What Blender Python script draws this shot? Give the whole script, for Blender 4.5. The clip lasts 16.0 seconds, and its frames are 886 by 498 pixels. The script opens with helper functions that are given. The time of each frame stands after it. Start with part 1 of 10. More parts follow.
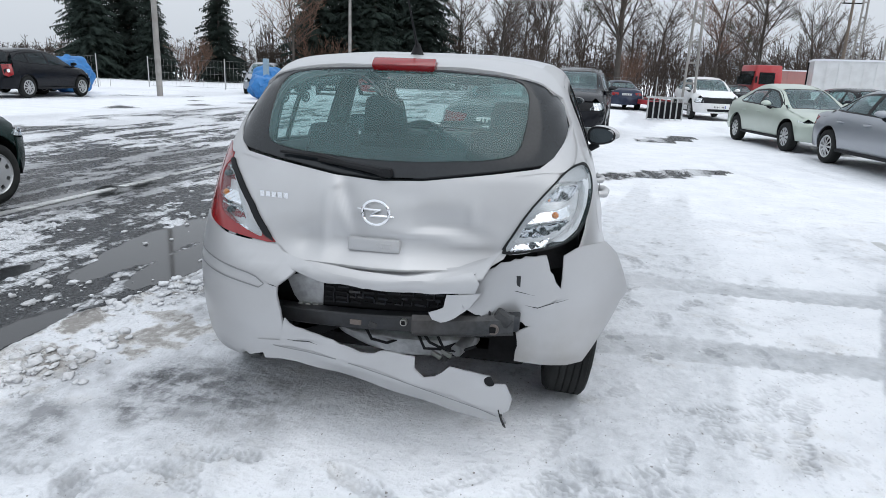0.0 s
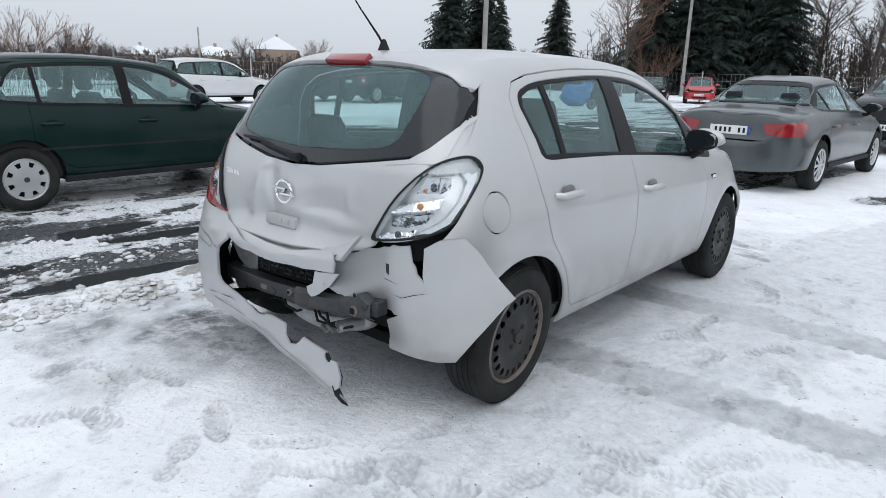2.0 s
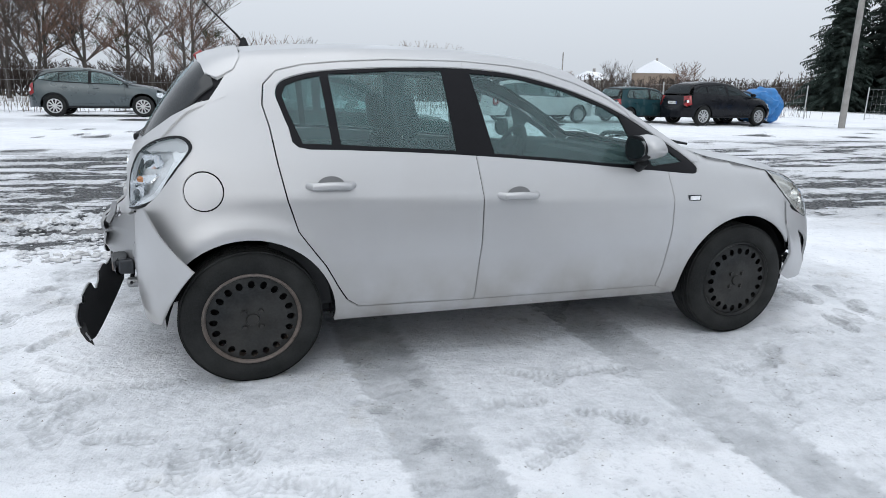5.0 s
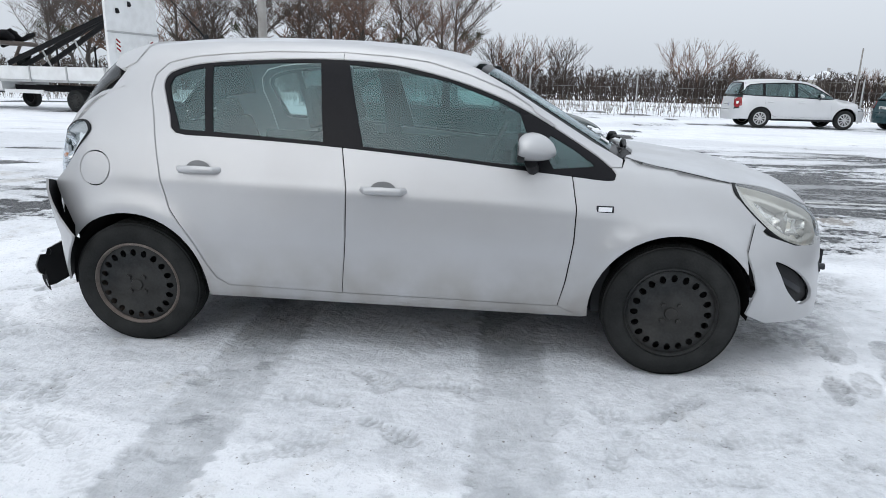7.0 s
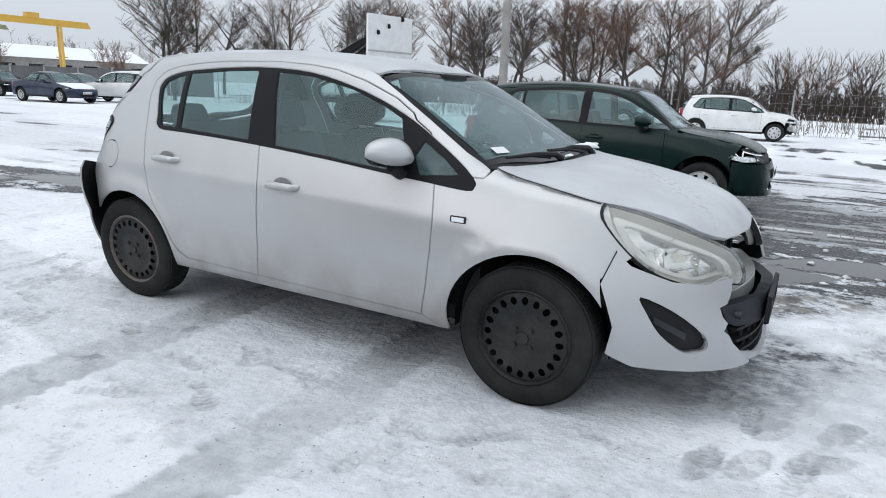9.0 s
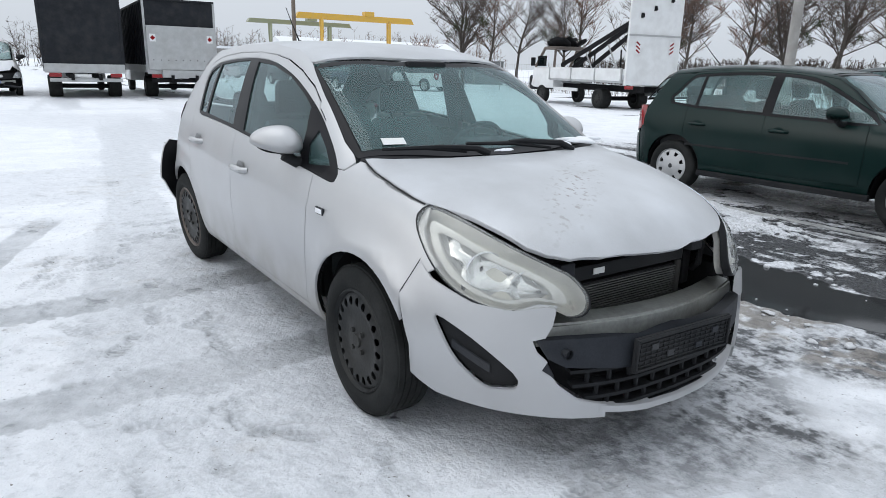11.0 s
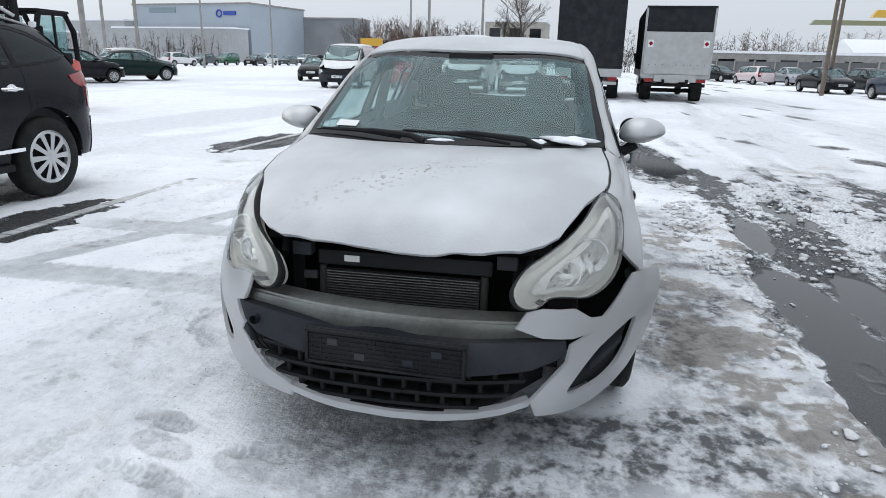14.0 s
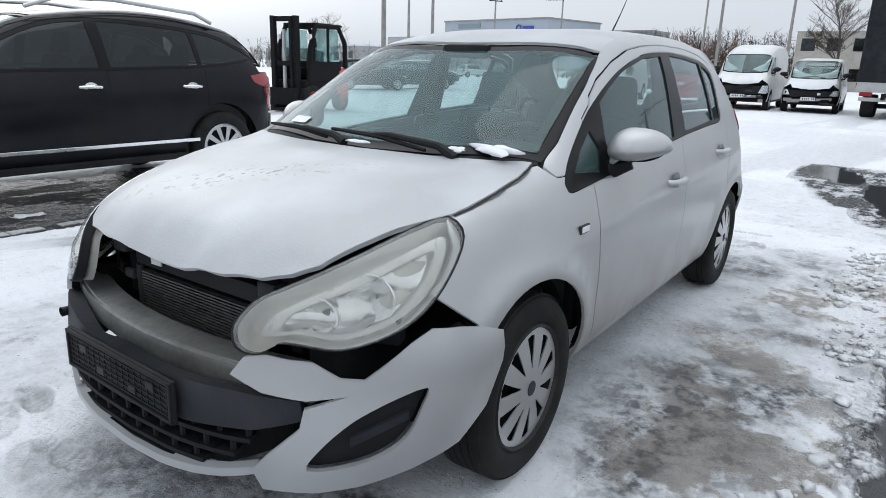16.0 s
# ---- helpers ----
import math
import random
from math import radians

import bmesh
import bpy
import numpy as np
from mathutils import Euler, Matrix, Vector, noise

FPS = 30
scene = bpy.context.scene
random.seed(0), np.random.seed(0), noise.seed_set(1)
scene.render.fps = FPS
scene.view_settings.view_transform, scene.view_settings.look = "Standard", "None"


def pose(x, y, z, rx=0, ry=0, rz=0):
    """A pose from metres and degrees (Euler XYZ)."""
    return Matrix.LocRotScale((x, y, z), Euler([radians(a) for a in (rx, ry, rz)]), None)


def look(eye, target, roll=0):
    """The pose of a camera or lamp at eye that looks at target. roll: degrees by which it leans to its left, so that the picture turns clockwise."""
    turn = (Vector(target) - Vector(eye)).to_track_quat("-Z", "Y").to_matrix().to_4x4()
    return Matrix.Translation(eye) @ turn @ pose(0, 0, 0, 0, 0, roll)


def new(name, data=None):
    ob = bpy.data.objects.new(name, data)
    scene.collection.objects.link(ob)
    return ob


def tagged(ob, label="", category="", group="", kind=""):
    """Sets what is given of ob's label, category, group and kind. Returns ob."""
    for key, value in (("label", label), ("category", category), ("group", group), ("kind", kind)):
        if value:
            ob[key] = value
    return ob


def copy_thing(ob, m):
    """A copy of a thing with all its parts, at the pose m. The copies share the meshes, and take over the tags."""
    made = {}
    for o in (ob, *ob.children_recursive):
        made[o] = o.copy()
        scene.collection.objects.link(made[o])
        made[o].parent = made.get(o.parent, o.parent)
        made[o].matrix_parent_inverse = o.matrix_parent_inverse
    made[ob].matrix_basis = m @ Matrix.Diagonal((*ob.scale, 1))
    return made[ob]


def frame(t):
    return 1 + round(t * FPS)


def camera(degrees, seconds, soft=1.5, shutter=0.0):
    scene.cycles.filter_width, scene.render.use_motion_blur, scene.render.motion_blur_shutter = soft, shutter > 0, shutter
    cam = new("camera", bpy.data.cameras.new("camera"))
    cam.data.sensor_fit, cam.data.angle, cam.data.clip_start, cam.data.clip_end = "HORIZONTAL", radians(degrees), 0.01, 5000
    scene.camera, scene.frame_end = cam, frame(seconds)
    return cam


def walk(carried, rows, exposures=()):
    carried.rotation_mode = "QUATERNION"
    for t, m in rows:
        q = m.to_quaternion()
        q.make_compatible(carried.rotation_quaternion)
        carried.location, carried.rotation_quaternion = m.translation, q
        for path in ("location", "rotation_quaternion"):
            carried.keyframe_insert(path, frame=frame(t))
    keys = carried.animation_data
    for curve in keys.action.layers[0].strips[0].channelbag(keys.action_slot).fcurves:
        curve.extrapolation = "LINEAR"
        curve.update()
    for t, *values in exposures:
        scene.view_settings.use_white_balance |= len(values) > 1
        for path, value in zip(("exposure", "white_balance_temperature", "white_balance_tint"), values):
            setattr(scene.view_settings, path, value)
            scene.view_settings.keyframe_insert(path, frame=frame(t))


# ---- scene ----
cam = camera(68.3, 16.0, 0.8)
PATH = [
    (0, (-4.092, -0.708, 1.374), (-2.195, -0.338, 0.857), 2.3),
    (0.5, (-3.991, -1.128, 1.354), (-2.175, -0.474, 0.828), 2.0),
    (1, (-3.82, -1.5, 1.346), (-2.12, -0.588, 0.816), 1.9),
    (1.5, (-3.612, -1.891, 1.364), (-2.028, -0.792, 0.834), 1.7),
    (2, (-3.409, -2.257, 1.366), (-1.941, -1.004, 0.841), 1.5),
    (2.5, (-3.064, -2.512, 1.36), (-1.75, -1.099, 0.833), 1.3),
    (3, (-2.774, -2.794, 1.339), (-1.61, -1.253, 0.818), 1.3),
    (3.5, (-2.435, -3.092, 1.324), (-1.457, -1.425, 0.811), 1.2),
    (4, (-2.031, -3.265, 1.328), (-1.18, -1.527, 0.823), 1.2),
    (4.2, (-1.885, -3.35, 1.299), (-1.069, -1.593, 0.801), 1.1),
    (6.3, (-0.11, -3.719, 1.273), (-0.055, -1.782, 0.778), 1.5),
    (6.5, (0.08, -3.683, 1.294), (0.067, -1.746, 0.795), 1.4),
    (7, (0.515, -3.683, 1.279), (0.321, -1.756, 0.781), 1.4),
    (7.5, (0.968, -3.645, 1.302), (0.604, -1.741, 0.81), 1.4),
    (8, (1.396, -3.473, 1.309), (0.841, -1.615, 0.817), 1.4),
    (8.2, (1.567, -3.433, 1.286), (0.925, -1.602, 0.804), 1.6),
    (10.3, (3.022, -2.39, 1.309), (1.627, -1.056, 0.786), 1.4),
    (10.5, (3.125, -2.205, 1.325), (1.663, -0.946, 0.797), 1.2),
    (11, (3.378, -1.924, 1.339), (1.798, -0.821, 0.802), 1.4),
    (11.5, (3.658, -1.561, 1.348), (1.945, -0.683, 0.807), 1.2),
    (12, (3.761, -1.128, 1.355), (1.974, -0.417, 0.804), 1.2),
    (12.5, (3.939, -0.714, 1.334), (2.07, -0.266, 0.777), 1.1),
    (13, (3.948, -0.345, 1.318), (2.037, -0.149, 0.761), 1.2),
    (13.5, (3.912, 0.069, 1.342), (1.993, -0.021, 0.786), 1.3),
    (14, (3.952, 0.52, 1.324), (2.062, 0.175, 0.768), 1.4),
    (14.5, (3.757, 0.885, 1.3), (1.936, 0.276, 0.742), 1.6),
    (15, (3.544, 1.202, 1.301), (1.808, 0.379, 0.745), 1.7),
    (15.5, (3.31, 1.505, 1.302), (1.662, 0.515, 0.752), 1.8),
    (16, (2.953, 1.679, 1.273), (1.376, 0.574, 0.731), 1.8),
]
walk(cam, [(t, look(eye, target, roll)) for t, eye, target, roll in PATH])

# ---- world and light: bright overcast winter day ----
world = bpy.data.worlds.new("world")
scene.world = world
world.use_nodes = True
wn = world.node_tree
sky = wn.nodes.new("ShaderNodeTexSky")
sky.sky_type, sky.sun_disc = "NISHITA", False
sky.sun_elevation, sky.sun_rotation = radians(24), radians(200)
sky.air_density, sky.dust_density, sky.ozone_density = 1.0, 6.0, 1.0
hsv = wn.nodes.new("ShaderNodeHueSaturation")
hsv.inputs["Saturation"].default_value = 0.12
mixw = wn.nodes.new("ShaderNodeMixRGB")
mixw.inputs["Fac"].default_value = 0.80
mixw.inputs["Color2"].default_value = (7.85, 8.5, 9.35, 1)
wn.links.new(sky.outputs["Color"], hsv.inputs["Color"])
wn.links.new(hsv.outputs["Color"], mixw.inputs["Color1"])
# an overcast sky is brighter overhead than at the horizon
dirn = wn.nodes.new("ShaderNodeTexCoord")
sepz = wn.nodes.new("ShaderNodeSeparateXYZ")
wn.links.new(dirn.outputs["Generated"], sepz.inputs[0])
lift = wn.nodes.new("ShaderNodeMapRange")
lift.inputs["To Min"].default_value, lift.inputs["To Max"].default_value = 0.92, 1.58
wn.links.new(sepz.outputs["Z"], lift.inputs["Value"])
scaled = wn.nodes.new("ShaderNodeVectorMath")
scaled.operation = "SCALE"
wn.links.new(mixw.outputs["Color"], scaled.inputs[0])
wn.links.new(lift.outputs[0], scaled.inputs["Scale"])
wn.links.new(scaled.outputs[0], wn.nodes["Background"].inputs["Color"])
wn.nodes["Background"].inputs["Strength"].default_value = 0.104
sun = new("sun", bpy.data.lights.new("sun", "SUN"))
sun.data.energy, sun.data.angle, sun.data.color = 0.6, radians(50), (1.0, 0.99, 0.97)
sun.matrix_world = look((0, 0, 40), (6, 5, 0))
scene.view_settings.exposure = 0.0


# ---- materials ----
def nodes_of(name):
    m = bpy.data.materials.new(name)
    m.use_nodes = True
    return m, m.node_tree.nodes, m.node_tree.links, m.node_tree.nodes["Principled BSDF"]


def material(name, color, rough=0.6, metal=0.0, vary=0.12, scale=6.0, bump=0.0, fine=60.0, coat=0.0, dirt=None, dirt_amount=0.0, random_tint=0.0):
    """Two scales of variation in colour and roughness, fine relief, and a thin dirt film in patches."""
    m, n, l, b = nodes_of(name)
    co = n.new("ShaderNodeTexCoord")
    big = n.new("ShaderNodeTexNoise")
    big.inputs["Scale"].default_value, big.inputs["Detail"].default_value = scale, 5
    l.new(co.outputs["Object"], big.inputs["Vector"])
    small = n.new("ShaderNodeTexNoise")
    small.inputs["Scale"].default_value, small.inputs["Detail"].default_value = fine, 3
    l.new(co.outputs["Object"], small.inputs["Vector"])
    ramp = n.new("ShaderNodeValToRGB")
    c = Vector(color)
    ramp.color_ramp.elements[0].color = (*(c * (1 - vary)), 1)
    ramp.color_ramp.elements[1].color = (*[min(1, v * (1 + vary)) for v in c], 1)
    ramp.color_ramp.elements[0].position, ramp.color_ramp.elements[1].position = 0.3, 0.7
    add = n.new("ShaderNodeMath")
    add.operation = "MULTIPLY_ADD"
    add.inputs[1].default_value, add.inputs[2].default_value = 0.35, 0.0
    l.new(small.outputs["Fac"], add.inputs[0])
    mixf = n.new("ShaderNodeMath")
    mixf.operation = "MULTIPLY_ADD"
    mixf.inputs[1].default_value = 0.65
    l.new(big.outputs["Fac"], mixf.inputs[0])
    l.new(add.outputs[0], mixf.inputs[2])
    l.new(mixf.outputs[0], ramp.inputs["Fac"])
    out = ramp.outputs["Color"]
    if random_tint:
        info = n.new("ShaderNodeObjectInfo")
        h = n.new("ShaderNodeHueSaturation")
        mr = n.new("ShaderNodeMapRange")
        mr.inputs["To Min"].default_value, mr.inputs["To Max"].default_value = 1 - random_tint, 1 + random_tint
        l.new(info.outputs["Random"], mr.inputs["Value"])
        l.new(mr.outputs[0], h.inputs["Value"])
        l.new(out, h.inputs["Color"])
        out = h.outputs["Color"]
    if dirt:
        dn = n.new("ShaderNodeTexNoise")
        dn.inputs["Scale"].default_value, dn.inputs["Detail"].default_value = 2.6, 9
        l.new(co.outputs["Object"], dn.inputs["Vector"])
        mp = n.new("ShaderNodeMapRange")
        mp.inputs["From Min"].default_value, mp.inputs["From Max"].default_value = 0.42, 0.75
        mp.inputs["To Max"].default_value = dirt_amount
        l.new(dn.outputs["Fac"], mp.inputs["Value"])
        mx = n.new("ShaderNodeMixRGB")
        mx.inputs["Color2"].default_value = (*dirt, 1)
        l.new(mp.outputs[0], mx.inputs["Fac"])
        l.new(out, mx.inputs["Color1"])
        out = mx.outputs["Color"]
    l.new(out, b.inputs["Base Color"])
    rr = n.new("ShaderNodeMapRange")
    rr.inputs["To Min"].default_value, rr.inputs["To Max"].default_value = max(0.02, rough - 0.08), min(1, rough + 0.10)
    l.new(big.outputs["Fac"], rr.inputs["Value"])
    l.new(rr.outputs[0], b.inputs["Roughness"])
    b.inputs["Metallic"].default_value = metal
    b.inputs["Coat Weight"].default_value = coat
    if max(color) < 0.1 and metal < 0.4:
        b.inputs["Specular IOR Level"].default_value = 0.13  # weak reflections keep dark surfaces deep, imitating a contrasty tone curve
    b.inputs["Coat Roughness"].default_value = 0.12
    if bump:
        bp = n.new("ShaderNodeBump")
        bp.inputs["Strength"].default_value, bp.inputs["Distance"].default_value = bump, 0.004
        l.new(small.outputs["Fac"], bp.inputs["Height"])
        l.new(bp.outputs["Normal"], b.inputs["Normal"])
    return m


def glass_material(name, tint, gloss=1.0, rough=0.02, film=0.0, film_tone=(0.22, 0.40, 0.40)):
    """A thin pane: tinted clear, with Fresnel gloss, and a thin diffuse film."""
    m, n, l, b = nodes_of(name)
    n.remove(b)
    out = n["Material Output"]
    tr = n.new("ShaderNodeBsdfTransparent")
    tr.inputs["Color"].default_value = (*tint, 1)
    gl = n.new("ShaderNodeBsdfGlossy")
    gl.inputs["Roughness"].default_value = rough
    gl.inputs["Color"].default_value = (0.9, 0.95, 1.0, 1)
    fr = n.new("ShaderNodeLayerWeight")
    fr.inputs["Blend"].default_value = 0.5
    pw = n.new("ShaderNodeMath")
    pw.operation = "POWER"
    pw.inputs[1].default_value = 5.0
    l.new(fr.outputs["Facing"], pw.inputs[0])
    mul = n.new("ShaderNodeMath")
    mul.operation, mul.use_clamp = "MULTIPLY_ADD", True
    mul.inputs[1].default_value, mul.inputs[2].default_value = 0.92 * gloss, 0.05 * gloss
    l.new(pw.outputs[0], mul.inputs[0])
    di = n.new("ShaderNodeBsdfDiffuse")
    di.inputs["Color"].default_value = (*film_tone, 1)
    nz = n.new("ShaderNodeTexNoise")
    nz.inputs["Scale"].default_value, nz.inputs["Detail"].default_value = 3.0, 8
    co = n.new("ShaderNodeTexCoord")
    l.new(co.outputs["Object"], nz.inputs["Vector"])
    fm = n.new("ShaderNodeMath")
    fm.operation = "MULTIPLY"
    fm.inputs[1].default_value = film * 2
    l.new(nz.outputs["Fac"], fm.inputs[0])
    m0 = n.new("ShaderNodeMixShader")
    l.new(fm.outputs[0], m0.inputs["Fac"])
    l.new(tr.outputs[0], m0.inputs[1])
    l.new(di.outputs[0], m0.inputs[2])
    m1 = n.new("ShaderNodeMixShader")
    l.new(mul.outputs[0], m1.inputs["Fac"])
    l.new(m0.outputs[0], m1.inputs[1])
    l.new(gl.outputs[0], m1.inputs[2])
    l.new(m1.outputs[0], out.inputs["Surface"])
    return m


ROAD_FILM = (0.30, 0.28, 0.26)
M_SILVER = material("silver_paint", (0.49, 0.495, 0.505), 0.40, 0.50, 0.03, 2.5, 0.02, 900, 0.40, ROAD_FILM, 0.18)
M_SILVER_TRIM = material("silver_trim_paint", (0.49, 0.495, 0.505), 0.40, 0.50, 0.03, 2.5, 0.02, 900, 0.40, ROAD_FILM, 0.18)
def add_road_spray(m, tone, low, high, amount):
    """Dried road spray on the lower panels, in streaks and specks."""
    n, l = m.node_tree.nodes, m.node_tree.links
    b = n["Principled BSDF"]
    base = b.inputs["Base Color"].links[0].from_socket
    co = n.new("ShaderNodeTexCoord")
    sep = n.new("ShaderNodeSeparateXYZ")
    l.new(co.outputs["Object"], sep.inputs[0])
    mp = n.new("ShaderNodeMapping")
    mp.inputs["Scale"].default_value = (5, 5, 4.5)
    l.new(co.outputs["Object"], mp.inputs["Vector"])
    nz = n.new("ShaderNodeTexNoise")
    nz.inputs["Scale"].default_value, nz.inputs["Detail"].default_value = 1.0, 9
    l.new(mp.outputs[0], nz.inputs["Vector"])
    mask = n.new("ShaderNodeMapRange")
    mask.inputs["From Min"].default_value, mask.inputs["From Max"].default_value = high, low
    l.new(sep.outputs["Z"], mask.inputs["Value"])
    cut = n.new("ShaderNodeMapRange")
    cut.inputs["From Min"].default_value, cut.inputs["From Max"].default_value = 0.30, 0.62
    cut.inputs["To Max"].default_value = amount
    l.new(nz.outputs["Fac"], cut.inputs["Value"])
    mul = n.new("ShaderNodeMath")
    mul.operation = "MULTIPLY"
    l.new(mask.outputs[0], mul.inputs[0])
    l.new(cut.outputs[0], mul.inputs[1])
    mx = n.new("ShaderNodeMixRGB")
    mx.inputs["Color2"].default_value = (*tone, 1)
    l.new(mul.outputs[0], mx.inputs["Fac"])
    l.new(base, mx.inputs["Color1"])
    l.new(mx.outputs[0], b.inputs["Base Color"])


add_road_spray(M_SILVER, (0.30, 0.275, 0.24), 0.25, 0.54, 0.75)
M_BLACK = material("black_plastic", (0.016, 0.017, 0.019), 0.55, 0, 0.3, 9, 0.15, 220, 0, ROAD_FILM, 0.04)
M_GLOSS_BLACK = material("black_gloss_trim", (0.009, 0.009, 0.011), 0.3, 0, 0.2, 6, 0, 80, 0.0)
M_GREY_PLASTIC = material("weathered_grey_plastic", (0.026, 0.029, 0.035), 0.55, 0, 0.25, 8, 0.2, 160, 0, ROAD_FILM, 0.12)
M_DARK = material("engine_bay_dark", (0.012, 0.012, 0.013), 0.8, 0, 0.4, 12, 0.3, 60)
M_RUBBER = material("tyre_rubber", (0.017, 0.018, 0.018), 0.75, 0, 0.4, 10, 0.4, 120, 0, (0.070, 0.071, 0.068), 0.35)
M_STEEL_WHEEL = material("painted_steel_wheel", (0.026, 0.028, 0.029), 0.42, 0.35, 0.45, 14, 0.25, 90, 0, (0.10, 0.092, 0.082), 0.4)
M_RUSTY_RIM = material("rusty_rim_lip", (0.15, 0.13, 0.118), 0.65, 0.3, 0.4, 22, 0.3, 120, 0, (0.16, 0.11, 0.08), 0.5)
M_ALLOY = material("alloy_silver", (0.55, 0.56, 0.57), 0.35, 0.7, 0.06, 8, 0, 80, 0.2, ROAD_FILM, 0.2)
M_CHROME = material("chrome", (0.82, 0.83, 0.85), 0.09, 1.0, 0.04, 8)
M_ALU = material("raw_aluminium_beam", (0.34, 0.35, 0.335), 0.42, 0.75, 0.30, 9, 0.35, 60, 0, (0.22, 0.21, 0.18), 0.6)
M_RADIATOR = material("condenser_fins", (0.030, 0.030, 0.030), 0.6, 0.3, 0.4, 16, 0.3, 200, 0, (0.10, 0.095, 0.085), 0.4)
M_RED_LENS = material("red_lamp_lens", (0.24, 0.006, 0.009), 0.12, 0, 0.15, 6, 0, 80, 0.8)
M_AMBER = material("amber_bulb", (0.55, 0.18, 0.03), 0.25, 0, 0.1)
M_REFLECTOR = material("lamp_reflector", (0.88, 0.89, 0.90), 0.25, 0.35, 0.08, 20, 0.2, 60)
M_LENS = glass_material("clear_lamp_lens", (0.93, 0.94, 0.95), 1.0, 0.03, 0.05)
M_HAZED_LENS = glass_material("hazed_headlamp_lens", (0.95, 0.95, 0.92), 1.0, 0.06, 0.17, (0.72, 0.72, 0.69))
# the pale teal film paints in a haze of reflected sky
M_GLASS = glass_material("greenish_window_glass", (0.66, 0.80, 0.79), 1.0, 0.02, 0.14)
# dark tint stands in for a reflection of dark surroundings
M_MIRROR = material("mirror_glass", (0.05, 0.06, 0.065), 0.12, 0.9, 0.05)
M_GLASS_REAR = glass_material("frosted_rear_glass", (0.72, 0.84, 0.83), 0.8, 0.04, 0.17)
M_SCREEN = glass_material("hazy_windscreen", (0.72, 0.84, 0.83), 0.8, 0.04, 0.17)
M_GLASS_DARK = glass_material("privacy_glass", (0.07, 0.08, 0.085), 0.7, 0.02, 0.01)
M_SEAT = material("dark_seat_fabric", (0.035, 0.036, 0.040), 0.92, 0, 0.25, 12, 0.4, 200)
M_DASH = material("soft_dashboard", (0.040, 0.042, 0.045), 0.75, 0, 0.2, 9, 0.2, 150)
M_SNOW_CAP = material("settled_snow", (0.80, 0.82, 0.85), 0.75, 0, 0.05, 5, 0.6, 40)
M_WHITE_PAINT = material("white_paint", (0.72, 0.73, 0.73), 0.35, 0, 0.04, 4, 0.02, 80, 0.4, ROAD_FILM, 0.25)
M_PLATE = material("number_plate_white", (0.72, 0.73, 0.72), 0.4, 0, 0.04)
M_INK = material("dark_ink", (0.02, 0.02, 0.025), 0.5, 0, 0.1)
M_BLUE = material("blue_strip", (0.03, 0.07, 0.35), 0.4, 0, 0.1)


# ---- mesh helpers ----
def mesh_object(name, me, mat, parent=None, label="", smooth=True):
    me.materials.append(mat)
    if smooth:
        for p in me.polygons:
            p.use_smooth = True
    ob = new(name, me)
    if parent is not None:
        ob.parent = parent
    if label:
        ob["label"] = label
    return ob


def part(name, bm, mat, parent=None, label="", smooth=False):
    me = bpy.data.meshes.new(name)
    bm.normal_update()
    bm.to_mesh(me)
    bm.free()
    ob = mesh_object(name, me, mat, parent, label, smooth)
    if smooth:
        me.set_sharp_from_angle(angle=radians(38))
    return ob


def empty(name, m, label, category, group="", kind=""):
    ob = new(name)
    ob.empty_display_size = 0.2
    ob.matrix_world = m
    return tagged(ob, label, category, group, kind)


def box(bm, c, size, rot=None, bevel=0.0, taper=None):
    """A box (bevelled, optionally tapered at its top) added to bm."""
    vs = bmesh.ops.create_cube(bm, size=1.0)["verts"]
    for v in vs:
        if taper and v.co.z > 0:
            v.co.x *= taper[0]
            v.co.y *= taper[1]
    mtx = Matrix.Translation(c) @ (rot.to_4x4() if rot else Matrix()) @ Matrix.Diagonal((*size, 1))
    bmesh.ops.transform(bm, matrix=mtx, verts=vs)
    if bevel:
        es = list({e for v in vs for e in v.link_edges})
        bmesh.ops.bevel(bm, geom=es, offset=bevel, segments=2, affect="EDGES", profile=0.6)
    return bm


def boxed(c, size, rot=None, bevel=0.0, taper=None):
    return box(bmesh.new(), c, size, rot, bevel, taper)


def tube(bm, pts, radius, sides=8, taper=None):
    """A round bar through pts; taper gives the radius factor along it."""
    pts = [Vector(p) for p in pts]
    rings = []
    up = Vector((0.13, 0.21, 0.97))
    for i, p in enumerate(pts):
        d = (pts[min(i + 1, len(pts) - 1)] - pts[max(i - 1, 0)]).normalized()
        a = d.cross(up)
        a = a.normalized() if a.length > 1e-4 else Vector((1, 0, 0))
        b = d.cross(a)
        r = radius * (taper[i] if taper else 1)
        rings.append([bm.verts.new(p + r * (math.cos(k * 2 * math.pi / sides) * a + math.sin(k * 2 * math.pi / sides) * b)) for k in range(sides)])
    for r0, r1 in zip(rings, rings[1:]):
        for k in range(sides):
            bm.faces.new((r0[k], r0[(k + 1) % sides], r1[(k + 1) % sides], r1[k]))
    bm.faces.new(rings[0][::-1])
    bm.faces.new(rings[-1])
    return bm


def lathe(bm, profile, axis="y", steps=48, m=None):
    """Turns (radius, along) pairs round an axis."""
    rings = []
    for r, a in profile:
        ring = []
        for k in range(steps):
            t = 2 * math.pi * k / steps
            co = Vector((r * math.cos(t), a, r * math.sin(t)))
            ring.append(bm.verts.new(m @ co if m else co))
        rings.append(ring)
    for r0, r1 in zip(rings, rings[1:]):
        for k in range(steps):
            bm.faces.new((r0[k], r1[k], r1[(k + 1) % steps], r0[(k + 1) % steps]))
    return bm


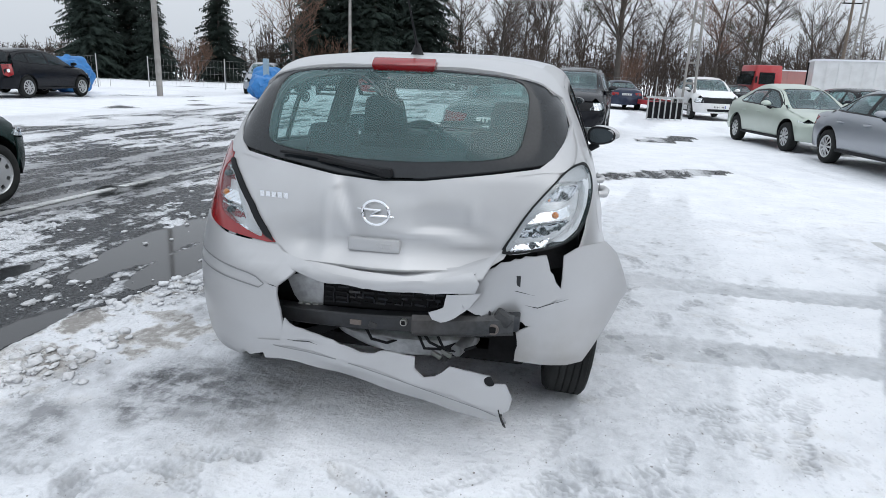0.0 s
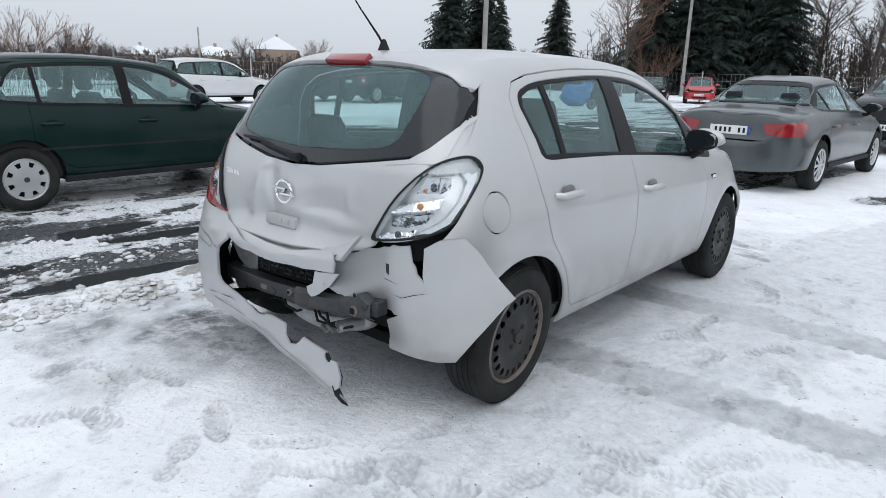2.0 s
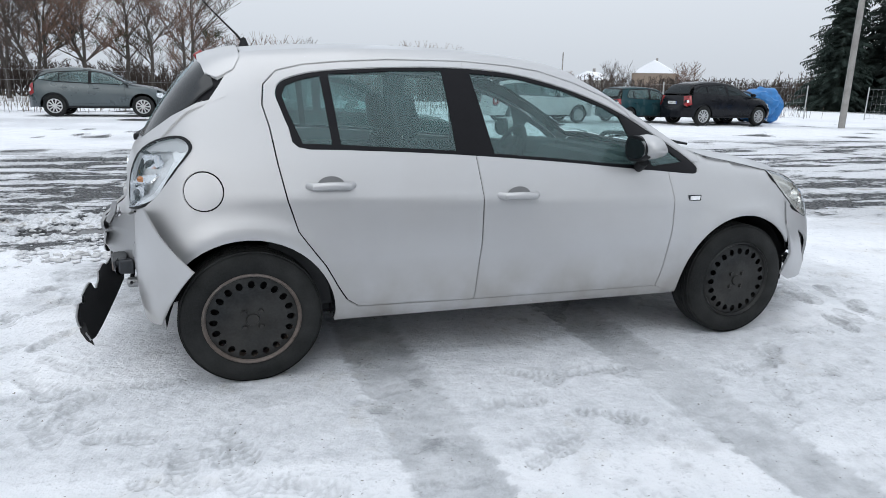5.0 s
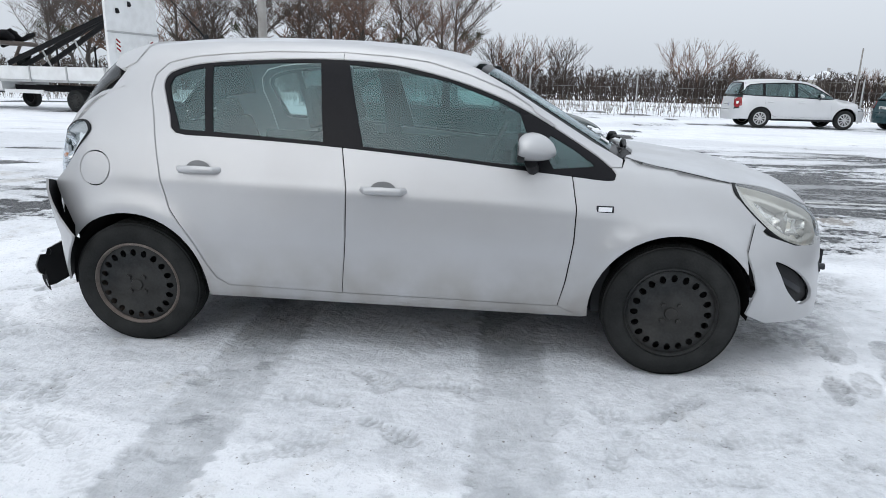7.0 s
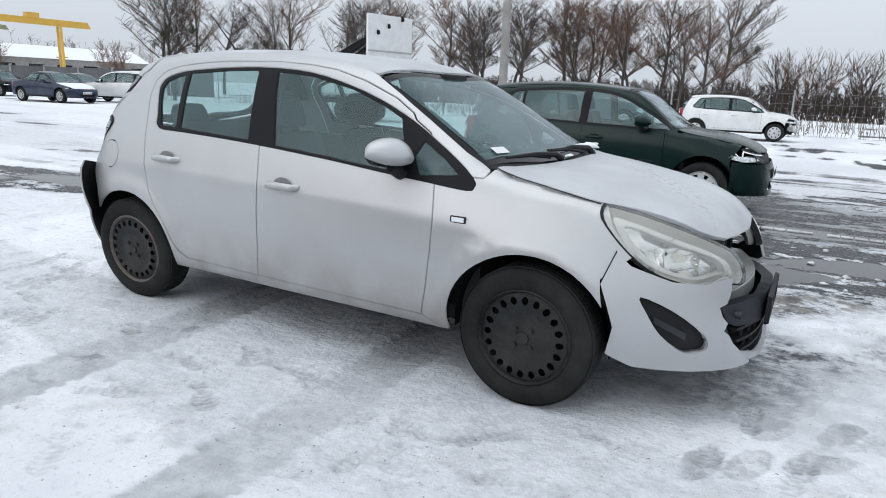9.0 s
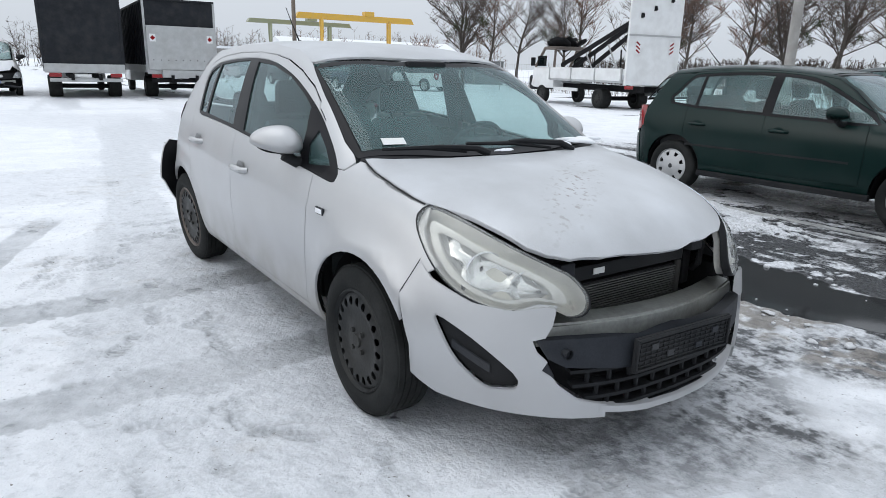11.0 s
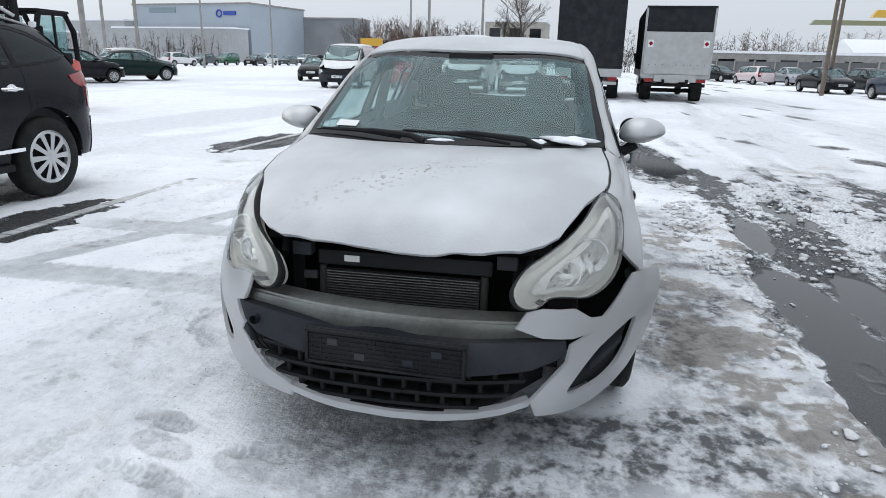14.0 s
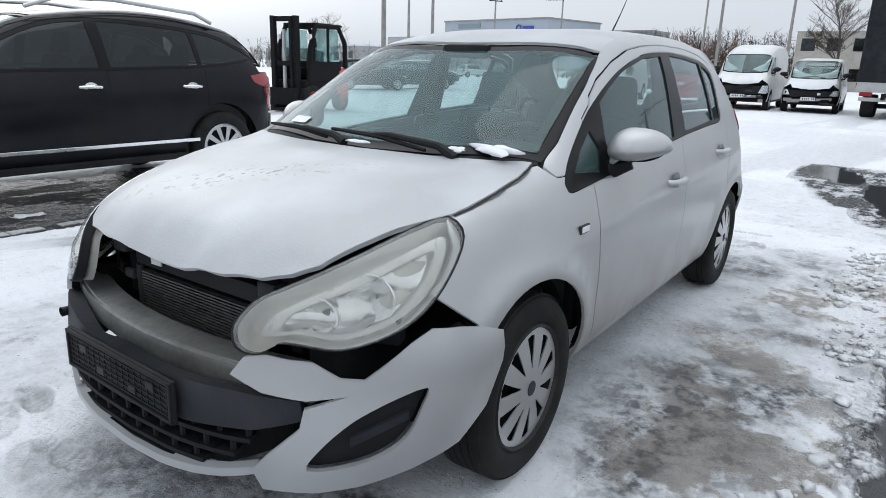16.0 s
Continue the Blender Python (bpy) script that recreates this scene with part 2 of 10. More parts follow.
def smooth_loop(pts, n=5, closed=True):
    """Catmull-Rom curve through 2D points."""
    p = [np.array(q, float) for q in pts]
    out = []
    m = len(p)
    for i in range(m if closed else m - 1):
        if closed:
            a, b, c, d = p[i - 1], p[i], p[(i + 1) % m], p[(i + 2) % m]
        else:
            a, b, c, d = p[max(i - 1, 0)], p[i], p[i + 1], p[min(i + 2, m - 1)]
        for k in range(n):
            t = k / n
            out.append(0.5 * (2 * b + (c - a) * t + (2 * a - 5 * b + 4 * c - d) * t * t + (3 * b - a - 3 * c + d) * t**3))
    if not closed:
        out.append(p[-1])
    return [tuple(float(v) for v in q) for q in out]


def resample(poly, step):
    out = []
    for (x0, y0), (x1, y1) in zip(poly, poly[1:] + poly[:1]):
        k = max(1, int(math.hypot(x1 - x0, y1 - y0) / step))
        out += [(x0 + (x1 - x0) * i / k, y0 + (y1 - y0) * i / k) for i in range(k)]
    return out


def shrink(poly, d):
    """The polygon drawn in by d on all sides."""
    p = np.array(poly)
    area = 0.5 * np.sum(p[:, 0] * np.roll(p[:, 1], -1) - np.roll(p[:, 0], -1) * p[:, 1])
    s = 1 if area > 0 else -1
    e = np.roll(p, -1, 0) - p
    n = np.stack([-e[:, 1], e[:, 0]], 1) / (np.linalg.norm(e, axis=1)[:, None] + 1e-9) * s
    v = n + np.roll(n, 1, 0)
    v /= np.maximum(np.linalg.norm(v, axis=1), 0.5)[:, None]
    return [tuple(q) for q in (p + d * v).tolist()]


def inside(pts, poly):
    pts, poly = np.asarray(pts, float), np.asarray(poly, float)
    x, y = pts[:, 0][:, None], pts[:, 1][:, None]
    x0, y0 = poly[:, 0], poly[:, 1]
    x1, y1 = np.roll(x0, -1), np.roll(y0, -1)
    cross = ((y0 > y) != (y1 > y)) & (x < (x1 - x0) * (y - y0) / (y1 - y0 + 1e-12) + x0)
    return cross.sum(1) % 2 == 1


def fill(poly, holes, step):
    """Triangles over a 2D polygon with holes: points and index triples."""
    from mathutils.geometry import delaunay_2d_cdt
    outer = resample(poly, step * 0.8)
    rings = [outer] + [resample(h, step * 0.8) for h in holes]
    pts, edges = [], []
    for ring in rings:
        k = len(pts)
        pts += ring
        edges += [(k + i, k + (i + 1) % len(ring)) for i in range(len(ring))]
    a = np.array(outer)
    gx, gy = np.meshgrid(np.arange(a[:, 0].min(), a[:, 0].max(), step), np.arange(a[:, 1].min(), a[:, 1].max(), step))
    g = np.stack([gx.ravel(), gy.ravel()], 1)
    if len(g):
        ok = inside(g, outer)
        for h in holes:
            ok &= ~inside(g, h)
        g = g[ok]
        b = np.array(pts)
        if len(g):
            d = np.sqrt(((g[:, None] - b[None]) ** 2).sum(-1)).min(1)
            g = g[d > step * 0.45]
        pts += [tuple(q) for q in g.tolist()]
    vs, es, fs, *_ = delaunay_2d_cdt([Vector(p) for p in pts], edges, [], 0, 1e-5)
    v = np.array([tuple(p) for p in vs])
    f = np.array(fs)
    c = v[f].mean(1)
    ok = inside(c, outer)
    for h in rings[1:]:
        ok &= ~inside(c, h)
    f = f[ok]
    used = np.unique(f)
    back = np.full(len(v), -1)
    back[used] = np.arange(len(used))
    return v[used], back[f]


def border(faces):
    """Directed border edges of a triangle list."""
    e = {}
    for a, b, c in faces:
        for p, q in ((a, b), (b, c), (c, a)):
            if (q, p) in e:
                del e[(q, p)]
            else:
                e[(p, q)] = 1
    return list(e)


def plate(name, poly, holes, mat, parent, m, thick=0.003, step=0.08, bulge=None, label="", smooth=False):
    """A flat piece with thickness from a 2D outline, set in the world or its thing by m (outline in its x, y)."""
    v, f = fill(poly, holes, step)
    n = len(v)
    top = [Vector((x, y, bulge(x, y) if bulge else 0)) for x, y in v]
    co = [m @ p for p in top] + [m @ (p - Vector((0, 0, thick))) for p in top]
    faces = [tuple(int(i) for i in t) for t in f]
    faces += [tuple(int(i) + n for i in t[::-1]) for t in f]
    faces += [(int(b), int(a), int(a) + n, int(b) + n) for a, b in border(f)]
    me = bpy.data.meshes.new(name)
    me.from_pydata([tuple(c) for c in co], [], faces)
    me.update()
    ob = mesh_object(name, me, mat, parent, label, smooth)
    if smooth:
        me.set_sharp_from_angle(angle=radians(35))
    return ob


# ---- car bodies: one smooth shell, from which every panel is cut ----
def curve(pts):
    """A monotone cubic through (x, value) pairs."""
    p = np.array(sorted(pts), float)
    x, y = p[:, 0], p[:, 1]
    h, d = np.diff(x), np.diff(y) / np.diff(x)
    m = np.zeros(len(x))
    m[0], m[-1] = d[0], d[-1]
    for i in range(1, len(x) - 1):
        if d[i - 1] * d[i] > 0:
            w1, w2 = 2 * h[i] + h[i - 1], h[i] + 2 * h[i - 1]
            m[i] = (w1 + w2) / (w1 / d[i - 1] + w2 / d[i])

    def f(q):
        q = np.clip(np.asarray(q, float), x[0], x[-1])
        k = np.clip(np.searchsorted(x, q) - 1, 0, len(x) - 2)
        t = (q - x[k]) / h[k]
        return (y[k] * (1 + 2 * t) * (1 - t) ** 2 + m[k] * h[k] * t * (1 - t) ** 2 + y[k + 1] * t * t * (3 - 2 * t) + m[k + 1] * h[k] * t * t * (t - 1))
    return f


class Body:
    """front, rear: where the nose and tail end; half: greatest half width; the curves run along the car."""

    def __init__(self, front, rear, half, top, shoulder, shoulder_y, rail, rail_y, sill=0.24, nose=(0.9, 2.6), tail=(0.83, 2.8), nx=170, nv=56, bottom=None, sculpt=None):
        from mathutils.bvhtree import BVHTree
        self.front, self.rear, self.half = front, rear, half
        zc, zs, ys, zr, yr = (curve(c) for c in (top, shoulder, shoulder_y, rail, rail_y))
        zb = curve(bottom) if bottom else (lambda q: sill + 0 * np.asarray(q, float))
        t = np.linspace(0, 1, nx)
        xs = rear + (front - rear) * (0.6 * (0.5 - 0.5 * np.cos(np.pi * t)) + 0.4 * t)
        xs = rear + (front - rear) * (xs - xs[0]) / (xs[-1] - xs[0])
        u = np.clip((xs - (front - nose[0])) / nose[0], 0, 1)
        w = np.clip(((rear + tail[0]) - xs) / tail[0], 0, 1)
        p = np.maximum(1 - u ** nose[1], 0) ** (1 / nose[1]) * np.maximum(1 - w ** tail[1], 0) ** (1 / tail[1])
        p = np.maximum(p, 0.0)
        H = half
        b, c, s, r = zb(xs), zc(xs), zs(xs), zr(xs)
        s, r = np.minimum(s, c - 0.004), np.minimum(r, c - 0.002)
        ysx, yrx = np.minimum(ys(xs), H * p), np.minimum(yr(xs), H * p * 0.98)
        z3, z4 = b + (s - b) * 0.56, b + (s - b) * 0.82
        ctrl = [(0.90 * H * p, b - 0.02), (0.945 * H * p, b + 0.005), (0.975 * H * p, b + 0.10), (0.992 * H * p, b + (s - b) * 0.33), (H * p, z3), (np.minimum(0.990 * H * p, ysx + 0.045), z4), (ysx, s)]
        ctrl += [(0.5 * (ysx + yrx) + 0.012, 0.5 * (s + r) + 0.004), (yrx, r), (0.84 * yrx, r + (c - r) * 0.52), (0.55 * yrx, r + (c - r) * 0.86), (0.2 * yrx, c), (-0.2 * yrx, c)]
        P = np.stack([np.stack([np.broadcast_to(a, xs.shape), np.broadcast_to(z, xs.shape)], -1) for a, z in ctrl], 1)
        P = np.concatenate([2 * P[:, :1] - P[:, 1:2], P], 1)
        seg = P.shape[1] - 3
        tv = np.linspace(0, seg - 0.5, nv)
        k = np.minimum(tv.astype(int), seg - 1)
        f = tv - k
        B = np.stack([(1 - f) ** 3, 3 * f**3 - 6 * f**2 + 4, -3 * f**3 + 3 * f**2 + 3 * f + 1, f**3], 1) / 6
        S = sum(B[None, :, j, None] * P[:, k + j] for j in range(4))
        if sculpt:
            S[..., 0] += sculpt(xs[:, None], S[..., 1])
        S[:, -1, 0] = 0
        right = np.stack([np.broadcast_to(xs[:, None], S.shape[:2]), -S[..., 0], S[..., 1]], -1)
        left = right * (1, -1, 1)
        full = np.concatenate([right, left[:, -2::-1]], 1)
        self.grid = full
        gx = np.gradient(full, axis=0)
        gv = np.gradient(full, axis=1)
        nrm = np.cross(gx, gv)
        nrm /= np.linalg.norm(nrm, axis=-1, keepdims=True) + 1e-12
        mid = full.mean((0, 1))
        if ((full - mid) * nrm).sum() < 0:
            nrm = -nrm
        self.nrm = nrm.reshape(-1, 3)
        a, bq = full.shape[:2]
        i, j = np.meshgrid(np.arange(a - 1), np.arange(bq - 1), indexing="ij")
        q = (i * bq + j).ravel()
        self.tris = np.concatenate([np.stack([q, q + bq, q + 1], 1), np.stack([q + 1, q + bq, q + bq + 1], 1)])
        self.co = full.reshape(-1, 3)
        self.bvh = BVHTree.FromPolygons(self.co.tolist(), self.tris.tolist(), all_triangles=True)
        self.fx, self.bx = front - nose[0] * 1.05, rear + tail[0] * 0.95

    def cast(self, o, d):
        hit, n, i, _ = self.bvh.ray_cast(Vector(o), Vector(d))
        drop = 0.0
        if hit is None and abs(d[2]) < 0.5:
            # past the shell's edge the sheet goes on straight up or down
            for drop in (0.004, -0.004, 0.012, -0.012, 0.03, -0.03, 0.06, -0.06, 0.1, -0.1, 0.15, 0.2):
                hit, n, i, _ = self.bvh.ray_cast(Vector(o) + Vector((0, 0.0007, drop)), Vector(d))
                if hit is not None:
                    break
            else:
                drop = 0.0
        if hit is None:
            mid = Vector(o) + Vector(d) * 2.6
            hit, n, i, _ = self.bvh.find_nearest(mid)
        t = self.tris[i]
        a, b, c = self.co[t]
        p = np.array(hit)
        v0, v1, v2 = b - a, c - a, p - a
        d00, d01, d11, d20, d21 = v0 @ v0, v0 @ v1, v1 @ v1, v2 @ v0, v2 @ v1
        den = d00 * d11 - d01 * d01 + 1e-18
        w1, w2 = np.clip([(d11 * d20 - d01 * d21) / den, (d00 * d21 - d01 * d20) / den], 0, 1)
        nn = self.nrm[t[0]] * (1 - w1 - w2) + self.nrm[t[1]] * w1 + self.nrm[t[2]] * w2
        return p - np.array((0, 0, drop)), nn / (np.linalg.norm(nn) + 1e-12)

    def place(self, mode, u, v):
        """R, L: the sides (x, z); B, F: tail and nose (y, z); T: from above (x, y); CF, CB: round the corners (degrees to the left, z)."""
        u += 0.00071  # keeps rays off the seam at the middle
        if mode == "R":
            return self.cast((u, -2.6, v), (0, 1, 0))
        if mode == "L":
            return self.cast((u, 2.6, v), (0, -1, 0))
        if mode == "B":
            return self.cast((self.rear - 2, u, v), (1, 0, 0))
        if mode == "F":
            return self.cast((self.front + 2, u, v), (-1, 0, 0))
        if mode == "T":
            return self.cast((u, v, 3.5), (0, 0, -1))
        s = 1 if mode == "CF" else -1
        a = radians(u + 0.02)
        d = Vector((s * math.cos(a), math.sin(a), 0))
        return self.cast(Vector((self.fx if s > 0 else self.bx, 0, v)) + 2.6 * d, -d)

    def round_front(self, pts, side=1):
        return [(side * math.degrees(math.atan2(y, x - self.fx)), z) for x, y, z in pts]

    def round_back(self, pts, side=1):
        return [(side * math.degrees(math.atan2(y, self.bx - x)), z) for x, y, z in pts]

    def panel(self, name, mode, poly, mat, parent, holes=(), off=0.0, step=0.06, rim=0.012, gap=0.0032, warp=None, label=""):
        """A sheet of the shell inside the outline, with a folded edge."""
        if callable(mode):
            v, f = fill(poly, holes, step)
        elif mode in ("CF", "CB"):
            k = 0.0155
            v, f = fill([(a * k, z) for a, z in (poly)], [[(a * k, z) for a, z in h] for h in holes], step)
            v = v / (k, 1)
        else:
            v, f = fill(shrink(poly, gap) if gap else poly, [shrink(h, -gap) for h in holes] if gap else holes, step)
        got = [mode(a, b) if callable(mode) else self.place(mode, a, b) for a, b in v]
        P = np.array([g[0] for g in got])
        N = np.array([g[1] for g in got])
        P = P + N * off
        if warp:
            P = np.array([warp(p, n) for p, n in zip(P, N)])
        fn = np.cross(P[f[:, 1]] - P[f[:, 0]], P[f[:, 2]] - P[f[:, 0]])
        flip = (fn * N[f[:, 0]]).sum(1) < 0
        f[flip] = f[flip][:, ::-1]
        if warp:
            fn[flip] *= -1
            N = np.zeros_like(P)
            for k in range(3):
                np.add.at(N, f[:, k], fn)
            N /= np.linalg.norm(N, axis=1, keepdims=True) + 1e-12
        be = border(f)
        co, faces, nor = P.tolist(), f.tolist(), N.tolist()
        if rim:
            idx = {}
            for a, b in be:
                for q in (a, b):
                    if q not in idx:
                        idx[q] = len(co)
                        co.append(P[q].tolist())
                        co.append((P[q] - N[q] * rim).tolist())
                        nor.append(N[q].tolist())
                        nor.append(N[q].tolist())
                faces.append((idx[b], idx[a], idx[a] + 1, idx[b] + 1))
        me = bpy.data.meshes.new(name)
        me.from_pydata(co, [], faces)
        me.update()
        ob = mesh_object(name, me, mat, parent, label)
        if rim:
            fl = np.zeros(len(me.polygons), bool)
            fl[: len(f)] = True
            me.polygons.foreach_set("use_smooth", fl)
        me.normals_split_custom_set_from_vertices(nor)
        return ob

    def inner(self, name, mat, parent, keep, shrink_by=0.02):
        """The dark inner shell, where keep(x, y, z) holds for a face's middle."""
        co = self.co - self.nrm * shrink_by
        mid = co[self.tris].mean(1)
        f = self.tris[np.array([bool(keep(*m)) for m in mid])]
        used = np.unique(f)
        back = np.full(len(co), -1)
        back[used] = np.arange(len(used))
        me = bpy.data.meshes.new(name)
        me.from_pydata(co[used].tolist(), [], back[f].tolist())
        me.update()
        return mesh_object(name, me, mat, parent)


def circle(cx, cy, r, n=40, a0=0.0, squash=1.0):
    return [(cx + r * math.cos(a0 + 2 * math.pi * k / n), cy + squash * r * math.sin(a0 + 2 * math.pi * k / n)) for k in range(n)]


# ---- wheels (axis along y, outer face towards -y) ----
def wheel_meshes(kind, radius=0.30, width=0.185, rim=0.185, mat_face=None):
    """A list of (part name, material, mesh, label): tyre with tread, rim barrel, face with its openings."""
    out = []
    bm = bmesh.new()
    w = width / 2
    prof = [(rim, w - 0.012), (rim + 0.012, w - 0.002), (radius * 0.80, w + 0.004), (radius * 0.93, w - 0.004), (radius * 0.985, w - 0.022)]
    for k in range(5):
        y0 = (w - 0.03) - k * (2 * w - 0.06) / 4.5
        prof += [(radius, y0), (radius, y0 - 0.022), (radius - 0.007, y0 - 0.024), (radius - 0.007, y0 - 0.030)]
    prof += [(radius * 0.985, -w + 0.022), (radius * 0.93, -w + 0.004), (radius * 0.80, -w - 0.004), (rim + 0.012, -w + 0.002), (rim, -w + 0.012)]
    lathe(bm, prof if radius == 0.302 else prof[:5] + [(radius, w * 0.5), (radius, -w * 0.5)] + prof[-5:], steps=56 if radius == 0.302 else 32)
    for k in range(56 if radius == 0.302 else 0):
        a = 2 * math.pi * k / 56
        for s in (-1, 1):
            box(bm, (math.cos(a) * (radius - 0.0095), s * (w - 0.031), math.sin(a) * (radius - 0.0065)), (0.012, 0.016, 0.012), Matrix.Rotation(-a, 3, "Y"))
    out.append(("tyre", M_RUBBER, bm, ""))
    bm = bmesh.new()
    lathe(bm, [(rim + 0.004, -w + 0.010), (rim - 0.004, -w + 0.002), (rim - 0.010, -w + 0.012), (rim - 0.022, -w + 0.030), (rim - 0.026, w - 0.02), (rim, w - 0.01)], steps=48)
    out.append(("rim", M_RUSTY_RIM if kind == "steel" else (M_STEEL_WHEEL if kind in ("cover", "dark_steel") else mat_face), bm, ""))
    face_m = Matrix.Translation((0, -w + 0.018, 0)) @ Matrix.Rotation(radians(90), 4, "X")
    R = rim - 0.012
    if kind in ("steel", "dark_steel"):
        holes = [[(R * 0.83 * math.cos(a) + 0.018 * math.cos(t) * math.cos(a) - 0.0145 * math.sin(t) * math.sin(a), R * 0.83 * math.sin(a) + 0.018 * math.cos(t) * math.sin(a) + 0.0145 * math.sin(t) * math.cos(a)) for t in [2 * math.pi * j / 10 for j in range(10)]] for a in [2 * math.pi * k / 20 for k in range(20)] if True]
        bul = lambda x, y: (lambda r: 0.012 * (r > R * 0.62) * math.sin(min(1, (r - R * 0.62) / (R * 0.38)) * math.pi) + 0.014 * max(0, 1 - r / (R * 0.55)))(math.hypot(x, y))
        out.append(("wheel_disc", M_STEEL_WHEEL, (circle(0, 0, R, 48), holes, bul, face_m), ""))
        bm = bmesh.new()
        for k in range(4):
            a = radians(45 + 90 * k)
            lathe(bm, [(0.0, -0.012), (0.010, -0.012), (0.012, 0.0), (0.014, 0.012)], steps=8, m=Matrix.Translation((0.05 * math.cos(a), -w + 0.012, 0.05 * math.sin(a))))
        lathe(bm, [(0.0, -0.010), (0.026, -0.010), (0.030, 0.0), (0.031, 0.014)], steps=20, m=Matrix.Translation((0, -w + 0.010, 0)))
        out.append(("wheel_bolt", M_STEEL_WHEEL, bm, ""))
    else:
        n = {"cover": 10, "alloy": 10, "star": 8}[kind]
        holes = []
        for k in range(n):
            a0 = 2 * math.pi * k / n
            h = 2 * math.pi / n
            if kind == "star":
                pts = [(0.80, 0.24), (0.92, 0.5), (0.80, 0.76), (0.66, 0.70), (0.62, 0.5), (0.66, 0.30)]
                pts = [(0.90, 0.30), (0.90, 0.70), (0.66, 0.66), (0.66, 0.34)]
            elif kind == "cover":
                pts = [(0.90, 0.30), (0.92, 0.5), (0.90, 0.72), (0.62, 0.66), (0.36, 0.56), (0.36, 0.46), (0.62, 0.36)]
            else:
                pts = [(0.91, 0.20), (0.93, 0.5), (0.91, 0.80), (0.50, 0.72), (0.26, 0.5), (0.50, 0.28)]
            holes.append([(R * q * math.cos(a0 + h * f), R * q * math.sin(a0 + h * f)) for q, f in pts])
        bul = lambda x, y: 0.016 * math.cos(min(1, math.hypot(x, y) / R) * 1.5) + 0.002
        out.append(("wheel_cover" if kind != "alloy" else "wheel_spokes", mat_face or M_ALLOY, (circle(0, 0, R + 0.008, 48), holes, bul, face_m), ""))
        bm = bmesh.new()
        lathe(bm, [(0.0, -0.006), (0.024, -0.006), (0.028, 0.002), (0.030, 0.01)], steps=20, m=Matrix.Translation((0, -w + 0.004, 0)))
        out.append(("hub_cap", M_GREY_PLASTIC if kind != "alloy" else M_ALLOY, bm, ""))
    bm = bmesh.new()
    lathe(bm, [(0.0, -w + 0.055), (rim - 0.03, -w + 0.05), (rim - 0.03, w - 0.03), (0, w - 0.03)], steps=24)
    out.append(("brake_drum", M_DARK, bm, ""))
    return out


def arch_liner(parent, x, s, y, z, r, depth):
    """The dark inner wheel arch, open below."""
    bm = bmesh.new()
    rows = []
    for k in range(25):
        a = radians(-8 + 196 * k / 24)
        rows.append([bm.verts.new((x + q * math.cos(a), s * (y - d), max(0.12, z + q * math.sin(a)))) for q, d in ((r, 0.0), (r * 1.01, depth * 0.5), (r, depth), (0.02, depth + 0.005))])
    for p, q in zip(rows, rows[1:]):
        for k in range(3):
            bm.faces.new((p[k], p[k + 1], q[k + 1], q[k]))
    return part("wheel_arch_liner", bm, M_DARK, parent, smooth=True)


WHEELS = {}


def wheel(kind, radius, width, rim, m, parent, mat_face=None):
    """A wheel as a part of a car; alike wheels share their meshes."""
    key = (kind, radius, width, rim, mat_face)
    hub = new("wheel")
    hub.parent = parent
    hub.matrix_basis = m
    if key not in WHEELS:
        made = []
        for name, mat, what, label in wheel_meshes(kind, radius, width, rim, mat_face):
            if isinstance(what, tuple):
                made.append(plate(name, what[0], what[1], mat, hub, what[3], 0.004, 0.03, what[2], label, True))
            else:
                made.append(part(name, what, mat, hub, label, True))
        WHEELS[key] = [(o.name.split(".")[0], o.data) for o in made]
    else:
        for name, data in WHEELS[key]:
            o = new(name, data)
            o.parent = hub
    return hub


def seat(parent, x, y, z=0.30, bench=None, mat=None):
    """A car seat facing +x: cushion, backrest and headrest."""
    mat = mat or M_SEAT
    w = bench or 0.48
    bm = boxed((x, y, z + 0.10), (0.52, w, 0.18), Matrix.Rotation(radians(-6), 3, "Y"), 0.05)
    part("seat_cushion", bm, mat, parent, smooth=True)
    bm = boxed((x - 0.30, y, z + 0.42), (0.16, w, 0.62), Matrix.Rotation(radians(-16), 3, "Y"), 0.055, (0.8, 0.86))
    part("seat_back", bm, mat, parent, smooth=True)
    for yy in ([y] if not bench else [y - w * 0.30, y + w * 0.30]):
        bm = boxed((x - 0.42, yy, z + (0.84 if not bench else 0.76)), (0.10, 0.27, 0.21 if not bench else 0.13), Matrix.Rotation(radians(-12), 3, "Y"), 0.045, (0.8, 0.8))
        for s in (-0.05, 0.05):
            tube(bm, [(x - 0.40, yy + s, z + 0.60), (x - 0.41, yy + s, z + 0.76)], 0.007, 6)
        part("headrest", bm, mat, parent, smooth=True)


def steering_wheel(parent, x, y, z, r=0.18):
    bm = bmesh.new()
    m = Matrix.Translation((x, y, z)) @ Matrix.Rotation(radians(-65), 4, "Y")
    ring = [m @ Vector((r * math.cos(a), r * math.sin(a), 0)) for a in [2 * math.pi * k / 28 for k in range(29)]]
    tube(bm, ring, 0.015, 8)
    for a in (90, 210, 330):
        tube(bm, [m @ Vector((0, 0, -0.02)), m @ Vector((r * math.cos(radians(a)), r * math.sin(radians(a)), 0))], 0.018, 6)
    lathe(bm, [(0, -0.0), (0.06, 0.0), (0.07, 0.03), (0.03, 0.05), (0.02, 0.3)], steps=16, m=m @ Matrix.Rotation(radians(-90), 4, "X"))
    return part("steering_wheel", bm, M_DASH, parent, smooth=True)


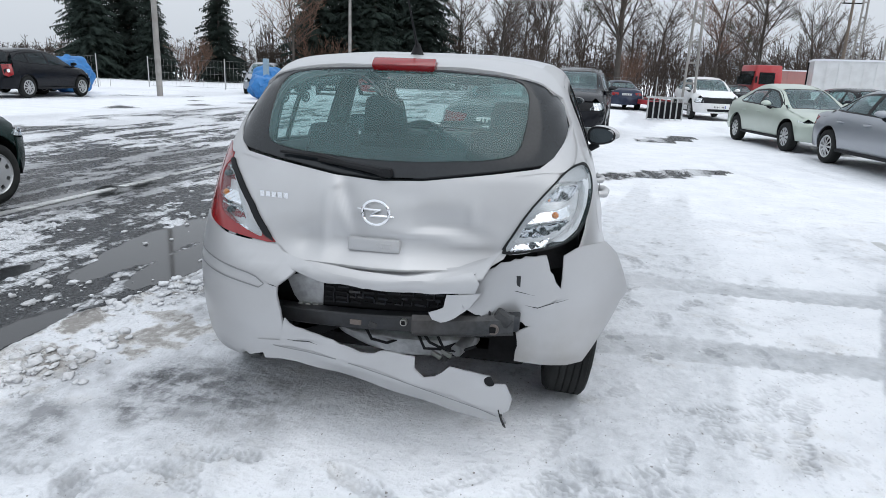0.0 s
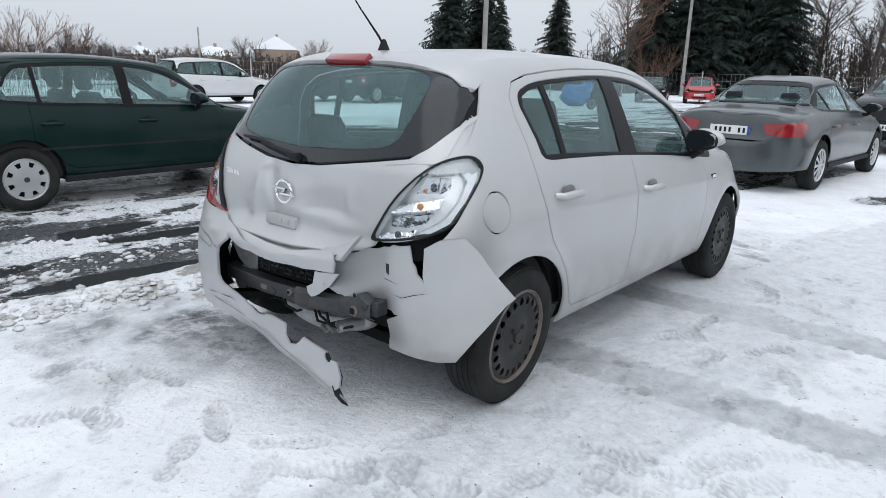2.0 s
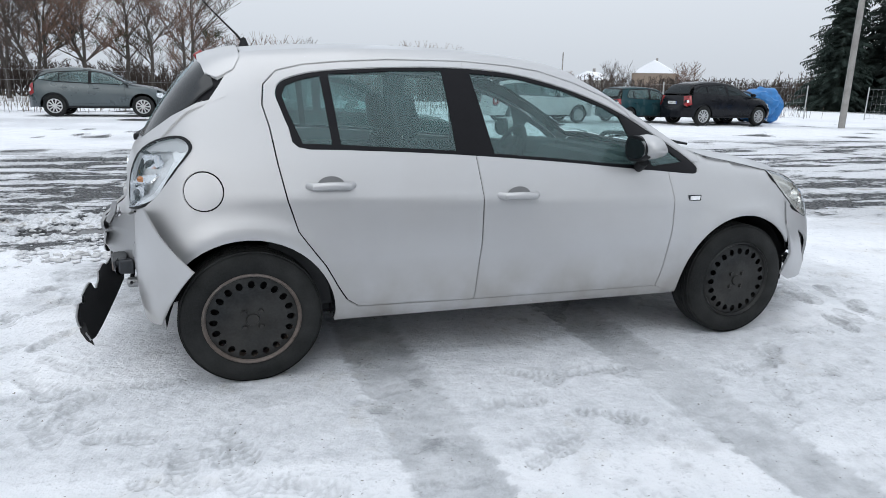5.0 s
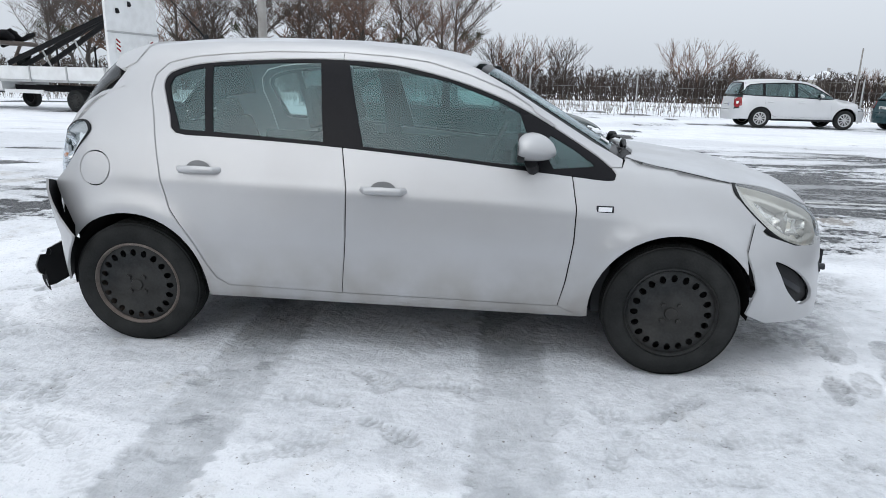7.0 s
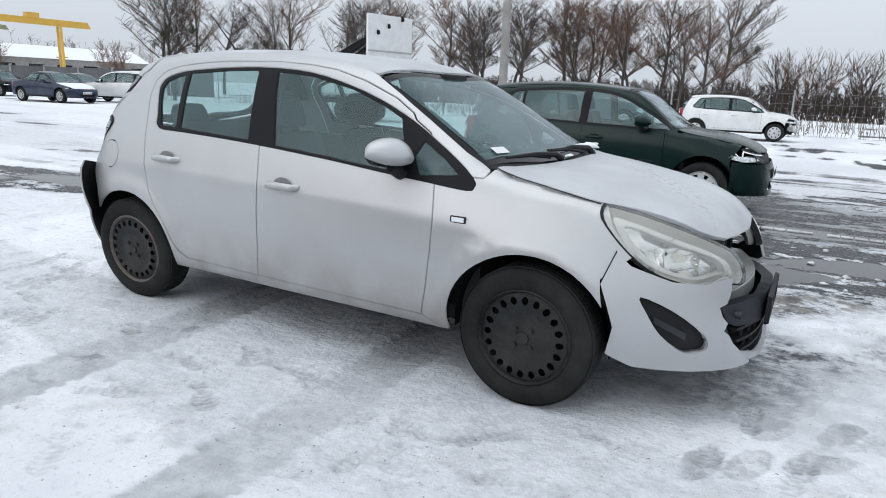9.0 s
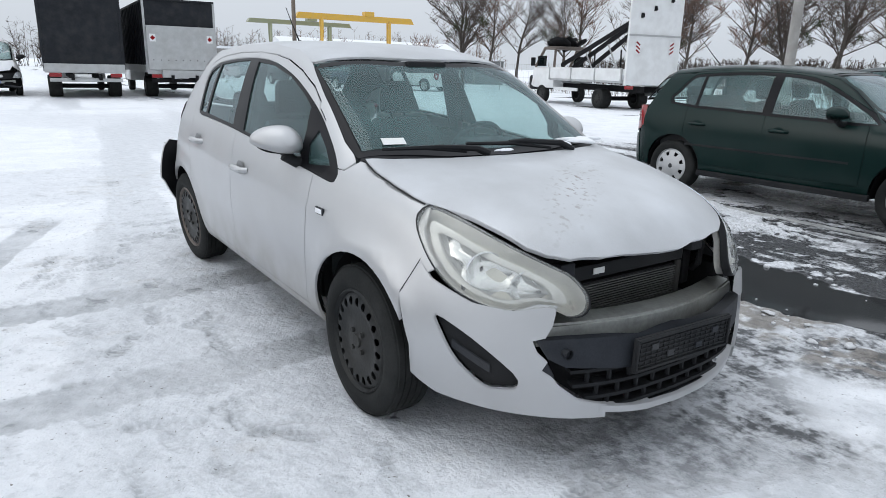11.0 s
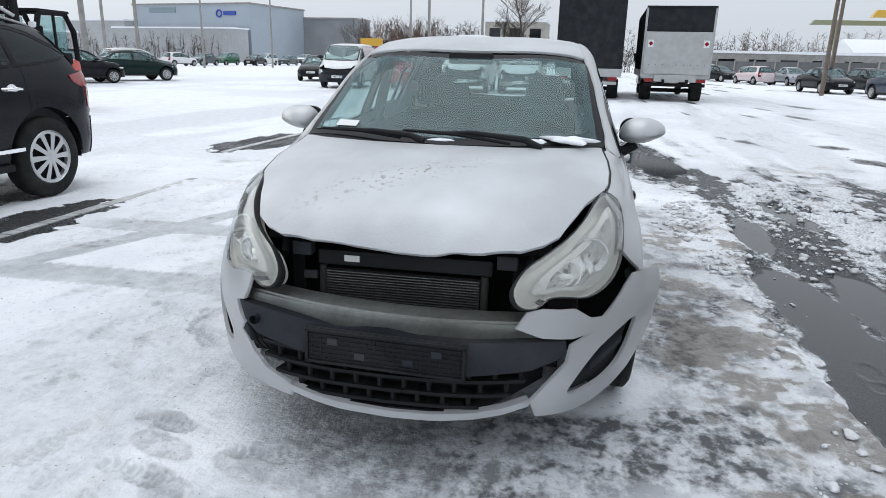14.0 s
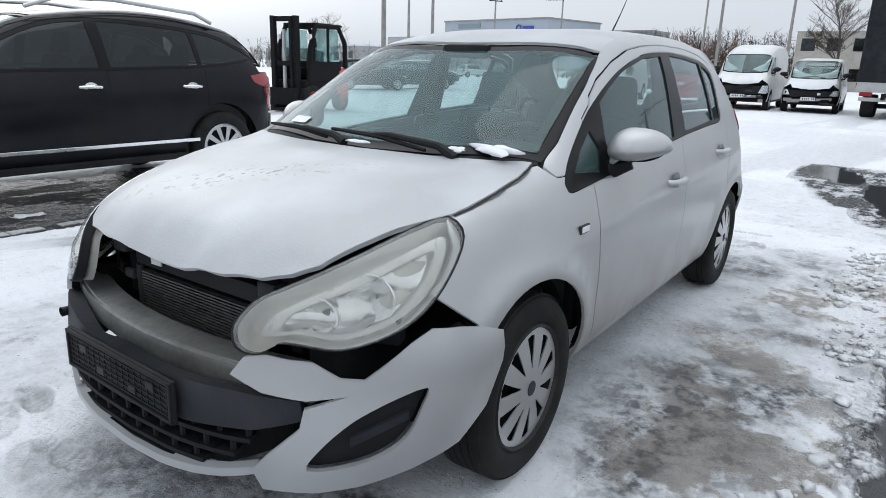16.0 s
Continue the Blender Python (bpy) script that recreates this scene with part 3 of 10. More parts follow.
def mirror(parent, x, y, z, side, mat, size=1.0):
    """A door mirror: shell, glass and foot; side -1 is the right."""
    root = new("door_mirror")
    root.parent = parent
    root.location = (x, y, z)
    bm = bmesh.new()
    bmesh.ops.create_uvsphere(bm, u_segments=28, v_segments=16, radius=1.0)
    bmesh.ops.rotate(bm, cent=(0, 0, 0), matrix=Matrix.Rotation(radians(90), 3, "Y"), verts=bm.verts)
    for v in bm.verts:
        c = v.co
        out = c.y * side
        ring = math.sqrt(max(1e-9, c.x * c.x + c.z * c.z))
        up = 0.080 * math.sqrt(max(0.0, 1 - ((out + 0.3) / (1.3 if out > -0.3 else 0.7)) ** 2))
        down = 0.052 * math.sqrt(max(0.0, 1 - out * out)) * (1 - 0.22 * (out + 1))
        deep = math.sqrt(max(0.0, 1 - ((out + 0.2) / (1.2 if out > -0.2 else 0.8)) ** 2))
        zn, xn = c.z / ring, c.x / ring
        z = math.copysign(abs(zn) ** 0.8, zn) * (up if zn > 0 else down) + 0.010 * out
        x = deep * (0.105 * xn if xn > 0 else max(-0.058, 0.075 * xn)) - 0.30 * max(0.0, z) * max(0.0, xn) - 0.028 * max(0.0, out)
        v.co = Vector((x, side * 0.112 * out, z)) * size
    part("mirror_shell", bm, mat, root, smooth=True)
    for nm, back, w, h, m_face in (("mirror_rim", -0.0600, 0.094, 0.060, M_BLACK), ("mirror_glass", -0.0645, 0.078, 0.047, M_MIRROR)):
        bm = bmesh.new()
        bmesh.ops.create_circle(bm, cap_ends=True, radius=1.0, segments=28)
        for v in bm.verts:
            v.co = Vector((back, w * math.copysign(abs(v.co.x) ** 0.8, v.co.x) - side * 0.012, h * math.copysign(abs(v.co.y) ** 0.8, v.co.y) * (1 - 0.2 * v.co.x * side) + 0.010)) * size
        if nm == "mirror_rim":
            grown = bmesh.ops.extrude_face_region(bm, geom=bm.faces[:])
            for q in grown["geom"]:
                if isinstance(q, bmesh.types.BMVert):
                    q.co.x += 0.030 * size
        part(nm, bm, m_face, root)
    bm = bmesh.new()
    tube(bm, [(0.0, -side * 0.03, -0.05 * size), (0.01, -side * 0.08, -0.085 * size), (0.03, -side * 0.16, -0.09 * size)], 0.028, 10, [1.0, 0.9, 1.2])
    part("mirror_foot", bm, M_BLACK, root, smooth=True)
    return root


def handle(parent, body, mode, x, z, mat, length=0.19):
    p, n = body.place(mode, x, z)
    s = -1 if mode == "R" else 1
    root = new("door_handle")
    root.parent = parent
    root.location = p
    bm = bmesh.new()
    tube(bm, [(-length / 2, -s * 0.006, 0), (-length / 2 + 0.02, s * 0.026, 0), (0, s * 0.034, 0.003), (length / 2 - 0.02, s * 0.026, 0), (length / 2, -s * 0.006, 0)], 0.017, 10, [0.9, 1, 1.05, 1, 0.9])
    part("grip", bm, mat, root, smooth=True)
    # flat disc behind the grip; on silver its darker tone paints the hollow's shade
    bm = bmesh.new()
    bmesh.ops.create_circle(bm, cap_ends=True, radius=0.052, segments=24)
    bmesh.ops.transform(bm, matrix=Matrix.Translation((0, s * 0.002, 0.0)) @ Matrix.Rotation(radians(90), 4, "X") @ Matrix.Diagonal((1.15, 0.8, 1, 1)), verts=bm.verts)
    ring = [e for e in bm.edges]
    part("handle_recess", bm, M_SHADED_SILVER if mat is M_SILVER_TRIM else mat, root)
    return root


# darker copy of the silver, for shade painted into recesses and folds
M_SHADED_SILVER = material("recess_paint", (0.26, 0.265, 0.27), 0.45, 0.4, 0.05, 5)


def wiper(parent, pivot, tip, lift=0.03, label=""):
    root = new("wiper")
    root.parent = parent
    a, b = Vector(pivot), Vector(tip)
    d = b - a
    bm = bmesh.new()
    mid = a + d * 0.5 + Vector((0, 0, lift))
    tube(bm, [a, a + d * 0.12 + Vector((0, 0, lift)), mid, a + d * 0.62 + Vector((0, 0, lift * 0.7))], 0.012, 8, [1.5, 1.2, 0.9, 0.7])
    part("wiper_arm", bm, M_BLACK, root, smooth=True)
    bm = bmesh.new()
    tube(bm, [a + d * 0.22 + Vector((0, 0, 0.004)), a + d * 0.6 + Vector((0, 0, 0.016)), b + Vector((0, 0, 0.003))], 0.009, 6, [0.7, 1.2, 0.7])
    part("wiper_blade", bm, M_BLACK, root, smooth=True)
    return root


# ---- the silver hatchback ----
def hatch_sculpt(x, z):
    """Outward swell of the sides: flared arches, hollow lower doors, a soft shoulder line."""
    side = 1 / (1 + np.exp((z - 0.93) / 0.02))
    out = 0.0
    for ax, top in ((-1.2555, 0.85), (1.2555, 0.80)):
        r = np.hypot(x - ax, (z - 0.305) * 1.03)
        out = out + 0.016 * np.exp(-((r - 0.385) / 0.05) ** 2) * np.clip((z - 0.22) / 0.2, 0, 1) * np.clip((top - z) / 0.12, 0, 1)
    doors = np.clip((x + 0.95) / 0.25, 0, 1) * np.clip((0.95 - x) / 0.25, 0, 1)
    out = out - 0.007 * np.exp(-((z - 0.47) / 0.09) ** 2) * doors
    line = 0.775 - 0.035 * x
    fade = np.clip((x + 1.5) / 0.3, 0, 1) * np.clip((1.35 - x) / 0.4, 0, 1)
    out = out + 0.009 * np.exp(-np.abs(z - line) / 0.035) * fade
    return out * side


def silver_hatchback():
    car = empty("damaged_hatchback", pose(0, 0, 0), "silver five-door hatchback with torn bumpers and dented tailgate", "car")
    B = Body(
        2.11, -1.935, 0.862,
        top=[(-1.935, 0.60), (-1.90, 0.655), (-1.86, 0.68), (-1.825, 0.74), (-1.80, 0.86), (-1.765, 0.955), (-1.70, 1.06), (-1.60, 1.215), (-1.50, 1.345), (-1.42, 1.415), (-1.30, 1.445), (-1.0, 1.472), (-0.7, 1.482), (-0.3, 1.476), (0.0, 1.458), (0.2, 1.432), (0.35, 1.395), (0.5, 1.315), (0.7, 1.195), (0.88, 1.088), (1.0, 1.017), (1.10, 0.968), (1.3, 0.952), (1.5, 0.93), (1.7, 0.893), (1.85, 0.845), (1.94, 0.78), (2.0, 0.70), (2.06, 0.60), (2.11, 0.50)],
        shoulder=[(-1.935, 0.56), (-1.86, 0.66), (-1.80, 0.75), (-1.72, 0.87), (-1.6, 0.96), (-1.45, 1.02), (-1.1, 1.02), (-0.3, 0.985), (0.4, 0.93), (0.8, 0.90), (1.0, 0.89), (1.3, 0.86), (1.515, 0.83), (1.75, 0.76), (1.95, 0.68), (2.11, 0.46)],
        shoulder_y=[(-1.935, 0.2), (-1.86, 0.54), (-1.80, 0.62), (-1.72, 0.68), (-1.6, 0.735), (-1.45, 0.775), (-1.1, 0.785), (-0.3, 0.795), (0.4, 0.80), (0.8, 0.795), (1.0, 0.785), (1.3, 0.765), (1.515, 0.735), (1.75, 0.66), (1.95, 0.52), (2.11, 0.2)],
        rail=[(-1.935, 0.58), (-1.86, 0.67), (-1.80, 0.80), (-1.72, 0.945), (-1.6, 1.12), (-1.5, 1.24), (-1.4, 1.335), (-1.25, 1.39), (-1.1, 1.405), (-0.8, 1.425), (-0.3, 1.425), (0.0, 1.405), (0.24, 1.365), (0.49, 1.268), (0.7, 1.148), (0.88, 1.04), (1.0, 0.972), (1.3, 0.915), (1.515, 0.872), (1.75, 0.82), (1.95, 0.72), (2.11, 0.48)],
        rail_y=[(-1.935, 0.1), (-1.86, 0.42), (-1.80, 0.50), (-1.72, 0.56), (-1.6, 0.60), (-1.5, 0.605), (-1.4, 0.60), (-1.1, 0.605), (-0.5, 0.625), (0.0, 0.625), (0.25, 0.625), (0.5, 0.65), (0.7, 0.67), (0.88, 0.695), (1.0, 0.705), (1.3, 0.69), (1.515, 0.65), (1.75, 0.565), (1.95, 0.42), (2.11, 0.1)],
        sill=0.255, nose=(0.91, 2.55), tail=(0.83, 3.7), nx=240, nv=84,
        bottom=[(-1.935, 0.30), (-1.6, 0.25), (-0.9, 0.245), (0.9, 0.245), (1.6, 0.21), (1.9, 0.165), (2.11, 0.15)],
        sculpt=hatch_sculpt,
    )
    dlo = smooth_loop([(-1.03, 1.023), (-1.065, 1.10), (-1.098, 1.19), (-1.112, 1.24), (-1.090, 1.287), (-1.015, 1.317), (-0.92, 1.335), (-0.769, 1.348), (-0.553, 1.360), (-0.30, 1.364), (-0.026, 1.345), (0.233, 1.288), (0.44, 1.219), (0.594, 1.150), (0.747, 1.063), (0.885, 0.979), (0.962, 0.918), (0.970, 0.893), (0.940, 0.877), (0.752, 0.894), (0.53, 0.914), (0.204, 0.946), (-0.241, 0.981), (-0.571, 1.000), (-0.839, 1.011)], 3)
    rear_arch, front_arch = circle(-1.2555, 0.305, 0.355, 48, squash=0.96), circle(1.2555, 0.305, 0.365, 48, squash=0.95)
    rear_door = [(-0.27, 1.395), (-0.243, 0.988), (-0.215, 0.80), (-0.22, 0.58), (-0.244, 0.306), (-0.794, 0.315), (-0.845, 0.353), (-0.879, 0.409), (-0.937, 0.519), (-1.002, 0.611), (-1.047, 0.675), (-1.086, 0.803), (-1.119, 0.954), (-1.145, 1.104), (-1.170, 1.192), (-1.162, 1.275), (-1.107, 1.332), (-0.998, 1.360), (-0.831, 1.378), (-0.614, 1.392)]
    front_door = [(-0.27, 1.395), (-0.243, 0.988), (-0.215, 0.80), (-0.22, 0.58), (-0.244, 0.306), (0.754, 0.300), (0.781, 0.421), (0.805, 0.606), (0.808, 0.754), (0.785, 0.888), (0.70, 1.100), (0.615, 1.150), (0.592, 1.178), (0.489, 1.240), (0.307, 1.310), (0.125, 1.360), (-0.031, 1.380)]
    side = [(-1.53, 0.575), (-1.665, 0.77), (-1.60, 0.83), (-1.52, 0.93), (-1.455, 1.04), (-1.545, 1.06), (-1.46, 1.13), (-1.385, 1.205), (-1.34, 1.27), (-1.285, 1.36), (-1.25, 1.412), (-1.0, 1.434), (-0.6, 1.445), (-0.2, 1.44), (0.1, 1.412), (0.24, 1.380), (0.34, 1.343), (0.5, 1.258), (0.7, 1.138), (0.88, 1.031), (1.01, 0.962), (1.0, 0.93), (0.83, 0.93), (0.785, 0.89), (0.808, 0.754), (0.805, 0.606), (0.781, 0.421), (0.754, 0.300), (0.87, 0.248), (-0.90, 0.248), (-1.2, 0.30), (-1.58, 0.30)]
    fender = [(0.785, 0.89), (0.83, 0.93), (1.0, 0.93), (1.02, 0.966), (1.15, 0.945), (1.3, 0.915), (1.42, 0.888), (1.515, 0.865), (1.555, 0.80), (1.61, 0.735), (1.66, 0.70), (1.55, 0.60), (1.6, 0.30), (0.87, 0.248), (0.754, 0.300), (0.781, 0.421), (0.805, 0.606), (0.808, 0.754)]
    flap = circle(-1.417, 0.849, 0.077, 36, squash=1.02)
    glass_rear_fixed = [(-1.012, 1.036), (-1.062, 1.155), (-1.088, 1.235), (-1.070, 1.275), (-1.005, 1.301), (-0.923, 1.318), (-0.888, 1.032)]
    glass_rear = [(-0.852, 1.031), (-0.888, 1.326), (-0.6, 1.346), (-0.372, 1.353), (-0.332, 1.002)]
    glass_front = [(-0.150, 0.988), (-0.240, 1.346), (-0.026, 1.332), (0.233, 1.278), (0.44, 1.205), (0.545, 1.155), (0.590, 1.044), (0.615, 0.922), (0.40, 0.940), (0.10, 0.968)]
    glass_tri = [(0.685, 1.062), (0.80, 0.998), (0.885, 0.935), (0.70, 0.918), (0.655, 0.998)]
    for s, mode in ((-1, "R"), (1, "L")):
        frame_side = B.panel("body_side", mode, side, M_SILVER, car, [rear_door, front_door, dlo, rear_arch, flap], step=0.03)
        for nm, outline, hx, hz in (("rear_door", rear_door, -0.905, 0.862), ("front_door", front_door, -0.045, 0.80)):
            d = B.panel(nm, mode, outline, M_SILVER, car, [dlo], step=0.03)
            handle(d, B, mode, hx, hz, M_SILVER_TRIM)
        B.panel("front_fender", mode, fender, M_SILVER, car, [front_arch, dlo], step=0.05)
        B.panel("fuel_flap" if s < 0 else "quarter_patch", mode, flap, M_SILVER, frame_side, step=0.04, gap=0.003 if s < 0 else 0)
        trim = B.panel("window_frame", mode, dlo, M_GLOSS_BLACK, car, [glass_rear_fixed, glass_rear, glass_front, glass_tri], off=-0.004, step=0.06, gap=0.0)
        for nm, g in (("quarter_glass", glass_rear_fixed), ("rear_door_glass", glass_rear), ("front_door_glass", glass_front), ("corner_glass", glass_tri)):
            B.panel(nm, mode, g, M_GLASS, trim, off=-0.010, rim=0, gap=0, step=0.1)
        # round indicator badge on the fender
        p, n = B.place(mode, 0.93, 0.757)
        bm = boxed(p, (0.075, 0.010, 0.030), None, 0.004)
        part("side_repeater", bm, M_GREY_PLASTIC, car)
        bm = boxed((p[0], p[1] + s * 0.004, p[2]), (0.058, 0.008, 0.020), None, 0.002)
        part("side_repeater", bm, M_LAMP_WHITE, car)
        mirror(car, 0.60, s * 0.885, 1.0, s, M_SILVER_TRIM, 1.0)
        for ax, kind in ((-1.2555, "rear"), (1.2555, "front")):
            yaw = 0 if s < 0 else 180
            tilt = 4 if (s < 0 and kind == "rear") else 0
            wheel(("steel" if kind == "rear" else "dark_steel") if s < 0 else "cover", 0.302, 0.185, 0.205, pose(ax, s * 0.755, 0.30, tilt, 0, yaw + (3 if tilt else 0)), car)
            arch_liner(car, ax, s, 0.79, 0.315, 0.348, 0.36)
    # roof with the tailgate spoiler
    roof = [(0.385, 0.0), (0.375, 0.25), (0.35, 0.45), (0.335, 0.575), (0.26, 0.612), (0.1, 0.618), (-0.3, 0.62), (-0.8, 0.615), (-1.1, 0.60), (-1.245, 0.59), (-1.26, 0.3), (-1.265, 0.0)]
    roof += [(x, -y) for x, y in roof[-2:0:-1]]
    B.panel("roof", "T", roof, M_HOOD, car, step=0.07, off=-0.002)
    spo = [(-1.268, 0.0), (-1.263, 0.3), (-1.248, 0.585), (-1.275, 0.628), (-1.345, 0.640), (-1.395, 0.61), (-1.425, 0.50), (-1.437, 0.30), (-1.442, 0.0)]
    spo += [(x, -y) for x, y in spo[-2:0:-1]]
    brake = [(-1.405, -0.135), (-1.405, 0.135), (-1.46, 0.13), (-1.46, -0.13)]
    spoiler = B.panel("roof_spoiler", "T", spo, M_SILVER, car, [brake], step=0.05, off=0.006, rim=0.02)
    bm = boxed((-1.432, 0, 1.405), (0.05, 0.262, 0.036), Matrix.Rotation(radians(-36), 3, "Y"), 0.008)
    part("third_brake_light", bm, M_RED_LENS, spoiler, "red brake light strip", True)
    bm = bmesh.new()
    lathe(bm, [(0.0, 0.0), (0.030, 0.0), (0.022, 0.02), (0.010, 0.05), (0.0, 0.055)], steps=14, m=Matrix.Translation((-1.22, 0, 1.448)) @ Matrix.Rotation(radians(90), 4, "X"))
    tube(bm, [(-1.22, 0, 1.47), (-1.25, 0, 1.51), (-1.36, 0, 1.62), (-1.46, 0, 1.73)], 0.005, 6, [1.3, 1.1, 0.7, 0.5])
    part("roof_aerial", bm, M_BLACK, car, smooth=True)
    # windscreen
    ws = [(1.085, 0.0), (1.07, 0.30), (1.02, 0.55), (0.985, 0.692), (0.88, 0.692), (0.7, 0.670), (0.5, 0.649), (0.355, 0.618), (0.37, 0.45), (0.40, 0.2), (0.405, 0.0)]
    ws += [(x, -y) for x, y in ws[-2:0:-1]]
    wsi = shrink(ws, 0.045)
    rimw = B.panel("windscreen_band", "T", ws, M_GLOSS_BLACK, car, [wsi], off=-0.009, step=0.06)
    B.panel("windscreen", "T", wsi, M_SCREEN, rimw, off=-0.005, rim=0, gap=0, step=0.1)
    p, n = B.place("T", 0.95, -0.50)
    q = Vector(n).to_track_quat("Z", "X").to_matrix().to_4x4()
    sticker = boxed((0, 0, 0), (0.045, 0.105, 0.001))
    bmesh.ops.transform(sticker, matrix=Matrix.Translation(p) @ q, verts=sticker.verts)
    st = part("inspection_sticker", sticker, M_PLATE, car, "white inspection sticker with unreadable writing")
    st.location = (0, 0, 0.001)
    # scuttle and wipers
    sc = [(1.13, 0.0), (1.115, 0.32), (1.06, 0.58), (1.0, 0.69), (0.965, 0.665), (1.02, 0.55), (1.07, 0.30), (1.088, 0.0)]
    sc = sc[:4] + sc[4:8] + [(x, -y) for x, y in sc[6:3:-1]] + [(x, -y) for x, y in sc[3:0:-1]]
    B.panel("scuttle", "T", sc, M_BLACK, car, off=-0.012, step=0.06)
    wiper(car, (1.10, 0.42, 0.965), (1.065, -0.20, 1.015), 0.03)
    wiper(car, (1.10, -0.10, 0.975), (1.03, -0.60, 1.005), 0.02)
    # bonnet, its front edge pushed up and creased
    hood = [(1.125, 0.0), (1.11, 0.32), (1.06, 0.58), (1.02, 0.675), (1.15, 0.695), (1.3, 0.70), (1.42, 0.692), (1.485, 0.68), (1.56, 0.648), (1.64, 0.612), (1.72, 0.585), (1.79, 0.556), (1.85, 0.53), (1.90, 0.48), (1.94, 0.41), (1.967, 0.29), (1.98, 0.13), (1.983, 0.0)]
    hood += [(x, -y) for x, y in hood[-2:0:-1]]

    def hood_warp(p, n):
        x, y, z = p
        d = math.exp(-(((x - 1.95) / 0.07) ** 2 + ((y - 0.12) / 0.16) ** 2))
        c = math.exp(-(((x - 1.945) / 0.03) ** 2 + ((y - 0.19) / 0.035) ** 2))
        s1 = math.exp(-(((x - 1.89) / 0.025) ** 2 + ((y - 0.06) / 0.13) ** 2))
        return p + np.array((0, 0, 0.004 - 0.016 * d + 0.014 * c + 0.007 * s1))

    B.panel("bonnet", "T", hood, M_HOOD, car, step=0.03, warp=hood_warp, rim=0.018)
    side = [(x, y) for x, y in hood if y > 0.67 and x < 1.5]
    for s in (-1, 1):
        gap = [(x, s * (y - 0.001)) for x, y in side] + [(x, s * (y + 0.007)) for x, y in side[::-1]]
        B.panel("bonnet_gap", "T", gap, M_BLACK, car, off=0.0015, step=0.05, rim=0, gap=0)
    # headlamps, as degrees round the nose and heights
    lamp = [(62.5, 0.865), (63.8, 0.82), (59.6, 0.735), (54.3, 0.66), (48.5, 0.615), (41.0, 0.590), (35.0, 0.605), (31.8, 0.605), (28.7, 0.575), (25.5, 0.585), (24.7, 0.635), (27.8, 0.695), (32.0, 0.728), (37.0, 0.760), (43.0, 0.795), (50.0, 0.830), (56.0, 0.852)]
    eye = [(60.8, 0.838), (59.8, 0.775), (55.5, 0.695), (48.5, 0.636), (41.0, 0.611), (35.0, 0.626), (30.5, 0.617), (28.6, 0.622), (30.8, 0.675), (36.5, 0.722), (44.0, 0.762), (51.5, 0.805), (57.0, 0.832)]
    eye_in = [(58.2, 0.800), (55.5, 0.733), (50.5, 0.668), (45.5, 0.634), (40.8, 0.621), (35.0, 0.636), (31.5, 0.630), (33.5, 0.678), (38.5, 0.712), (45.0, 0.744), (51.5, 0.782), (55.8, 0.802)]
    for s in (-1, 1):
        turn = lambda pts: [(s * a, z) for a, z in pts]
        outline = smooth_loop(turn(lamp), 3)
        mid = np.array(outline).mean(0)
        scaled_to = lambda k: [tuple(mid + (np.array(q) - mid) * k) for q in outline]
        root = new("headlamp")
        root.parent = car
        B.panel("lamp_housing", "CF", outline, M_GREY_LAMP, root, off=-0.060, step=0.05, rim=0)
        B.panel("chrome_bezel", "CF", smooth_loop(turn(eye), 3), M_BEZEL, root, [smooth_loop(turn(eye_in), 3)], off=-0.022, step=0.04, rim=0.035)
        B.panel("lamp_band", "CF", outline, M_LAMP_BAND, root, [scaled_to(0.985)], off=-0.010, step=0.05, rim=0.05)
        B.panel("lamp_reflector", "CF", smooth_loop(turn(eye_in), 3), M_BOWL, root, off=-0.052, step=0.02, rim=0, warp=lambda p, n: p + n * (0.010 * math.sin(55 * p[1]) + 0.006 * math.sin(90 * p[2])))
        for a, z, r in ((47.0, 0.712, 0.062), (38.5, 0.676, 0.043)):
            p, n = B.place("CF", s * a, z)
            bm = bmesh.new()
            m = Matrix.Translation(p - 0.055 * n) @ Matrix.Rotation(radians(-90 + s * a * 0.35), 4, "Z")
            lathe(bm, [(0.012, -0.045), (r * 0.6, -0.028), (r, 0.02), (r + 0.006, 0.02)], steps=28, m=m)
            bowl = part("reflector_bowl", bm, M_BOWL, root, smooth=True)
            bm = bmesh.new()
            lathe(bm, [(0.0, 0.000), (0.010, -0.002), (0.012, -0.045)], steps=12, m=m)
            part("bulb_cap", bm, M_GREY_PLASTIC, bowl, smooth=True)
        B.panel("lamp_lens", "CF", outline, M_HAZED_LENS, root, off=0.004, step=0.05, rim=0.02)
        B.panel("lamp_seal", "CF", scaled_to(1.035), M_BLACK, root, [scaled_to(0.992)], off=0.001, step=0.05, rim=0.03)
    front_end(car, B)
    rear_end(car, B)
    # cabin
    seat(car, -0.05, -0.36, 0.30)
    seat(car, -0.05, 0.36, 0.30)
    seat(car, -0.85, 0.0, 0.32, 1.22)
    bm = boxed((0.72, 0, 0.80), (0.42, 1.36, 0.26), Matrix.Rotation(radians(8), 3, "Y"), 0.06)
    box(bm, (0.92, 0, 0.90), (0.40, 1.34, 0.08), Matrix.Rotation(radians(6), 3, "Y"), 0.03)
    box(bm, (0.55, 0.36, 0.93), (0.22, 0.36, 0.08), None, 0.03)
    part("dashboard", bm, M_DASH, car, smooth=True)
    steering_wheel(car, 0.40, 0.36, 0.88)
    bm = boxed((-0.2, 0, 0.30), (2.3, 1.40, 0.06))
    box(bm, (0.95, 0, 0.55), (0.08, 1.45, 0.6))
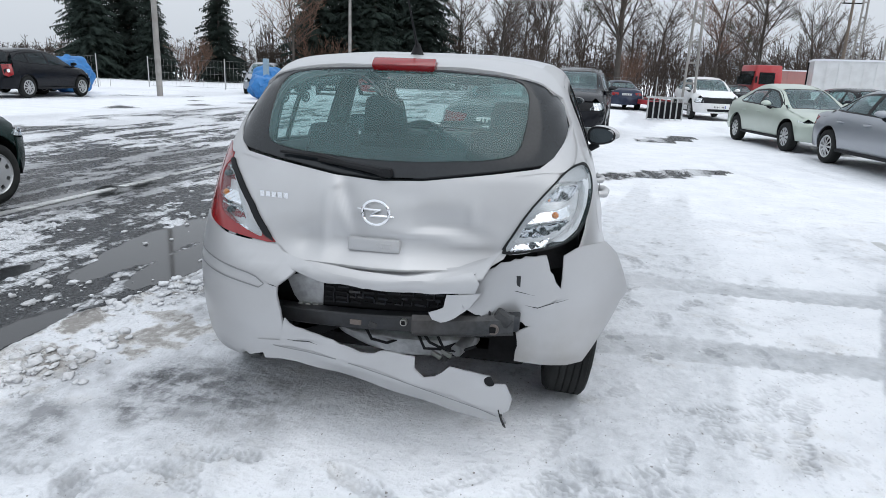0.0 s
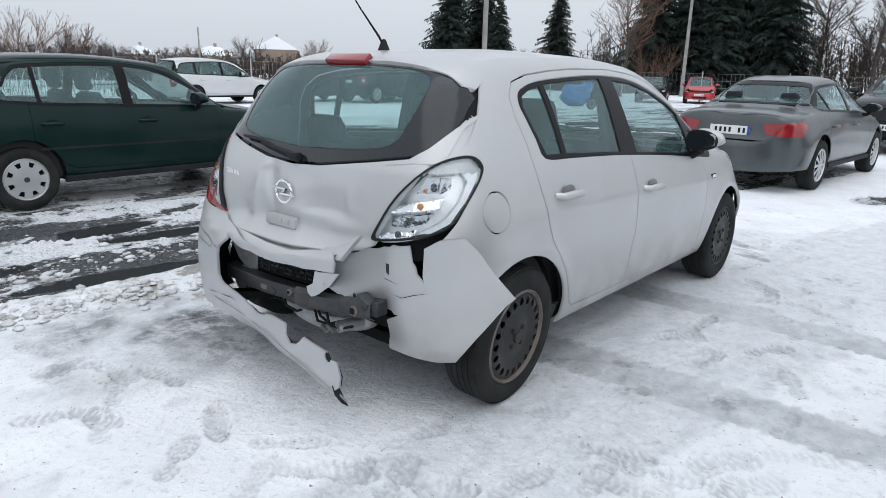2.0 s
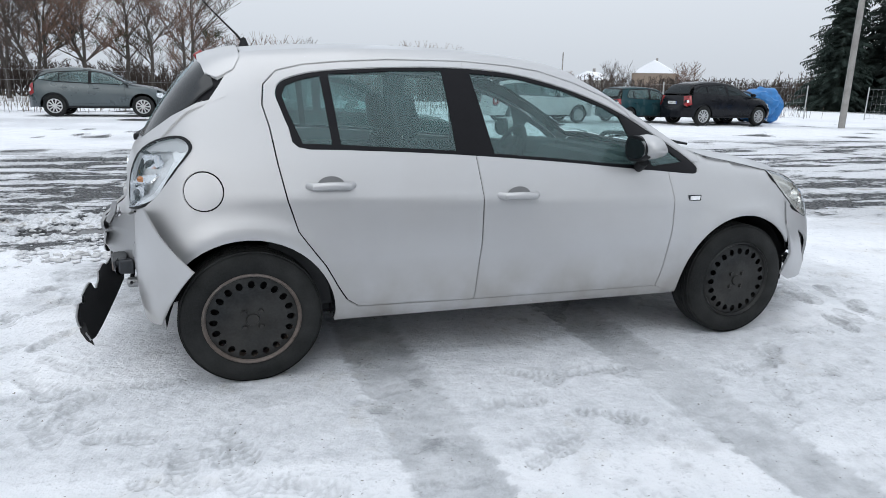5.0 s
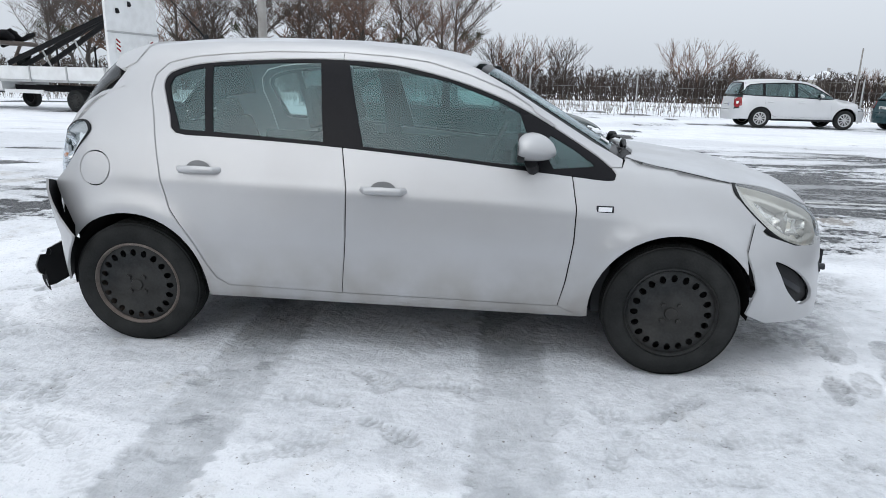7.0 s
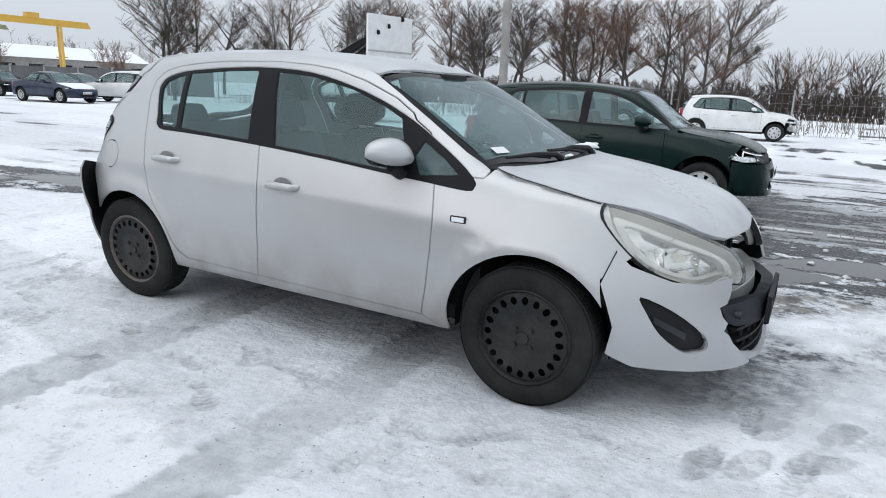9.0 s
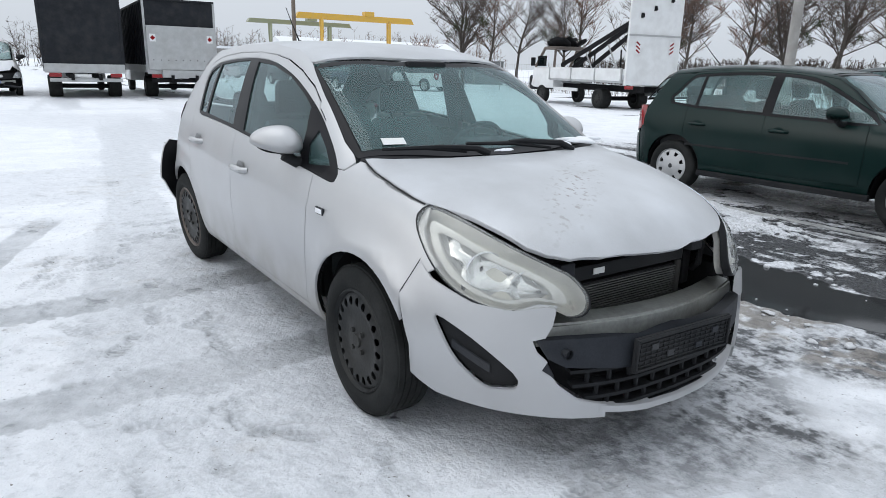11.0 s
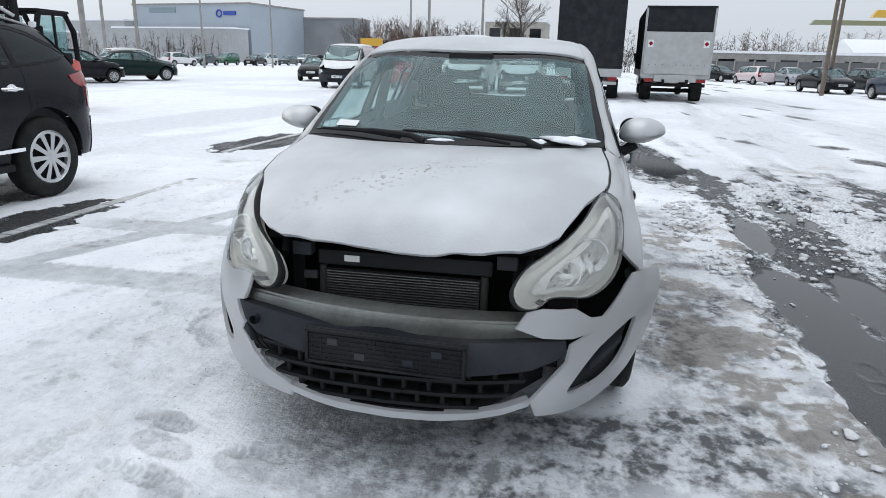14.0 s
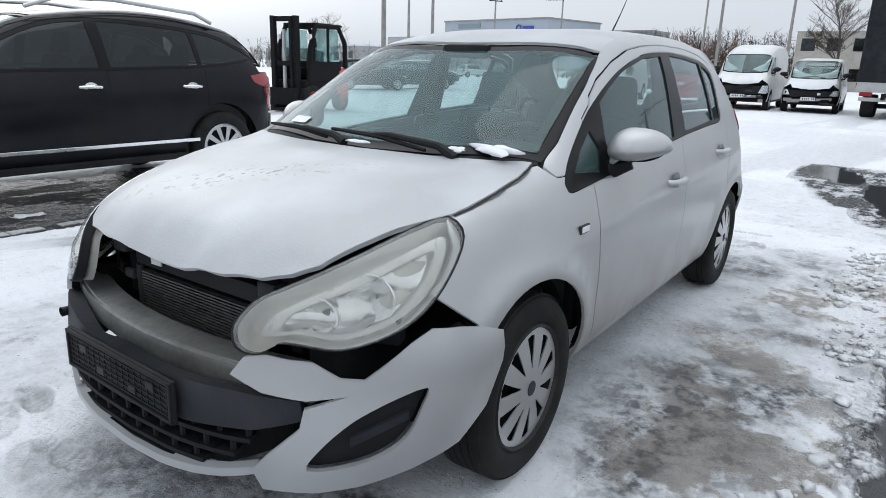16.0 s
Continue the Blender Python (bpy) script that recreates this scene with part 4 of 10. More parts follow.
    box(bm, (-1.45, 0, 0.62), (0.55, 1.1, 0.06))
    for s in (-1, 1):
        box(bm, (-0.2, s * 0.735, 0.62), (1.95, 0.05, 0.62), None, 0.02)
        box(bm, (-0.28, s * 0.67, 1.13), (0.11, 0.05, 0.42), Matrix.Rotation(radians(s * 13), 3, "X"), 0.02)
    part("cabin_lining", bm, M_DASH, car)
    bm = boxed((0.42, 0, 1.335), (0.05, 0.24, 0.06), None, 0.02)
    part("rear_view_mirror", bm, M_BLACK, car, smooth=True)
    B.inner("inner_shell", M_DARK, car, lambda x, y, z: z < 0.86 and (-1.72 if y > 0 else -1.50) < x < 1.60 and (math.hypot(x + 1.2555, z - 0.3) > 0.36 or abs(y) < 0.5) and (math.hypot(x - 1.2555, z - 0.3) > 0.37 or abs(y) < 0.5) and not (x > 1.0 and z > 0.6), 0.028)
    B.inner("rear_glass_surround", M_GLOSS_BLACK, car, lambda x, y, z: x < -1.22 and z > 1.0 and (0.56 < abs(y) < 0.70 or z > 1.37) and z < 1.40, 0.016)
    for s in (-1, 1):
        B.inner("pillar_inner", M_SILVER, car, lambda x, y, z, s=s: x < -1.30 and 1.0 < z < 1.30 and s * y > 0.635 and z < 1.14 + 3.0 * (s * y - 0.66), 0.007)
    top_x = (-0.03, 0.233, 0.44, 0.594, 0.747, 0.885)
    band_low = lambda x: float(np.interp(x, top_x, (1.345, 1.288, 1.219, 1.150, 1.063, 0.979))) + 0.008
    band_high = lambda x: float(np.interp(x, (0.0, 0.24, 0.49, 0.70, 0.88), (1.405, 1.365, 1.268, 1.148, 1.040))) + 0.004
    B.inner("pillar_inner", M_DARK, car, lambda x, y, z: -0.03 < x < 0.90 and abs(y) > 0.55 and band_low(x) < z < band_high(x), 0.012)
    B.inner("headliner", M_HEADLINER, car, lambda x, y, z: (z > 1.40 and -1.3 < x < 0.3) , 0.03)
    bm = boxed((0, 0, 0.235), (3.1, 1.15, 0.06), None, 0.02)
    part("underbody", bm, M_DARK, car)
    return car, B


M_BOWL = material("silvered_bowl", (0.75, 0.76, 0.77), 0.14, 0.95, 0.05, 20)
M_HEADLINER = material("grey_headliner", (0.30, 0.30, 0.29), 0.9, 0, 0.06, 6, 0.2, 120)
M_LAMP_BAND = material("yellowed_lamp_edge", (0.62, 0.61, 0.57), 0.35, 0.1, 0.12, 12, 0.1, 60)
M_GREY_LAMP = material("lamp_inside", (0.66, 0.65, 0.60), 0.30, 0.25, 0.15, 9, 0.2, 40)
M_BEZEL = material("hazed_lamp_bezel", (0.60, 0.60, 0.59), 0.30, 0.3, 0.08, 20, 0.1, 60)


def snowy_bonnet():
    """Silver paint under a thin crust of frozen snow, with bare scuffs and rusty chips."""
    m = material("frosted_silver_paint", (0.44, 0.45, 0.465), 0.48, 0.25, 0.06, 3, 0.25, 160, 0.15, (0.60, 0.62, 0.65), 0.75)
    n, l = m.node_tree.nodes, m.node_tree.links
    b = n["Principled BSDF"]
    base = b.inputs["Base Color"].links[0].from_socket
    co = n.new("ShaderNodeTexCoord")
    off = n.new("ShaderNodeVectorMath")
    off.operation = "SUBTRACT"
    off.inputs[1].default_value = (1.60, -0.06, 0)
    l.new(co.outputs["Object"], off.inputs[0])
    rot = n.new("ShaderNodeMapping")
    rot.inputs["Rotation"].default_value = (0, 0, radians(-128))
    l.new(off.outputs[0], rot.inputs["Vector"])
    mp = n.new("ShaderNodeMapping")
    mp.inputs["Scale"].default_value = (2.4, 11, 0)
    l.new(rot.outputs[0], mp.inputs["Vector"])
    ln = n.new("ShaderNodeVectorMath")
    ln.operation = "LENGTH"
    l.new(mp.outputs[0], ln.inputs[0])
    fade = n.new("ShaderNodeMapRange")
    fade.inputs["From Min"].default_value, fade.inputs["From Max"].default_value = 1.3, 0.0
    l.new(ln.outputs["Value"], fade.inputs["Value"])
    sp = n.new("ShaderNodeTexNoise")
    sp.inputs["Scale"].default_value, sp.inputs["Detail"].default_value = 38, 6
    l.new(co.outputs["Object"], sp.inputs["Vector"])
    th = n.new("ShaderNodeMapRange")
    th.inputs["From Min"].default_value, th.inputs["From Max"].default_value = 0.56, 0.66
    l.new(sp.outputs["Fac"], th.inputs["Value"])
    mul = n.new("ShaderNodeMath")
    mul.operation, mul.use_clamp = "MULTIPLY", True
    l.new(fade.outputs[0], mul.inputs[0])
    l.new(th.outputs[0], mul.inputs[1])
    mx = n.new("ShaderNodeMixRGB")
    mx.inputs["Color2"].default_value = (0.20, 0.17, 0.155, 1)
    l.new(mul.outputs[0], mx.inputs["Fac"])
    l.new(base, mx.inputs["Color1"])
    l.new(mx.outputs[0], b.inputs["Base Color"])
    return m


M_HOOD = snowy_bonnet()


def jagged(pts, amount, seed, step=0.03):
    """An open line broken into an uneven tear."""
    rnd = random.Random(seed)
    out = []
    for (x0, y0), (x1, y1) in zip(pts, pts[1:]):
        k = max(1, int(math.hypot(x1 - x0, y1 - y0) / step))
        for i in range(k):
            j = amount if i else 0
            out.append((x0 + (x1 - x0) * i / k + rnd.uniform(-j, j), y0 + (y1 - y0) * i / k + rnd.uniform(-j, j)))
    return out + [pts[-1]]


def front_end(car, B):
    # the bumper's torn halves, as degrees round the nose and heights: right one in place, left one pushed out
    right = [(60.5, 0.700), (57.1, 0.655), (47.6, 0.603), (39.3, 0.592), (34.6, 0.618), (31.1, 0.612), (31.9, 0.55), (33.2, 0.51), (35.6, 0.50), (34.5, 0.46), (32.6, 0.43), (33.6, 0.40), (31.6, 0.378), (29.8, 0.34), (26.1, 0.292), (19.9, 0.262), (19.9, 0.215), (27.1, 0.222), (36.0, 0.235), (45.0, 0.245), (55.0, 0.255)]
    right = right + [(61.5, 0.30)] + B.round_front([(1.60, 0.80, 0.42), (1.545, 0.81, 0.585)])
    left = jagged([(25.0, 0.52), (27.2, 0.568), (30.5, 0.578), (37.4, 0.565), (41.4, 0.522), (44.5, 0.516), (47.0, 0.552), (50.5, 0.602), (53.5, 0.634), (58.0, 0.630), (62.0, 0.620)], 0.003, 5, 3.0) + [(66.0, 0.602), (65.8, 0.52), (64.5, 0.38), (60.0, 0.285), (52.0, 0.235), (43.8, 0.205), (37.1, 0.200), (29.6, 0.212), (28.1, 0.27), (30.9, 0.32), (35.4, 0.39), (36.2, 0.448), (42.5, 0.478), (36.5, 0.470), (30.0, 0.485)]
    fog_r = [(55.0, 0.545), (47.0, 0.49), (38.9, 0.388), (38.0, 0.335), (41.0, 0.325), (44.3, 0.328), (50.0, 0.40), (53.5, 0.485)]
    fog_l = [(52.6, 0.489), (52.2, 0.434), (50.4, 0.347), (46.8, 0.297), (42.0, 0.274), (36.3, 0.273), (37.8, 0.325), (41.7, 0.391), (47.0, 0.452)]

    def pushed(p, n):
        a = math.degrees(math.atan2(p[1], p[0] - B.fx))
        k = max(0.0, min(1.0, (a - 43) / 13))
        return p + np.array((0.012, 0.058 * k * (0.4 + 0.6 * max(0, min(1, (p[2] - 0.25) / 0.3))), 0))

    for s, outline, fog, warp in ((-1, right, fog_r, None), (1, left, fog_l, pushed)):
        turn = lambda pts: [(s * a, z) for a, z in pts]
        mid = np.array(fog).mean(0)
        fog = smooth_loop(fog, 3)
        bp = B.panel("front_bumper", "CF", turn(outline), M_SILVER_TRIM, car, [turn(fog)], step=0.04, rim=0.014, off=0.004, warp=warp, label="silver bumper corner" if s < 0 else "cracked bumper corner pushed outwards")
        B.panel("bumper_inside", "CF", turn(outline), M_BLACK, bp, [turn(fog)], step=0.06, rim=0, off=-0.004, warp=warp)
        B.panel("fog_grille", "CF", turn(fog), M_BLACK, bp, off=-0.022, step=0.05, rim=0, warp=warp)
        B.panel("fog_slat", "CF", turn([(mid[0] + 5.5, mid[1] + 0.055), (mid[0] + 5.5, mid[1] + 0.030), (mid[0] - 2.5, mid[1] - 0.040), (mid[0] - 2.5, mid[1] - 0.012)]), M_GREY_PLASTIC, bp, off=-0.010, step=0.05, rim=0.02, warp=warp)
    tip = B.round_front([(1.545, 0.81, 0.585)])[0]
    B.panel("bumper_seam", "CF", [(-60.5, 0.702), (-tip[0], tip[1] + 0.002), (-tip[0], tip[1] + 0.010), (-60.5, 0.711)], M_BLACK, car, off=0.006, step=0.05, rim=0)
    # lower lip
    lip = [(-21.3, 0.262), (-14.5, 0.242), (-9.0, 0.229), (1.6, 0.222), (9.0, 0.224), (17.4, 0.236), (22.9, 0.251), (28.0, 0.274)]
    lip = lip + [(a, z - 0.024) for a, z in lip[::-1]]
    B.panel("bumper_lip", "CF", lip, M_SILVER_TRIM, car, step=0.04, rim=0.03, off=0.006)
    # black grille insert with its rows of openings
    grille = new("lower_grille")
    grille.parent = car
    back = [(-32, 0.45), (33, 0.45), (33, 0.30), (20, 0.205), (0, 0.198), (-20, 0.22), (-30, 0.33)]
    B.panel("grille_back", "CF", back, M_DARK, grille, off=-0.07, step=0.08, rim=0)
    for z0, ya in ((0.385, 0.44), (0.335, 0.43), (0.287, 0.38), (0.244, 0.28), (0.222, 0.26)):
        pts = [B.place("CF", a, z0)[0] for a in np.linspace(-math.degrees(math.atan2(ya, 0.87)), math.degrees(math.atan2(ya, 0.87)), 15)]
        bm = bmesh.new()
        for p, q in zip(pts, pts[1:]):
            d = Vector(q - p)
            mid = (Vector(p) + Vector(q)) / 2
            box(bm, mid - Vector((0.034, 0, 0)), (d.length + 0.006, 0.045, 0.012), Matrix.Rotation(math.atan2(d.y, d.x), 3, "Z"))
        part("grille_bar", bm, M_BLACK, grille)
    for a in np.linspace(-27, 27, 12):
        bm = bmesh.new()
        for k, (z0, z1) in enumerate(((0.385, 0.335), (0.335, 0.287), (0.287, 0.244))):
            lim = (27, 25, 20)[k]
            aa = a + (1.1 if k % 2 else -1.1)
            if abs(aa) < lim:
                p0, p1 = B.place("CF", aa, z0)[0], B.place("CF", aa, z1)[0]
                tube(bm, [Vector(p0) - Vector((0.028, 0, 0)), Vector(p1) - Vector((0.028, 0, 0))], 0.009, 6)
        if len(bm.verts):
            part("grille_rib", bm, M_BLACK, grille)
        else:
            bm.free()
    # grey plastic crossbar and the empty plate holder
    cross = [(-35.0, 0.502), (-27, 0.502), (-15, 0.498), (0, 0.489), (16, 0.476), (27, 0.470), (35, 0.462), (35.5, 0.41), (28, 0.375), (16, 0.362), (0, 0.372), (-15.6, 0.385), (-29, 0.408), (-32.6, 0.44)]
    B.panel("bumper_crossbar", "CF", cross, M_GREY_PLASTIC, car, step=0.04, off=0.0, rim=0.05)
    holder = new("plate_holder")
    holder.parent = car
    holder.matrix_basis = pose(2.113, 0.003, 0.424, -1.6, 0, 0)
    part("holder_base", boxed((0, 0, 0), (0.012, 0.53, 0.125), None, 0.004), M_BLACK, holder)
    rnd = random.Random(4)
    for z in (-0.054, 0.054):
        part("holder_rim", boxed((0.009, 0, z), (0.010, 0.525, 0.010), None, 0.002), M_BLACK, holder)
    for y in (-0.257, 0.257):
        part("holder_rim", boxed((0.009, y, 0), (0.010, 0.010, 0.115), None, 0.002), M_BLACK, holder)
    for k in range(6):
        part("holder_rib", boxed((0.008, 0, -0.040 + 0.016 * k), (0.004, 0.50, 0.0035)), M_BLACK, holder)
    for k in range(17):
        part("holder_rib", boxed((0.007, -0.24 + 0.03 * k, rnd.uniform(-0.01, 0.01)), (0.004, 0.0035, 0.085)), M_BLACK, holder)
    for y, z in ((-0.17, 0.02), (0.17, 0.02), (-0.08, -0.02), (0.08, -0.02)):
        part("holder_clip", boxed((0.010, y, z), (0.006, 0.035, 0.022), None, 0.002), M_GREY_PLASTIC, holder)
    # tow-eye cover hanging out
    bm = boxed((1.965, -0.545, 0.385), (0.035, 0.085, 0.085), Matrix.Rotation(radians(-30), 3, "Z") @ Matrix.Rotation(radians(25), 3, "X"), 0.012, (0.7, 0.9))
    part("loose_cover", bm, M_GREY_PLASTIC, car, "grey plastic cover hanging loose", True)
    bm = bmesh.new()
    lathe(bm, [(0.0, 0.0), (0.013, 0.0), (0.016, 0.05)], steps=16, m=Matrix.Translation((1.985, -0.48, 0.458)) @ Matrix.Rotation(radians(-90), 4, "Z"))
    part("tow_eye", bm, M_BEAM, car, smooth=True)
    # aluminium beam
    bm = bmesh.new()
    for y in np.linspace(-0.56, 0.56, 15):
        x = 1.985 - 0.30 * (y / 0.62) ** 2 * 0.42
        z = 0.493 - 0.026 * y
        sec = [(x + 0.045, z + 0.030), (x - 0.05, z + 0.036), (x - 0.05, z - 0.05), (x + 0.05, z - 0.045)]
        ring = [bm.verts.new((a, y, b)) for a, b in sec]
        if y > -0.56:
            for k in range(4):
                bm.faces.new((last[k], last[(k + 1) % 4], ring[(k + 1) % 4], ring[k]))
        else:
            bm.faces.new(ring)
        last = ring
    bm.faces.new(last[::-1])
    bmesh.ops.bevel(bm, geom=[e for e in bm.edges if abs(e.verts[0].co.y - e.verts[1].co.y) > 0.02], offset=0.008, segments=2, affect="EDGES")
    part("crash_beam", bm, M_ALU, car, "bare scratched aluminium crash beam", True)
    # condenser with fins, and the dark bay round it
    cond = new("condenser")
    cond.parent = car
    part("condenser_core", boxed((1.842, -0.006, 0.525), (0.02, 0.555, 0.165)), M_DARK, cond)
    for k in range(16):
        part("condenser_tube", boxed((1.856, -0.006, 0.452 + k * 0.0098), (0.012, 0.545, 0.0042)), M_FIN, cond)
    for y in (-0.292, 0.285):
        bm = bmesh.new()
        tube(bm, [(1.855, y, 0.44), (1.855, y, 0.620)], 0.014, 10)
        part("condenser_tank", bm, M_RADIATOR, cond, smooth=True)
    part("condenser_bracket", boxed((1.865, -0.335, 0.582), (0.02, 0.05, 0.030), None, 0.006), M_GREY_PLASTIC, cond)
    part("bulkhead", boxed((1.66, 0, 0.50), (0.05, 1.10, 0.54)), M_DARK, car)
    part("radiator_support", boxed((1.80, 0, 0.725), (0.10, 1.0, 0.05), None, 0.01), M_DARK, car)
    part("slam_panel", boxed((1.83, 0, 0.752), (0.05, 0.75, 0.03), None, 0.006), M_DARK, car)
    part("bay_floor", boxed((1.62, 0, 0.30), (0.5, 0.95, 0.04)), M_DARK, car)
    for s in (-1, 1):
        part("support_post", boxed((1.78, s * 0.40, 0.62), (0.08, 0.05, 0.26), None, 0.01), M_DARK, car)
        part("chassis_leg", boxed((1.72, s * 0.55, 0.50), (0.30, 0.10, 0.16), None, 0.02), M_DARK, car)
        part("support_bracket", boxed((1.86, s * 0.36, 0.68), (0.05, 0.07, 0.05), None, 0.008), M_GREY_PLASTIC, car)
        part("hose", tube(bmesh.new(), [(1.80, s * 0.45, 0.72), (1.86, s * 0.43, 0.66), (1.84, s * 0.45, 0.58), (1.80, s * 0.47, 0.54)], 0.014, 8), M_BLACK, car, smooth=True)
        part("lamp_bracket", boxed((1.70, s * 0.62, 0.60), (0.06, 0.10, 0.10), Matrix.Rotation(s * 0.4, 3, "Z"), 0.01), M_GREY_PLASTIC, car)
    part("upper_rail", boxed((1.845, 0.0, 0.648), (0.03, 0.62, 0.055), None, 0.008), M_BLACK, car)
    part("maker_tag", boxed((1.864, -0.183, 0.650), (0.004, 0.055, 0.022)), M_PLATE, car, "small white sticker with unreadable print")
    part("latch", boxed((1.83, 0.0, 0.70), (0.05, 0.05, 0.035), None, 0.006), M_GREY_PLASTIC, car)


M_FIN = material("condenser_tube_metal", (0.13, 0.13, 0.125), 0.5, 0.7, 0.3, 30, 0.2, 150)


M_FRIT = material("black_printed_glass_edge", (0.014, 0.017, 0.020), 0.16, 0, 0.2, 6, 0, 80, 0.6)


def rear_end(car, B):
    dent = [(0.135, 0.90, 0.05, 0.09, 0.014), (0.12, 0.78, 0.06, 0.07, 0.018), (-0.24, 0.845, 0.15, 0.045, 0.032), (0.0, 0.74, 0.3, 0.05, 0.020), (-0.10, 0.93, 0.10, 0.05, 0.012), (0.27, 0.745, 0.04, 0.04, 0.016)]
    ridge = [(0.195, 0.87, 0.014, 0.12, 0.006), (0.165, 0.958, 0.016, 0.014, 0.016), (-0.20, 0.795, 0.13, 0.018, 0.014), (-0.33, 0.765, 0.08, 0.018, 0.012), (0.20, 0.775, 0.014, 0.05, 0.006), (-0.36, 0.87, 0.02, 0.04, 0.010)]

    def shoved(p, n):
        # the right corner is driven forwards under the lamp
        clip = lambda v: max(0.0, min(1.0, v))
        return p + np.array((0.088 * clip((1.0 - p[2]) / 0.26) * clip((-p[1] - 0.12) / 0.36) * clip((-1.44 - p[0]) / 0.22), 0, 0))

    def dented(p, n):
        y, z = p[1], p[2]
        d = sum(a * math.exp(-(((y - cy) / sy) ** 2 + ((z - cz) / sz) ** 2)) for cy, cz, sy, sz, a in dent)
        r = sum(a * math.exp(-(((y - cy) / sy) ** 2 + ((z - cz) / sz) ** 2)) for cy, cz, sy, sz, a in ridge)
        # a sharp fold down from the glass, and the upper rim of the dent beside the lamp
        fold = 0.165 - 0.42 * (0.96 - z)
        d += 0.011 * math.tanh((fold - y) / 0.010) * math.exp(-((y - fold) / 0.09) ** 2) * math.exp(-((z - 0.86) / 0.10) ** 4)
        rim = 0.835 - 0.9 * (y + 0.26) ** 2
        d += 0.009 * math.tanh((rim - z) / 0.012) * math.exp(-((z - rim) / 0.07) ** 2) * math.exp(-((y + 0.26) / 0.16) ** 4)
        return shoved(p, n) + np.array((d - r, 0, 0))

    gate = new("tailgate")
    gate.parent = car
    g = [(0.0, 0.987), (0.165, 0.996), (0.26, 1.010), (0.425, 1.033), (0.594, 1.060), (0.638, 1.078), (0.668, 1.12), (0.678, 1.19), (0.655, 1.27), (0.61, 1.325), (0.533, 1.362), (0.38, 1.384), (0.2, 1.394), (0.0, 1.397)]
    g = g + [(-y, z) for y, z in g[-2:0:-1]]
    gi = [(0.0, 1.050), (0.265, 1.062), (0.425, 1.078), (0.495, 1.105), (0.515, 1.17), (0.52, 1.24), (0.51, 1.315), (0.45, 1.362), (0.25, 1.380), (0.0, 1.385)]
    gi = smooth_loop(gi + [(-y, z) for y, z in gi[-2:0:-1]], 3)
    B.panel("glass_band", "B", g, M_FRIT, gate, [gi], off=-0.001, step=0.05, gap=0.003)
    B.panel("rear_glass", "B", gi, M_GLASS_REAR, gate, off=-0.003, rim=0, gap=0, step=0.08)
    pillar = [(0.50, 1.020), (0.58, 1.048), (0.63, 1.088), (0.662, 1.14), (0.680, 1.195), (0.688, 1.225), (0.694, 1.16), (0.698, 1.09), (0.695, 1.035), (0.655, 1.030), (0.60, 1.030)]
    for s in (-1, 1):
        B.panel("pillar_skin", "B", [(s * y, z) for y, z in pillar], M_SILVER, car, off=0.003, step=0.04, rim=0.01)
    low = [(0.0, 0.981), (0.165, 0.990), (0.26, 1.004), (0.425, 1.027), (0.594, 1.053), (0.655, 1.062), (0.66, 1.02), (0.625, 0.95), (0.575, 0.87), (0.525, 0.79), (0.485, 0.715), (0.44, 0.688), (0.30, 0.672), (0.0, 0.668)]
    low = low + [(-y, z) for y, z in low[-2:0:-1]]
    B.panel("tailgate_skin", "B", low, M_SILVER, gate, step=0.013, warp=dented, rim=0.015)
    skin = lambda y, z: Vector(dented(*B.place("B", y, z)))
    # round maker's badge, as a plain ring with a bar
    bm = bmesh.new()
    c = skin(0, 0.865) + Vector((-0.006, 0, 0))
    ring = [c + Vector((0.0, 0.052 * math.cos(a), 0.046 * math.sin(a))) for a in [2 * math.pi * k / 32 for k in range(33)]]
    tube(bm, ring, 0.0065, 8)
    tube(bm, [c + Vector((0, 0.07, 0.012)), c + Vector((-0.004, -0.02, 0.010)), c + Vector((-0.004, 0.02, -0.010)), c + Vector((0, -0.07, -0.012))], 0.007, 6, [0.4, 1, 1, 0.4])
    part("badge_ring", bm, M_CHROME, gate, "chrome round badge", True)
    for k in range(5):
        p = skin(0.47 - k * 0.026, 0.90)
        part("name_bar", boxed(p + Vector((-0.004, 0, 0)), (0.005, 0.019, 0.022), None, 0.002), M_CHROME, gate)
    # number light housing
    p = skin(0.0, 0.745)
    lh = new("plate_light_cover")
    lh.parent = gate
    lh.location = p
    part("cover", boxed((-0.008, 0, 0), (0.03, 0.205, 0.052), None, 0.012), M_SILVER_TRIM, lh, smooth=True)
    for k in range(3):
        part("push_pad", boxed((-0.0245, -0.01 - 0.025 * k, 0.002), (0.003, 0.014, 0.018), None, 0.001), M_SILVER_TRIM, lh)
    # rear wiper
    a, b = skin(-0.015, 1.010), skin(0.42, 1.056)
    wiper(gate, a + Vector((-0.022, 0, 0)), b + Vector((-0.018, 0, 0)), 0.004)
    part("wiper_boss", boxed(skin(-0.02, 1.010) + Vector((-0.018, 0, 0)), (0.04, 0.055, 0.036), None, 0.014), M_BLACK, gate, smooth=True)
    # tail lamps
    lamp = [(35.3, 0.738), (37.7, 0.80), (44.1, 0.91), (52.8, 1.01), (59.0, 1.05), (65.0, 1.06), (68.0, 1.03), (67.4, 0.99), (62.7, 0.91), (56.2, 0.82), (49.4, 0.775), (41.0, 0.748)]
